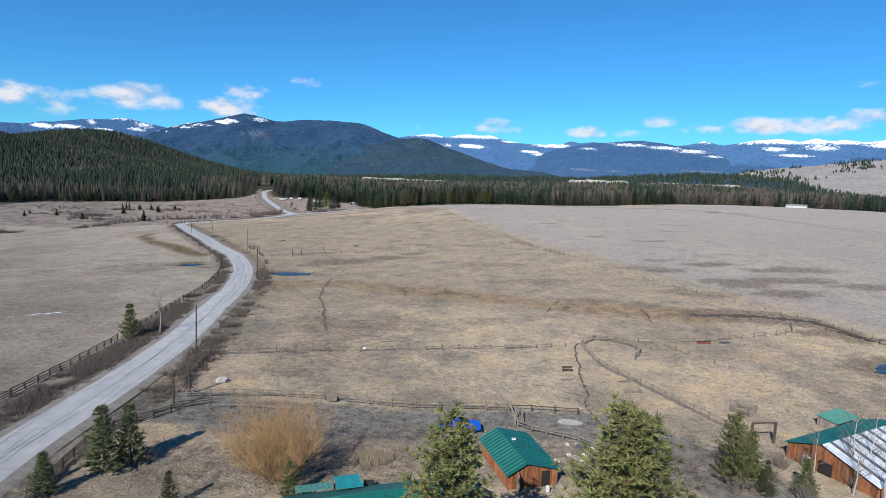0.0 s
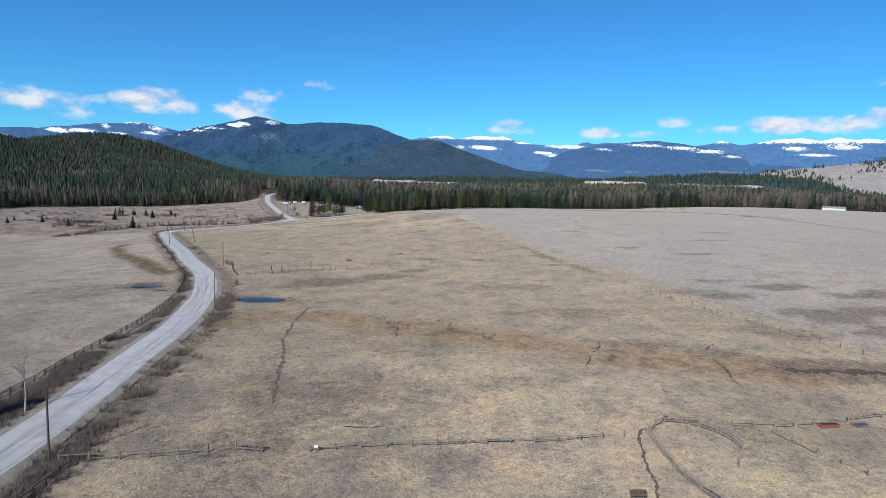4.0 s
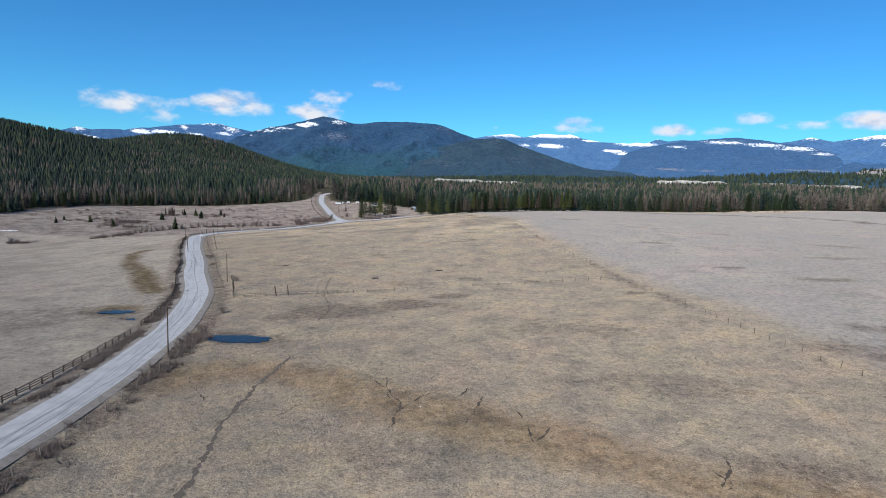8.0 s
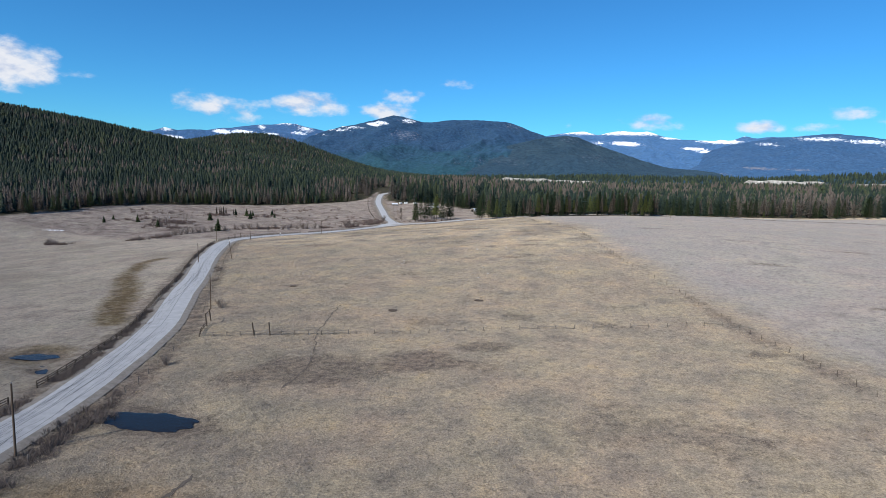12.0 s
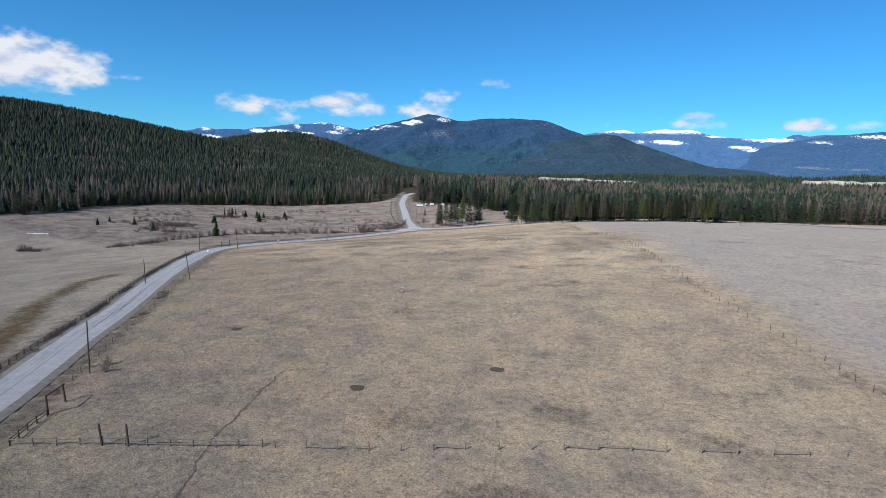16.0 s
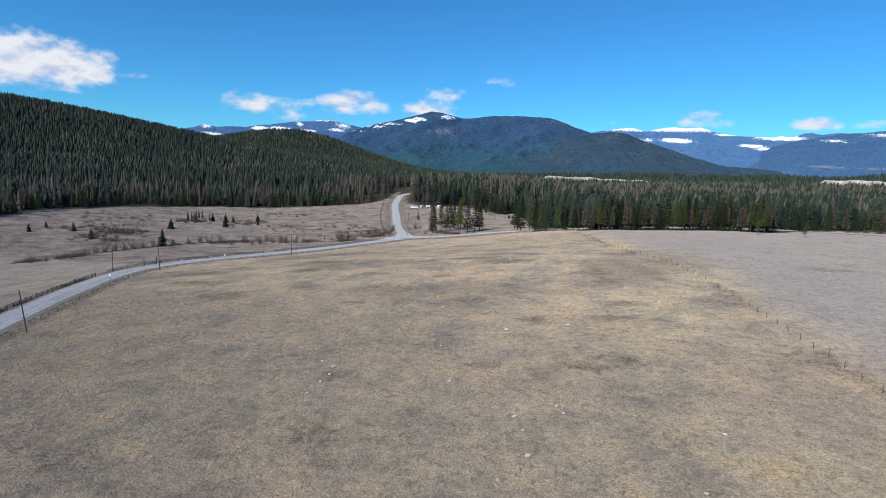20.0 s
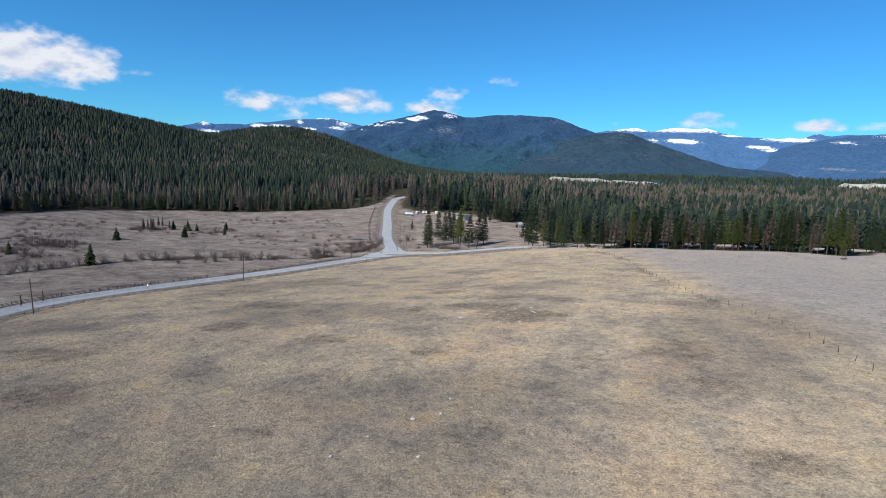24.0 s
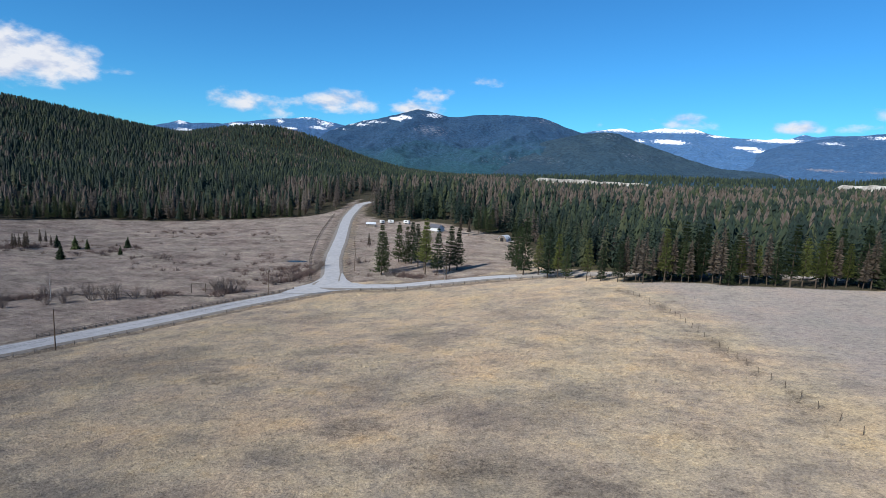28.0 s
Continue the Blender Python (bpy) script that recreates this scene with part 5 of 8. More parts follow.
def log_pen(x, y, size, turn):
    o = Vector((x, y, gz(x, y)))
    ob = thing("log_pen", "small square pen of stacked grey logs", "pen", Matrix.Translation(o))
    c, s = math.cos(turn), math.sin(turn)
    cs = [(x + (c * u - s * v) * size / 2, y + (s * u + c * v) * size / 2) for u, v in ((-1, -1), (1, -1), (1, 1), (-1, 1))]
    for k in range(4):
        post_at(ob, *cs[k], 1.3, 1.2, wood=M_LOG)
        for r in (0.2, 0.5, 0.8):
            a, b = cs[k], cs[(k + 1) % 4]
            beam(ob, (*a, gz(*a) + r + 0.08 * (k % 2)), (*b, gz(*b) + r + 0.08 * (k % 2)), 1.3, M_LOG, "log")


log_pen(43.9, 26.2, 2.8, 0.75)


# ---- poles, signs ----
POLE = log_mesh("shaft", 0.15, 0.1, 1.0, 10, 91, M_POLE, True)
CAP = log_mesh("insulator", 0.05, 0.035, 1.0, 8, 92, plain("insulator_glass", (0.25, 0.27, 0.27), 0.2), True)


def utility_pole(x, y, h, tilt=(0, 0), label="tall weathered wooden utility pole"):
    ob = thing("utility_pole", label, "pole", pose(x, y, gz(x, y), *tilt), group="utility poles")
    part("shaft", POLE, None, ob, m=Matrix.Translation((0, 0, -0.3)) @ Matrix.Diagonal((1, 1, h + 0.3, 1)))
    part("insulator", CAP, None, ob, m=Matrix.Translation((0, 0, h - 0.02)) @ Matrix.Diagonal((1, 1, 0.25, 1)))
    return ob.matrix_basis @ Vector((0, 0, h + 0.2))


tips = [utility_pole(*p) for p in ((-47, -60, 9.6), (-49.5, 43.6, 9.6, (0, 1)), (-66.9, 128, 9.8, (0, 1)), (-97.6, 205, 9.6), (-145.5, 280, 9.4, (0, -9)), (-190.5, 359, 9.4, (0, -4)), (-186, 436.5, 10.2), (-180.5, 513, 9))]
utility_pole(-154, 270, 8.0, (0, -2), "leaning grey pole beside the roadside fence")
utility_pole(-212, 357, 8.4, (0, 1), "grey utility pole on the pasture side of the road")
for p in ((-269, 713, 9), (-276, 772, 9), (-171.5, 563, 7.5), (-187, 594, 7), (-201, 620, 7.5), (-123.6, 547, 8)):
    utility_pole(*p, label="bare wooden pole near the road junction")
for a, b in zip(tips, tips[1:]):
    t = np.linspace(0, 1, 14)
    pts = np.array([a.lerp(b, float(u)) for u in t])
    pts[:, 2] -= 4 * 0.014 * (a - b).length * t * (1 - t)
    v, f = tubes([(pts - pts[0], np.full(14, 0.014))], 3)
    tagged(part("power_line", mesh_of("power_line", v, f, M_LOG_DARK), m=Matrix.Translation(pts[0])), "thin sagging power line between wooden poles", "cable", group="power lines")


def road_sign(x, y, turn):
    ob = thing("road_sign", "small white road sign on a dark post", "sign", pose(x, y, gz(x, y), 0, 0, turn))
    part("post", box_bm(0.1, 0.1, 1.7, (0, 0, 0.75), 0.01), M_LOG_DARK, ob)
    part("plate", box_bm(0.8, 0.03, 0.75, (0, -0.07, 1.75), 0.01), plain("sign_white", (0.8, 0.8, 0.78), 0.4, 0, 0.08), ob, "white metal plate")


road_sign(-187.6, 335.6, -15)
road_sign(-197.5, 402, -15)

# ---- cracks sealed with tar in the road ----
M_TAR = plain("tar", (0.05, 0.05, 0.052), 0.6, 0, 0.2)


def road_cracks(line, lz, half, seed):
    tr = np.random.default_rng(seed)
    road = [o for o in bpy.data.objects if o.name == "road"][0]
    d = np.gradient(line, axis=0)
    d /= np.linalg.norm(d, axis=1)[:, None]
    side = np.stack([d[:, 1], -d[:, 0]], 1)
    fine = np.linspace(0, len(line) - 1, len(line) * 3)
    k = np.arange(len(line))
    L = np.stack([np.interp(fine, k, line[:, 0]), np.interp(fine, k, line[:, 1])], 1)
    S = np.stack([np.interp(fine, k, side[:, 0]), np.interp(fine, k, side[:, 1])], 1)
    Z = np.interp(fine, k, lz)
    for c in range(96):
        a = int(tr.integers(0, len(L) - 60))
        n = int(tr.integers(18, 90))
        a, n = (int((c - 90) * len(L) / 6), len(L) // 6) if c >= 90 else (a, n)
        i = np.arange(a, min(a + n, len(L) - 1))
        base = tr.uniform(-half * 0.8, half * 0.8) if c < 90 else 0.1
        amp = 1.1 if c < 90 else 0.4
        off = base + amp * 2 * fbm(i / 14.0, np.full(len(i), c * 3.7), 3, c)
        off = np.clip(off, -half + 0.15, half - 0.15)
        w = (0.03 if c < 90 else 0.04) * (0.6 + 0.8 * tr.random())
        x = L[i] + S[i] * (off - w)[:, None]
        y = L[i] + S[i] * (off + w)[:, None]
        z = Z[i] + 0.09 - 0.06 * np.clip(abs(off) / half, 0, 1) ** 1.5 + 0.012
        v = np.concatenate([np.column_stack([x, z]), np.column_stack([y, z])])
        m = len(i)
        f = np.array([(q, q + 1, q + m + 1, q + m) for q in range(m - 1)])
        part("crack_seal", mesh_of("crack_seal", v, f, M_TAR), None, road, "dark tar line")


road_cracks(*LINES[0], 5)


# ---- water ----
def water_material():
    s = Shade("pond_water", 0.06, gloss=0.5)
    s.bsdf.inputs["IOR"].default_value = 1.33
    s.bump(s.noise(2.2, 4, 0.6), 0.55, 0.12)
    return s.done((0.014, 0.011, 0.008))


M_WATER = water_material()
for cx, cy, sx, sy, rot, level in PONDS:
    n, rings = 72, 6
    v = [(0, 0, 0)]
    for r in range(1, rings + 1):
        for k in range(n):
            a = 2 * math.pi * k / n
            q = r / rings * (1 + 0.28 * noise.noise(Vector((math.cos(a) * 1.6, math.sin(a) * 1.6, cx))) + 0.16 * noise.noise(Vector((math.cos(a) * 5, math.sin(a) * 5, cy))))
            u, w = math.cos(a) * sx * q, math.sin(a) * sy * q
            v.append((math.cos(rot) * u - math.sin(rot) * w, math.sin(rot) * u + math.cos(rot) * w, 0 if r < rings else -0.03))
    f = [(0, 1 + k, 1 + (k + 1) % n) for k in range(n)]
    for r in range(rings - 1):
        f += [(1 + r * n + k, 1 + (r + 1) * n + k, 1 + (r + 1) * n + (k + 1) % n, 1 + r * n + (k + 1) % n) for k in range(n)]
    ob = part("water", mesh_of("water", v, f, M_WATER, True), m=Matrix.Translation((cx, cy, level)))
    tagged(ob, "still dark blue water of a small field pond", "pond", kind="structure")


# ---- trodden trails and cracks in the turf ----
def ribbon(name, label, points, width, material, seed, category="path", broken=0.0):
    """A narrow strip on the ground with two ragged edges; broken: the share of gaps."""
    line = spline(points, 0.3)
    d = np.gradient(line, axis=0)
    d /= np.linalg.norm(d, axis=1)[:, None]
    side = np.stack([-d[:, 1], d[:, 0]], 1)
    k = np.arange(len(line))
    line = line + side * (1.1 * fbm(k / 9, k * 0, 4, seed))[:, None]
    fade = np.minimum(1, np.minimum(k, k[::-1]) / 6 + 0.1)
    w = [width * fade * np.clip(0.5 + 2.2 * fbm(k / 3.0, k * 0 + 5 + 3 * q, 4, seed + 1 + q, 0.7) - broken * (fbm(k / 7, k * 0 + 9, 2, seed + 4) > 0.02), 0.02, 0.95) for q in (0, 1)]
    a, c, b = line + side * w[0][:, None], line, line - side * w[1][:, None]
    V = [np.column_stack([p, ground_mesh_height(p) + h]) for p, h in ((a, 0.05), (c, 0.03), (b, 0.05))]
    n = len(line)
    f = np.array([(r * n + i, r * n + i + 1, (r + 1) * n + i + 1, (r + 1) * n + i) for r in range(2) for i in range(n - 1)])
    tagged(part(name, mesh_of(name, np.vstack(V), f[:, ::-1], material, True)), label, category, kind="structure")


def ground_mesh_height(p):
    """Height of the ground's own mesh, whose squares are 2.8 m wide here."""
    x, y = p[:, 0], p[:, 1]
    gx, gy = -300 + np.floor((x + 300) / 2.8) * 2.8, -70 + np.floor((y + 70) / 2.8) * 2.8
    u, v = (x - gx) / 2.8, (y - gy) / 2.8
    h = [ground(np.round(gx + i, 2), np.round(gy + j, 2)) for i, j in ((0, 0), (2.8, 0), (0, 2.8), (2.8, 2.8))]
    flat = h[0] * (1 - u) * (1 - v) + h[1] * u * (1 - v) + h[2] * (1 - u) * v + h[3] * u * v
    one = np.where(u > v, h[0] + u * (h[1] - h[0]) + v * (h[3] - h[1]), h[0] + v * (h[2] - h[0]) + u * (h[3] - h[2]))
    two = np.where(u + v < 1, h[0] + u * (h[1] - h[0]) + v * (h[2] - h[0]), h[3] + (1 - u) * (h[2] - h[3]) + (1 - v) * (h[1] - h[3]))
    return np.maximum(flat, np.maximum(one, two))


M_TRAIL = plain("trodden_earth", (0.085, 0.07, 0.058), 0.95, 0, 0.35, 2.0)
M_CRACK = plain("dark_turf_crack", (0.05, 0.04, 0.032), 0.95, 0, 0.35, 2.0)
ribbon("trail", "narrow dark cattle trail trodden through dry grass", [(-42.5, 131), (-41.5, 117), (-39.4, 101.5), (-35.3, 88.3), (-32.6, 75.5), (-29.5, 64)], 0.6, M_TRAIL, 1)
ribbon("trail", "narrow dark cattle trail from the corral to the drive", [(29, 61), (25.3, 58.2), (23.6, 52.1), (21.9, 41.5), (21, 32.8), (19.1, 23.2), (20, 16)], 0.36, M_TRAIL, 2)
ribbon("trail", "faint trail across the hill field", [(-47.5, 158), (-48.3, 167), (-51.2, 176.8), (-54.5, 183.8), (-57.4, 189.8), (-62.2, 208), (-64.2, 216.3)], 0.3, M_TRAIL, 3, "path", 0.25)
for k, (pts, w) in enumerate((([(-24, 122.2), (-20.5, 118), (-16, 112), (-15.2, 108.9), (-15, 102)], 0.6), ([(-20.3, 122), (-18, 114), (-15.2, 108.9)], 0.6), ([(-9, 118), (-12.6, 113.8), (-15.4, 108)], 0.5), ([(-5, 119), (-7, 114)], 0.5),
                             ([(-2.6, 115), (-3.1, 111), (-4.4, 105)], 0.7), ([(2.8, 111), (3.7, 107.8), (5.2, 100.5)], 0.7), ([(8, 106), (5.6, 101)], 0.6), ([(26.4, 96.6), (27.6, 94), (26, 91)], 0.7), ([(29.6, 100), (28, 96), (25.4, 90.8), (22.9, 82.4)], 0.6),
                             ([(49.4, 95), (49.3, 90), (49, 85.2), (47.8, 77)], 0.7), ([(54, 101), (50, 96)], 0.5), ([(-55, 116), (-50, 111), (-46, 107)], 0.5), ([(-31, 108), (-33, 103)], 0.5), ([(-18, 57), (-14.5, 56.5), (-11, 57.5)], 0.6))):
    ribbon("turf_crack", "dark eroded crack in the dry turf", pts, w * 0.5, M_CRACK, 10 + k, "crack", 0.5)
ribbon("wet_ditch", "dark wet ditch at the meadow's edge", [(60, 85.5), (66, 84.8), (73, 84.5), (82, 83.5), (89, 80), (92, 72), (94, 66)], 1.9, M_CRACK, 41, "ditch")
ribbon("creek", "thin dark ditch winding along the pasture", [(-296, 372), (-288, 392), (-289, 408), (-284, 432), (-275, 451), (-262, 471), (-240, 492), (-222, 497), (-212, 502), (-196, 506)], 1.6, M_CRACK, 40, "ditch")

ribbon("ice", "broken strip of white ice in the near pasture", [(-101, 68.6), (-97.8, 71), (-95, 73.8)], 0.9, plain("thin_ice", (0.66, 0.67, 0.68), 0.4, 0, 0.15), 52, "ice")
ribbon("ice", "last strip of white ice in the pasture", [(-393, 396), (-387, 400), (-380, 403)], 2.2, plain("old_ice", (0.72, 0.74, 0.76), 0.4, 0, 0.1), 51, "ice")

# the paved apron where the three roads meet
apron = [(-175.5, 514), (-166.5, 517.5), (-160, 524.5), (-150, 529), (-141, 532.5), (-143, 538.5), (-153, 537), (-161, 540), (-167, 547), (-174, 557), (-182, 557), (-176.5, 543), (-175, 533), (-176.5, 524)]
centre = (-167.5, 531.0)
bm = bmesh.new()
mid = bm.verts.new((*centre, gz(*centre) + 0.3))
ring = [bm.verts.new((x, y, max(gz(x, y) + 0.2, gz(*centre) - 0.2))) for x, y in apron]
low = [bm.verts.new((v.co.x, v.co.y, v.co.z - 0.6)) for v in ring]
for k in range(len(ring)):
    j = (k + 1) % len(ring)
    bm.faces.new((mid, ring[k], ring[j]))
    bm.faces.new((ring[k], low[k], low[j], ring[j]))
bmesh.ops.recalc_face_normals(bm, faces=bm.faces)
tagged(part("road", bm, M_ASPHALT), "pale paved apron at the road junction", "road", kind="structure")


# ---- the farmyard ----
def tin_material(name, colour, rough=0.45, rust=0.0):
    s = Shade(name, rough, 0.0, 0.5)
    c = s.mix(1.0, colour, s.ramp(s.noise(1.2, 5, 0.6), (0.3, (0.8, 0.8, 0.8)), (0.7, (1.12, 1.12, 1.12))), "MULTIPLY")
    c = s.mix(0.4, c, s.ramp(s.random(), (0, (0.75, 0.75, 0.75)), (1, (1.15, 1.15, 1.15))), "MULTIPLY")
    if rust:
        c = s.mix(s.map(s.noise(2.5, 6, 0.7), 0.6 - rust * 0.2, 0.7), c, (0.12, 0.06, 0.035))
    return s.done(c)


def plank_material(name, dark, light):
    s = Shade(name, 0.85, gloss=0.2)
    n = s.noise(3, 5, 0.65, (1.0, 1.0, 0.25), True)
    c = s.mix(0.8, s.ramp(n, (0.3, dark), (0.7, light)), s.ramp(s.random(), (0, (0.6, 0.6, 0.6)), (1, (1.25, 1.2, 1.15))), "MULTIPLY")
    s.bump(n, 0.4, 0.01)
    return s.done(c)


M_GREEN_TIN = tin_material("green_tin_roof", (0.009, 0.125, 0.105))
M_TEAL_TIN = tin_material("turquoise_tin_roof", (0.02, 0.30, 0.30))
M_PALE_TIN = tin_material("pale_green_tin", (0.10, 0.30, 0.235), 0.5)
M_SILVER = tin_material("galvanised_sheet", (0.62, 0.66, 0.7), 0.4)
M_GREY_SHEET = tin_material("dull_grey_sheet", (0.12, 0.13, 0.15), 0.5, 0.4)
M_PLANK = plank_material("red_brown_planks", (0.13, 0.055, 0.03), (0.3, 0.125, 0.06))
M_PLANK_GREY = plank_material("grey_planks", (0.16, 0.14, 0.12), (0.34, 0.3, 0.26))
# in doorways and openings this near-black stands in for the shade inside
M_DARK = plain("dark_inside", (0.02, 0.018, 0.016), 0.9, 0, 0.2)
M_WHITE = plain("white_paint", (0.66, 0.66, 0.64), 0.5, 0, 0.12)
M_GLASS = plain("dark_glass", (0.02, 0.025, 0.03), 0.06, 0, 0.1, gloss=0.6)


def ribbed_roof(parent, a, b, c, d, material, width=0.75, name="sheet", alternate=None):
    """Roof plane with eave a-b and ridge d-c, in standing-seam sheets, each a part."""
    a, b, c, d = (Vector(v) for v in (a, b, c, d))
    n = max(2, round((b - a).length / width))
    up = (b - a).cross(d - a).normalized()
    if up.z < 0:
        up = -up
    for k in range(n):
        u0, u1 = k / n, (k + 1) / n
        p, q, r, s = a.lerp(b, u0), a.lerp(b, u1), d.lerp(c, u1), d.lerp(c, u0)
        bm = bmesh.new()
        w = (q - p) * 0.06
        prof = [(p, 0.05), (p + w, 0.0), (q - w * 0.0, 0.0)]
        ends = [(s, 0.05), (s + w, 0.0), (r, 0.0)]
        low = [bm.verts.new(v + up * h) for v, h in prof] + [bm.verts.new(v - up * 0.04) for v, h in (prof[2], prof[0])]
        top = [bm.verts.new(v + up * h) for v, h in ends] + [bm.verts.new(v - up * 0.04) for v, h in (ends[2], ends[0])]
        for i in range(5):
            bm.faces.new((low[i], low[(i + 1) % 5], top[(i + 1) % 5], top[i]))
        bm.faces.new(low[::-1])
        bm.faces.new(top)
        bmesh.ops.recalc_face_normals(bm, faces=bm.faces)
        part(name, bm, alternate if alternate is not None and k % 3 == 2 else material, parent)


def board_wall(parent, a, b, za, zb, base, material, width=0.24, name="board", shape=None):
    """Upright boards from a to b on the plan; the top runs from za to zb, or over shape(u)."""
    a, b = Vector(a), Vector(b)
    n = max(2, round((b - a).length / width))
    d = (b - a) / n
    nrm = Vector((-d.y, d.x)).normalized() * 0.04
    for k in range(n):
        p, q = a + d * (k + 0.03), a + d * (k + 0.97)
        t0, t1 = (shape(k / n), shape((k + 1) / n)) if shape else (za + (zb - za) * k / n, za + (zb - za) * (k + 1) / n)
        bm = bmesh.new()
        vs = [bm.verts.new(v) for v in ((p.x, p.y, base), (q.x, q.y, base), (q.x, q.y, t1), (p.x, p.y, t0),
                                        (p.x + nrm.x, p.y + nrm.y, base), (q.x + nrm.x, q.y + nrm.y, base), (q.x + nrm.x, q.y + nrm.y, t1), (p.x + nrm.x, p.y + nrm.y, t0))]
        for f in ((0, 1, 2, 3), (7, 6, 5, 4), (0, 4, 5, 1), (1, 5, 6, 2), (2, 6, 7, 3), (3, 7, 4, 0)):
            bm.faces.new([vs[i] for i in f])
        bmesh.ops.recalc_face_normals(bm, faces=bm.faces)
        part(name, bm, material, parent)


def gable_house(name, label, category, origin, along_dir, length, spans, heights, roof, wall, sheet=0.75, roof2=None, over=0.35, alternate=None):
    """spans: width from the first eave to the ridge and to the second eave; heights: first eave, ridge, second eave over the ground.
    origin: ground corner under the first eave; along_dir: the ridge's direction on the plan, the width lies to its left."""
    d = Vector(along_dir).normalized()
    w = Vector((-d.y, d.x))
    o = Vector((*origin, gz(*origin)))
    ob = thing(name, label, category, Matrix.Translation(o))
    at = lambda u, v, z: Vector((d.x * u + w.x * v, d.y * u + w.y * v, z))
    r, e = spans
    h0, h1, h2 = heights
    board_wall(ob, at(0, 0, 0).to_2d(), at(length, 0, 0).to_2d(), h0, h0, -0.3, wall)
    board_wall(ob, at(length, e, 0).to_2d(), at(0, e, 0).to_2d(), h2, h2, -0.3, wall)
    top = lambda u: h0 + (h1 - h0) * u * e / r if u * e < r else h1 + (h2 - h1) * (u * e - r) / (e - r)
    board_wall(ob, at(length, 0, 0).to_2d(), at(length, e, 0).to_2d(), 0, 0, -0.3, wall, shape=top)
    board_wall(ob, at(0, e, 0).to_2d(), at(0, 0, 0).to_2d(), 0, 0, -0.3, wall, shape=lambda u: top(1 - u))
    s0, s1 = (h1 - h0) / r, (h1 - h2) / (e - r)
    ribbed_roof(ob, at(-over, -over, h0 - over * s0 + 0.06), at(length + over, -over, h0 - over * s0 + 0.06), at(length + over, r, h1 + 0.06), at(-over, r, h1 + 0.06), roof, sheet)
    ribbed_roof(ob, at(-over, e + over, h2 - over * s1 + 0.06), at(length + over, e + over, h2 - over * s1 + 0.06), at(length + over, r, h1 + 0.06), at(-over, r, h1 + 0.06), roof2 or roof, sheet, alternate=alternate)
    v, f = tubes([([at(-over, r, h1 + 0.08), at(length + over, r, h1 + 0.08)], [0.1, 0.1])], 6)
    part("ridge_cap", mesh_of("ridge_cap", v, f, roof), None, ob)
    return ob, at


# cabin: first eave on the west side, ridge running to the south-south-east
cabin, at = gable_house("cabin", "small plank cabin with a dark green tin roof", "house", (2.0, 7.0), (0.29, -0.957), 8.3, (2.0, 5.9), (2.0, 3.05, 2.0), M_GREEN_TIN, M_PLANK, 0.6)
bm = box_bm(1.0, 0.06, 1.9, (0, 0, 0.95), 0.01)
part("door", bm, M_DARK, cabin, "dark panel for the shaded doorway", Matrix.Translation(at(8.36, 4.4, 0)) @ Matrix.Rotation(math.atan2(-0.957, 0.29) + math.pi / 2, 4, "Z"))
part("vent", box_bm(0.5, 0.4, 0.12, (0, 0, 0), 0.02), M_WHITE, cabin, "white roof vent", Matrix.Translation(at(2.6, 3.0, 2.95)))
part("porch_wall", box_bm(0.1, 1.2, 2.2, (0, 0, 1.1), 0.01), M_PLANK_GREY, cabin, "grey porch boards", Matrix.Translation(at(9.0, 0.9, 0)))
# the long house: first eave on the north side
house, at = gable_house("farmhouse", "long farmhouse with a green metal roof", "house", (-1.2, -3.3), (-0.953, -0.303), 17.0, (3.6, 7.2), (2.6, 4.1, 2.6), M_GREEN_TIN, M_PLANK_GREY, 0.8)
ribbed_roof(house, at(9.9, -2.4, 2.75), at(12.4, -2.4, 2.75), at(12.4, 1.0, 3.35), at(9.9, 1.0, 3.35), M_TEAL_TIN, 0.9, "porch_sheet")
ribbed_roof(house, at(12.6, -2.2, 2.35), at(16.2, -2.2, 2.35), at(16.2, -0.3, 2.75), at(12.6, -0.3, 2.75), M_PALE_TIN, 0.5, "lean_to_sheet")
for u in (10.0, 12.3, 14.2, 16.0):
    part("porch_post", box_bm(0.14, 0.14, 2.5, (0, 0, 1.1), 0.01), M_PLANK_GREY, house, "", Matrix.Translation(at(u, -2.2, 0)))
part("skylight", box_bm(1.0, 1.3, 0.1, (0, 0, 0), 0.02), M_DARK, house, "dark panel for a shaded roof opening", Matrix.Translation(at(9.1, -0.9, 2.4)))
# barn: first eave on the far side
barn, at = gable_house("barn", "old red-brown barn with green and silver sheet roof", "barn", (57.5, 19.6), (-0.89, -0.456), 17.5, (4.2, 10.5), (2.4, 4.0, 1.9), M_GREEN_TIN, M_PLANK, 0.7, M_SILVER, alternate=M_GREY_SHEET)
part("window", box_bm(0.9, 0.08, 0.6, (0, 0, 1.4), 0.01), M_WHITE, barn, "small white-framed window", Matrix.Translation(at(17.56, 2.6, 0)) @ Matrix.Rotation(math.atan2(-0.456, -0.89) + math.pi / 2, 4, "Z"))
part("door", box_bm(1.6, 0.08, 1.9, (0, 0, 0.95), 0.01), M_DARK, barn, "dark panel for the shaded barn doorway", Matrix.Translation(at(17.56, 4.8, 0)) @ Matrix.Rotation(math.atan2(-0.456, -0.89) + math.pi / 2, 4, "Z"))


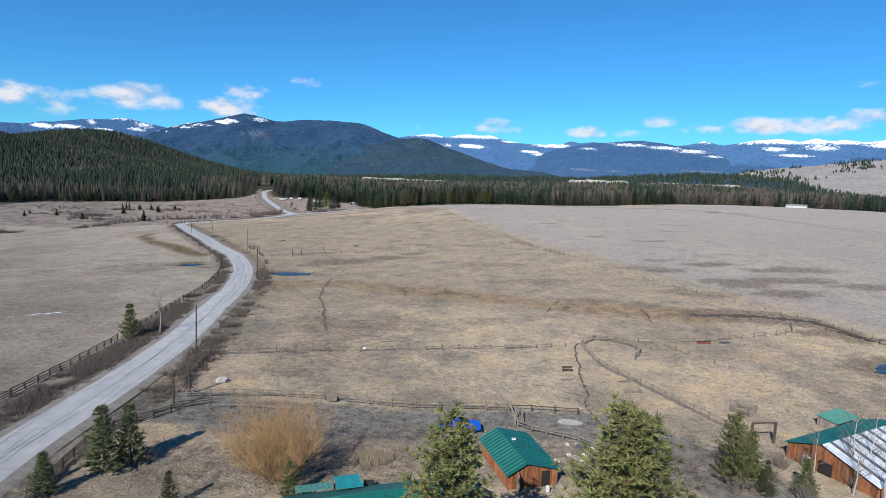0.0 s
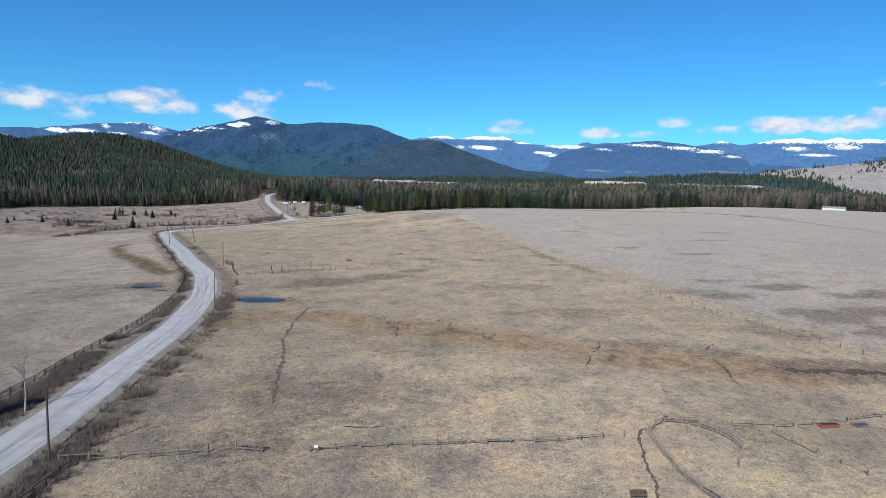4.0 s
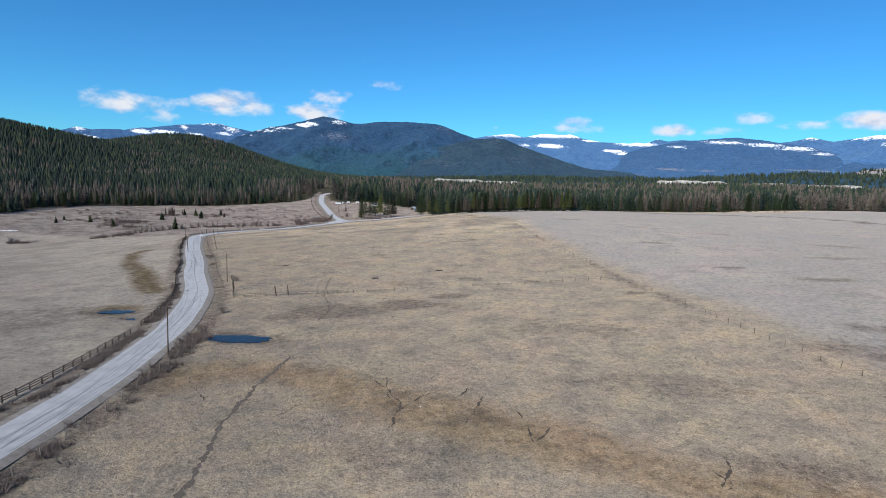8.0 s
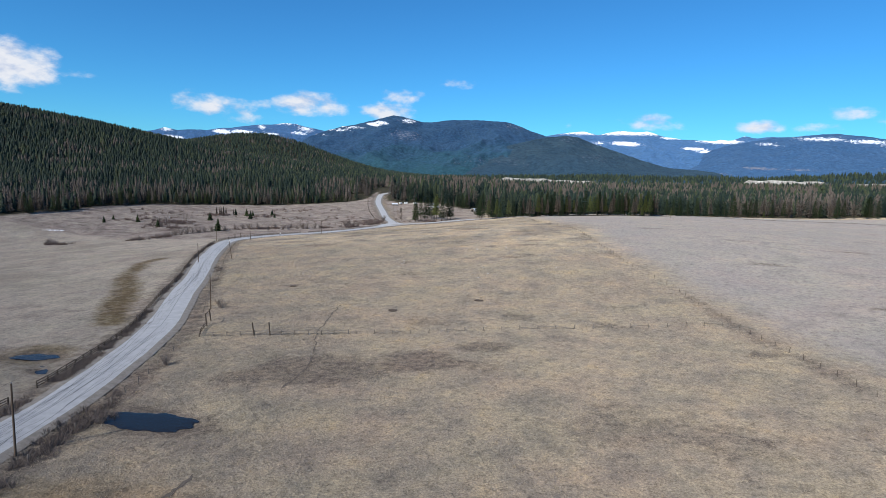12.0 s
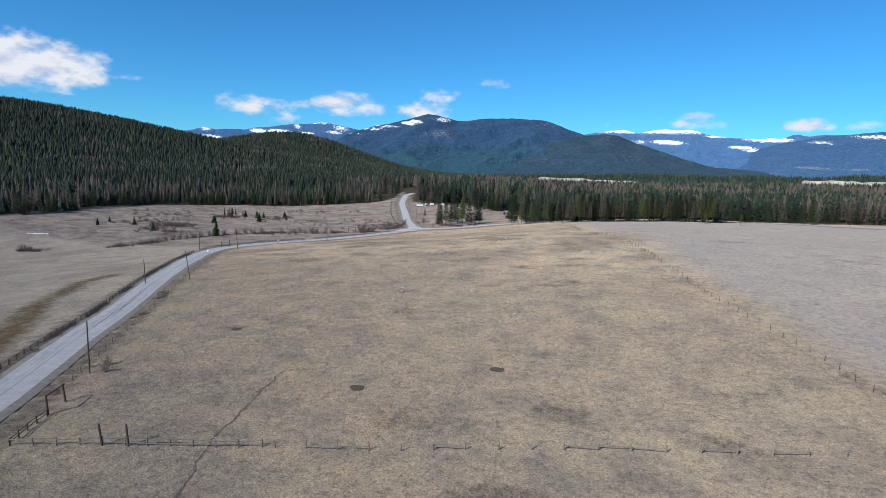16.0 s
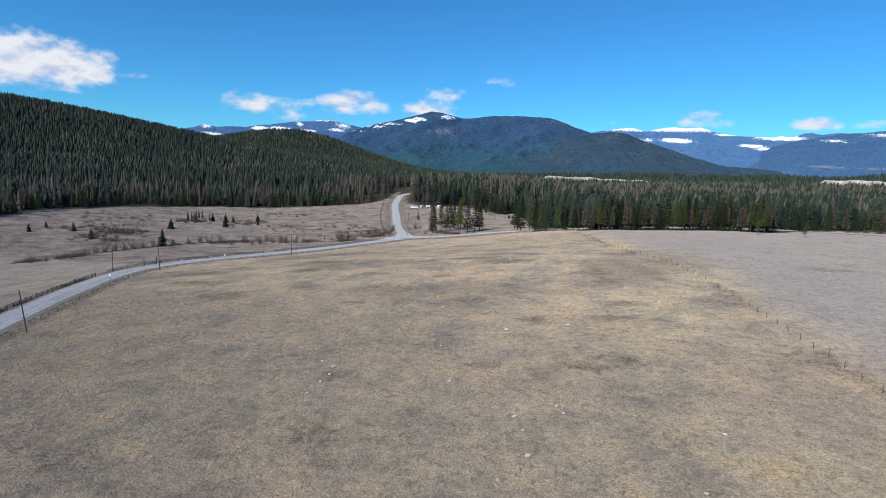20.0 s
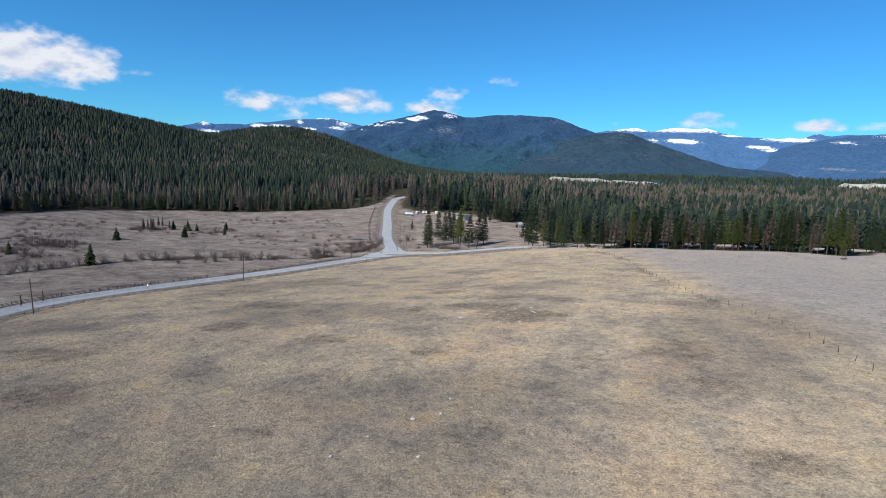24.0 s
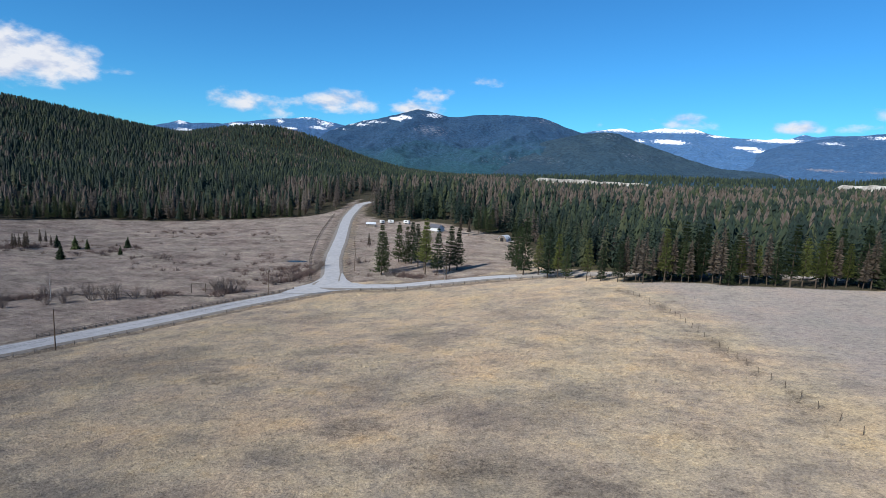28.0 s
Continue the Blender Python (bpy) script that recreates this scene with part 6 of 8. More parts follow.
def lean_shed(x, y, turn, lx, ly, h0, h1, label):
    ob = thing("shed", label, "shed", pose(x, y, gz(x, y), 0, 0, turn))
    for u in (0.1, lx / 2, lx - 0.1):
        for v, h in ((0.1, h0), (ly - 0.1, h1)):
            part("post", box_bm(0.14, 0.14, h + 0.2, (u, v, (h - 0.2) / 2), 0.01), M_PLANK_GREY, ob)
    board_wall(ob, (0, ly), (lx, ly), h1, h1, -0.2, M_PLANK_GREY)
    board_wall(ob, (0, 0), (0, ly), h0, h1, -0.2, M_PLANK_GREY)
    ribbed_roof(ob, (-0.2, -0.2, h0 + 0.06), (lx + 0.2, -0.2, h0 + 0.06), (lx + 0.2, ly + 0.2, h1 + 0.06), (-0.2, ly + 0.2, h1 + 0.06), M_PALE_TIN, 0.7)


lean_shed(54.2, 20.2, 28, 5.6, 2.6, 1.3, 1.6, "open pale green tin shed behind the barn")


# ---- pickup ----
def pickup(x, y, turn):
    paint = Shade("blue_car_paint", 0.28, 0.0, 0.6)
    paint.bsdf.inputs["Coat Weight"].default_value = 0.6
    blue = paint.done((0.005, 0.09, 0.62))
    chrome = plain("chrome", (0.7, 0.7, 0.72), 0.2, 1.0, 0.05)
    black = plain("black_trim", (0.015, 0.015, 0.016), 0.6, 0, 0.1)
    rubber = plain("tyre_rubber", (0.02, 0.02, 0.021), 0.85, 0, 0.15)
    ob = thing("pickup_truck", "bright blue pickup with a black bed cover parked on gravel", "truck", pose(x, y, gz(x, y), 0, 0, turn))

    def loft(sections, name, material, label="", parent=ob, bevel=0.05):
        """sections: (x, half width, low, high) along the car."""
        bm = bmesh.new()
        rings = [[bm.verts.new(p) for p in ((u, -w, lo), (u, w, lo), (u, w * 0.97, hi), (u, -w * 0.97, hi))] for u, w, lo, hi in sections]
        for r, s in zip(rings, rings[1:]):
            for k in range(4):
                bm.faces.new((r[k], r[(k + 1) % 4], s[(k + 1) % 4], s[k]))
        bm.faces.new(rings[0][::-1])
        bm.faces.new(rings[-1])
        bmesh.ops.recalc_face_normals(bm, faces=bm.faces)
        if bevel:
            bmesh.ops.bevel(bm, geom=bm.edges[:], offset=bevel, segments=2, affect="EDGES")
        return part(name, bm, material, parent, label)

    loft([(-2.85, 0.96, 0.5, 1.18), (0.85, 0.98, 0.45, 1.2)], "bed_body", blue)
    loft([(0.8, 0.98, 0.45, 1.22), (1.2, 0.98, 0.45, 1.2), (2.45, 0.94, 0.48, 1.12), (2.8, 0.88, 0.5, 0.98)], "hood", blue)
    loft([(-0.95, 0.86, 1.15, 1.84), (-0.8, 0.86, 1.15, 1.9), (0.45, 0.84, 1.15, 1.9), (1.25, 0.88, 1.15, 1.24)], "cab", blue)
    loft([(-2.7, 0.88, 1.15, 1.24), (-1.02, 0.88, 1.15, 1.24)], "bed_cover", black, "black soft bed cover", bevel=0.02)
    for s in (-1, 1):
        bm = bmesh.new()
        for quad in (((-0.75, 1.28), (-0.1, 1.28), (-0.1, 1.76), (-0.65, 1.76)), ((-0.02, 1.28), (0.92, 1.28), (0.42, 1.78), (-0.02, 1.76))):
            q = [bm.verts.new((u, s * (0.885 - 0.02 * (z - 1.2)), z)) for u, z in quad]
            bm.faces.new(q if s > 0 else q[::-1])
        ext = bmesh.ops.extrude_face_region(bm, geom=bm.faces[:])
        bmesh.ops.translate(bm, vec=(0, -s * 0.03, 0), verts=[v for v in ext["geom"] if isinstance(v, bmesh.types.BMVert)])
        part("side_window", bm, M_GLASS, ob, "dark side window")
        part("mirror", box_bm(0.18, 0.2, 0.16, (0.85, s * 1.06, 1.28), 0.03), black, ob)
        part("headlight", box_bm(0.12, 0.3, 0.2, (2.72, s * 0.68, 0.86), 0.03), M_WHITE, ob, "clear headlight")
        part("tail_light", box_bm(0.06, 0.16, 0.35, (-2.84, s * 0.85, 0.95), 0.02), plain("red_lens", (0.3, 0.01, 0.01), 0.25), ob, "red tail light")
        for u in (-1.85, 1.75):
            bm = bmesh.new()
            bmesh.ops.create_cone(bm, cap_ends=True, segments=24, radius1=0.4, radius2=0.4, depth=0.26)
            bmesh.ops.bevel(bm, geom=[e for e in bm.edges if len(e.link_faces) == 2 and abs(e.verts[0].co.z - e.verts[1].co.z) < 1e-4], offset=0.05, segments=2, affect="EDGES")
            wheel = part("wheel", bm, rubber, ob, "black tyre", pose(u, s * 0.86, 0.4, 90, 0, 0))
            bm = bmesh.new()
            bmesh.ops.create_cone(bm, cap_ends=True, segments=20, radius1=0.25, radius2=0.22, depth=0.285)
            part("rim", bm, chrome, wheel, "bright steel rim")
    bm = bmesh.new()
    q = [bm.verts.new(p) for p in ((1.22, -0.78, 1.29), (1.22, 0.78, 1.29), (0.52, 0.72, 1.87), (0.52, -0.72, 1.87))]
    bm.faces.new(q)
    part("windscreen", bm, M_GLASS, ob, "dark windscreen")
    part("bumper", box_bm(0.16, 1.85, 0.28, (2.86, 0, 0.55), 0.05), black, ob)
    part("bumper", box_bm(0.14, 1.8, 0.22, (-2.92, 0, 0.55), 0.04), chrome, ob, "chrome rear bumper")
    part("door_badge", box_bm(0.35, 0.01, 0.18, (0.1, -0.988, 0.95), 0.0), M_WHITE, ob, "small white door badge")


pickup(-0.6, 13.6, 1.5)


# ---- yard clutter ----
def rock(x, y, size, seed, label="pale boulder lying in dry grass", material=None, flat=0.65, category="rock", name="rock"):
    tr = random.Random(seed)
    bm = bmesh.new()
    bmesh.ops.create_icosphere(bm, subdivisions=2, radius=1)
    for v in bm.verts:
        v.co *= 1 + 0.35 * noise.noise(v.co * 1.3 + Vector((seed, 0, 0))) + 0.12 * noise.noise(v.co * 3.1 + Vector((0, seed, 0)))
        v.co.z *= flat
    bmesh.ops.scale(bm, vec=(size, size * tr.uniform(0.7, 1.0), size), verts=bm.verts)
    ob = part(name, bm, material or M_STONE, None, label, pose(x, y, gz(x, y) + size * flat * 0.25, 0, 0, tr.uniform(0, 360)))
    return tagged(ob, "", category)


rock(-38.9, 29.2, 1.0, 3, "large pale boulder in the dry meadow")
for k, (x, y, s) in enumerate(((-65.6, 321.7, 0.45), (-62.7, 324, 0.4), (-69.1, 316.1, 0.3), (-61.5, 313.6, 0.3), (-71, 310.8, 0.35), (-90.1, 314, 0.28), (-62.7, 384.1, 0.5), (-53.4, 390.8, 0.4), (-67, 276.2, 0.6), (-65.9, 270.5, 0.4),
                                (-46.9, 276.5, 0.35), (-34.9, 267.3, 0.45), (-30.1, 271.7, 0.4), (-31.4, 258.8, 0.5), (-33.6, 253.5, 0.35), (-33.1, 264.2, 0.3), (-44.1, 300.8, 0.6), (-33.2, 306, 0.5), (-65.7, 266.7, 0.35), (-44.8, 302.4, 0.35),
                                (-12, 110, 0.22), (-66, 273.5, 0.5), (-29, 270, 0.3), (-70, 283, 0.3))):
    rock(x, y, s * 0.68, 20 + k, "pale field stone on the grassy hill")
for k, (x, y, s) in enumerate(((-61.8, 381.1, 0.5), (-61.2, 380.2, 0.3), (-66.1, 382.8, 0.38), (-76.1, 372.9, 0.42), (-75.4, 373.3, 0.3), (-76.8, 377.5, 0.34), (-78.8, 370.6, 0.34), (-53.6, 379.3, 0.34), (-52.1, 377, 0.42), (-66.4, 377.2, 0.3), (-62.7, 371.7, 0.36), (-67, 371, 0.28), (-89.5, 313.3, 0.3),
                                (-40.6, 360.6, 0.3), (-10, 269.7, 0.32), (-13.1, 256.8, 0.3), (-66.4, 284.8, 0.3), (-53.3, 289.8, 0.32), (-34.2, 313.4, 0.35), (-30.8, 314, 0.3), (-63.1, 328.9, 0.3), (-46.8, 275.7, 0.34), (-70.3, 278.1, 0.4))):
    rock(x, y, s * 0.85, 140 + k, "flat pale stone in the worn hilltop grass", flat=0.3)
for k, (x, y) in enumerate(((-27.2, 225.4), (-47.3, 212), (-89.6, 234.6))):
    rock(x, y, 1.35, 80 + k, "low bare dark earth mound", plain("bare_earth", (0.07, 0.052, 0.04), 0.95, 0, 0.35, 5, 0.05), 0.16, "mound", "earth_mound")


def plank_stack(x, y, turn, n, label, material, size=(2.2, 0.18, 0.08), name="plank_pile"):
    tr = random.Random(int(x * 7 + y))
    ob = thing(name, label, "wood pile", pose(x, y, gz(x, y), 0, 0, turn))
    for k in range(n):
        part("plank", box_bm(size[0] * tr.uniform(0.7, 1.1), size[1], size[2], (tr.uniform(-0.3, 0.3), 0.24 * (k % 4) - 0.4, 0.06 + 0.09 * (k // 4)), 0.01, (0, 0, tr.uniform(-0.25, 0.25))), material, ob)


plank_stack(13.2, 33.6, 5, 8, "small heap of weathered boards in the grass", M_PLANK_GREY)
plank_stack(18.6, 36.9, 30, 7, "scattered grey boards in the grass", M_PLANK_GREY)
plank_stack(29.6, 37.6, 20, 10, "heap of old grey fence rails", M_LOG, (3.2, 0.12, 0.1))
plank_stack(28.8, 32.6, 10, 10, "heap of old grey fence rails", M_LOG, (3.2, 0.12, 0.1))
plank_stack(-38.0, 34.3, 30, 4, "few loose boards in the dry grass", M_PLANK_GREY)
plank_stack(-24.2, 3.0, 50, 9, "heap of grey boards beneath the willow", M_PLANK_GREY)
plank_stack(21.8, 18.2, 0, 9, "row of fallen pale fence rails", M_LOG, (3.5, 0.13, 0.12))
plank_stack(34, 12.5, -20, 12, "tangle of broken grey boards", M_PLANK_GREY, (2.6, 0.14, 0.06))
b = thing("bench", "low dark wooden bench in the grass", "bench", pose(19.6, 41.1, gz(19.6, 41.1), 0, 0, 5))
part("seat", box_bm(1.9, 0.45, 0.08, (0, 0, 0.5), 0.01), M_LOG_DARK, b)
part("backrest", box_bm(1.9, 0.06, 0.4, (0, 0.24, 0.8), 0.01), M_LOG_DARK, b)
for u in (-0.8, 0.8):
    part("leg", box_bm(0.1, 0.4, 0.5, (u, 0, 0.23), 0.01), M_LOG_DARK, b)
r = thing("water_trough", "rusty red metal trough lying in the meadow", "trough", pose(54, 62.6, gz(54, 62.6), 0, 0, 8))
M_RUST = plain("rust_red", (0.2, 0.06, 0.035), 0.8, 0, 0.35)
part("body", box_bm(3.0, 0.9, 0.5, (0, 0, 0.25), 0.06), M_RUST, r)
part("lining", box_bm(2.8, 0.7, 0.05, (0, 0, 0.5), 0.01), M_DARK, r)
plank_stack(59, 63.5, 15, 6, "grey sheet and boards by the fence", M_GREY_SHEET, (2.6, 0.4, 0.05))
s = thing("notice_board", "white board leaning on the yard fence", "board", pose(-19.4, 21.6, gz(-19.4, 21.6), -12, 0, 0))
part("panel", box_bm(1.5, 0.06, 1.0, (0, 0, 0.75), 0.01), M_PLANK_GREY, s)
part("brace", box_bm(1.6, 0.08, 0.12, (0, -0.05, 0.75), 0.01, (0, 0.5, 0)), M_PLANK_GREY, s)
s = thing("notice_board", "small white board on the old fence", "board", pose(-18.6, 48.6, gz(-18.6, 48.6)))
part("panel", box_bm(0.5, 0.05, 0.4, (0, 0, 0.85), 0.01), M_WHITE, s)
part("post", box_bm(0.1, 0.1, 1.0, (0, 0.06, 0.45), 0.01), M_LOG, s)


def heap(name, label, category, x, y, rx, ry, h, material, seed):
    n, m = 28, 8
    v, f = [], []
    for i in range(m + 1):
        q = i / m
        for k in range(n):
            a = 2 * math.pi * k / n
            w = 1 + 0.25 * noise.noise(Vector((math.cos(a) * 1.5, math.sin(a) * 1.5, seed)))
            px, py = math.cos(a) * rx * q * w, math.sin(a) * ry * q * w
            z = h * (1 - q * q) * (1 + 0.3 * noise.noise(Vector((px * 1.2, py * 1.2, seed + 3)))) - 0.12 * q
            v.append((px, py, gz(x + px, y + py) - gz(x, y) + z))
    f = [(i * n + k, (i + 1) * n + k, (i + 1) * n + (k + 1) % n, i * n + (k + 1) % n) for i in range(m) for k in range(n)]
    ob = part(name, mesh_of(name, v, f, material, True), m=Matrix.Translation((x, y, gz(x, y))))
    return tagged(ob, label, category)


heap("gravel_mound", "low pale gravel pile at the end of the drive", "gravel", 15.2, 18.3, 2.2, 1.2, 0.35, plain("pale_gravel", (0.3, 0.295, 0.285), 0.95, 0, 0.35, 3, 0.05), 5)
tr = random.Random(44)
for k in range(16):
    x, y = 11.5 + tr.uniform(-1.2, 5.2), 9.2 + tr.uniform(-3.2, 2.2)
    if tr.random() < 0.45:
        rock(x, y, tr.uniform(0.3, 0.55), 200 + k, "pale stone in the junk heap beside the cabin")
    else:
        plank_stack(x, y, tr.uniform(0, 180), tr.randint(2, 5), "scrap timber in the junk heap beside the cabin", tr.choice([M_PLANK_GREY, M_PLANK, M_LOG, M_GREY_SHEET]), (tr.uniform(0.8, 1.8), 0.2, 0.1))
c = thing("sack", "white sack standing in the cabin doorway", "sack", pose(8.7, -1.0, gz(8.7, -1.0)))
part("bag", box_bm(0.45, 0.35, 0.8, (0, 0, 0.4), 0.12), M_WHITE, c)


# ---- far farmstead and houses ----
gable_house("house", "white house among the trees", "house", (-176, 702), (-0.9, 0.43), 9, (3, 6), (2.5, 4.2, 2.5), M_GREY_SHEET, M_WHITE, 1.2)
gable_house("house", "low white house at the far field's edge", "house", (428, 668), (0.86, -0.5), 23, (4.5, 9), (2.6, 4.3, 2.6), tin_material("grey_house_roof", (0.24, 0.235, 0.225), 0.7), M_WHITE, 2.0)
gable_house("shed", "pale yellow hut by the north road", "shed", (-229, 691), (0.9, 0.3), 6, (2, 4), (2, 3, 2), M_SILVER, M_PLANK_GREY, 1.0)


def arch_barn(x, y, turn):
    ob = thing("arch_barn", "round-roofed tin barn with a plank front", "barn", pose(x, y, gz(x, y), 0, 0, turn))
    n, r, L = 12, 3.2, 7.0
    for k in range(n):
        a, b = math.pi * k / n, math.pi * (k + 1) / n
        p = [(-L / 2, -math.cos(a) * r, math.sin(a) * r * 1.15), (L / 2, -math.cos(a) * r, math.sin(a) * r * 1.15), (L / 2, -math.cos(b) * r, math.sin(b) * r * 1.15), (-L / 2, -math.cos(b) * r, math.sin(b) * r * 1.15)]
        part("roof_sheet", slab(p, 0.06), M_SILVER, ob)
    board_wall(ob, (-L / 2 + 0.1, r - 0.1), (-L / 2 + 0.1, -r + 0.1), 0, 0, -0.3, M_PLANK_GREY, 0.4, shape=lambda u: 1.12 * math.sqrt(max(0.05, r * r - ((u - 0.5) * 2 * r) ** 2)))
    board_wall(ob, (L / 2 - 0.1, -r + 0.1), (L / 2 - 0.1, r - 0.1), 0, 0, -0.3, M_PLANK_GREY, 0.4, shape=lambda u: 1.12 * math.sqrt(max(0.05, r * r - ((u - 0.5) * 2 * r) ** 2)))
    part("door", box_bm(0.1, 2.2, 2.2, (-L / 2 - 0.05, 0, 1.1), 0.02), M_DARK, ob, "dark panel for the shaded doorway")


arch_barn(-131.5, 689, 75)


def caravan(x, y, turn, length, label, tone):
    ob = thing("caravan", label, "caravan", pose(x, y, gz(x, y), 0, 0, turn))
    part("body", box_bm(length, 2.2, 2.0, (0, 0, 1.5), 0.2), tone, ob)
    part("window", box_bm(length * 0.3, 0.05, 0.6, (0, -1.11, 1.8), 0.01), M_GLASS, ob, "dark window")
    for u in (-0.4, 0.4):
        for s in (-1, 1):
            bm = bmesh.new()
            bmesh.ops.create_cone(bm, cap_ends=True, segments=14, radius1=0.35, radius2=0.35, depth=0.22)
            part("wheel", bm, M_DARK, ob, "", pose(u, s * 0.95, 0.35, 90, 0, 0))


caravan(-219, 710, 20, 4.2, "white caravan parked by the trees", M_WHITE)
caravan(-224, 706, 60, 3.0, "small white trailer by the trees", M_WHITE)
caravan(-208, 713, -10, 4.4, "white van at the farmstead's edge", M_WHITE)
plank_stack(-121, 656, 0, 14, "stack of pale timber in the clearing", M_PLANK_GREY, (4, 0.4, 0.3))
plank_stack(-122.5, 628, 20, 8, "pale logs lying in the clearing", M_PLANK_GREY, (3, 0.3, 0.2))
plank_stack(-136, 691, 20, 16, "heap of pale timber beside the round barn", M_PLANK_GREY, (5, 0.5, 0.35))


# ---- trees standing singly ----
def needles(name, *colours):
    s = Shade(name, 0.7, gloss=0.25)
    c = s.ramp(s.random(), *[((k + 0.5) / len(colours), col) for k, col in enumerate(colours)])
    c = s.mix(0.7, c, s.ramp(s.island(), (0.0, (0.5, 0.5, 0.5)), (1.0, (1.45, 1.45, 1.3))), "MULTIPLY")
    return s.leafy(c, 0.35)


M_FIR = needles("fir_needles", (0.03, 0.046, 0.024), (0.04, 0.06, 0.026), (0.055, 0.074, 0.03))
M_PINE = needles("pine_needles", (0.105, 0.122, 0.036), (0.12, 0.138, 0.04), (0.108, 0.12, 0.044))
M_PINE_DARK = needles("farm_pine_needles", (0.215, 0.225, 0.09), (0.25, 0.25, 0.10))
M_SPRUCE = needles("spruce_needles", (0.13, 0.145, 0.075), (0.145, 0.155, 0.078), (0.16, 0.17, 0.078))
M_LARCH = needles("bare_larch_twigs", (0.1, 0.08, 0.064), (0.125, 0.1, 0.08), (0.115, 0.096, 0.082))


def conifer(name, label, category, h, r, whorls, arms, material, seed, base=0.1, droop=0.35, taper=0.85, girth=0.16, sprays=0):
    """trunk and crown; with sprays each branch carries needle tufts."""
    tr = random.Random(seed)
    ob = thing(name, label, category)
    t = np.linspace(0, 1, 6)
    v, f = tubes([(np.stack([0.02 * h * (t * (1 - t)), 0 * t, -0.2 + t * (h * 0.97 + 0.2)], 1), girth * (1 - 0.92 * t))], 7)
    part("trunk", mesh_of("trunk", v, f, M_BARK), None, ob)
    if not sprays:
        v, f = blades(tr, h, r, whorls, arms, base, droop, taper, 0.28 if material is M_LARCH else 1.0)
    else:
        V, F = [], []
        for k in range(whorls):
            u = (k + tr.random()) / whorls
            z = h * (base + (1 - base) * u)
            reach = r * (1 - u) ** taper * tr.uniform(0.5, 1.25) + 0.25
            a0 = tr.random() * 6.28
            for j in range(arms):
                a = a0 + 6.283 * j / arms + tr.uniform(-0.4, 0.4)
                L = reach * tr.uniform(0.6, 1.1)
                for q in range(sprays):
                    e = 0.3 + 0.7 * (q + tr.random()) / sprays
                    cx, cy = math.cos(a) * L * e, math.sin(a) * L * e
                    cz = z - L * e * droop + 0.35 * L * e * e + tr.uniform(-0.15, 0.15)
                    s = tr.uniform(0.3, 0.55) * (0.75 + 0.05 * h) * (0.6 + 0.4 * (1 - u))
                    for _ in range(5 if h > 12 else 7):
                        d = Vector((tr.uniform(-1, 1) + math.cos(a) * 0.7, tr.uniform(-1, 1) + math.sin(a) * 0.7, tr.uniform(-0.2, 1.2))).normalized()
                        e1 = d.orthogonal().normalized() * s * tr.uniform(0.1, 0.2)
                        n, c0 = len(V), Vector((cx + tr.uniform(-0.2, 0.2) * s, cy + tr.uniform(-0.2, 0.2) * s, cz))
                        V += [tuple(c0 - e1), tuple(c0 + e1), tuple(c0 + d * s * 1.2)]
                        F += [(n, n + 1, n + 2)]
        v, f = np.array(V), F
    part("crown", mesh_of("crown", v, f, material), None, ob)
    return ob


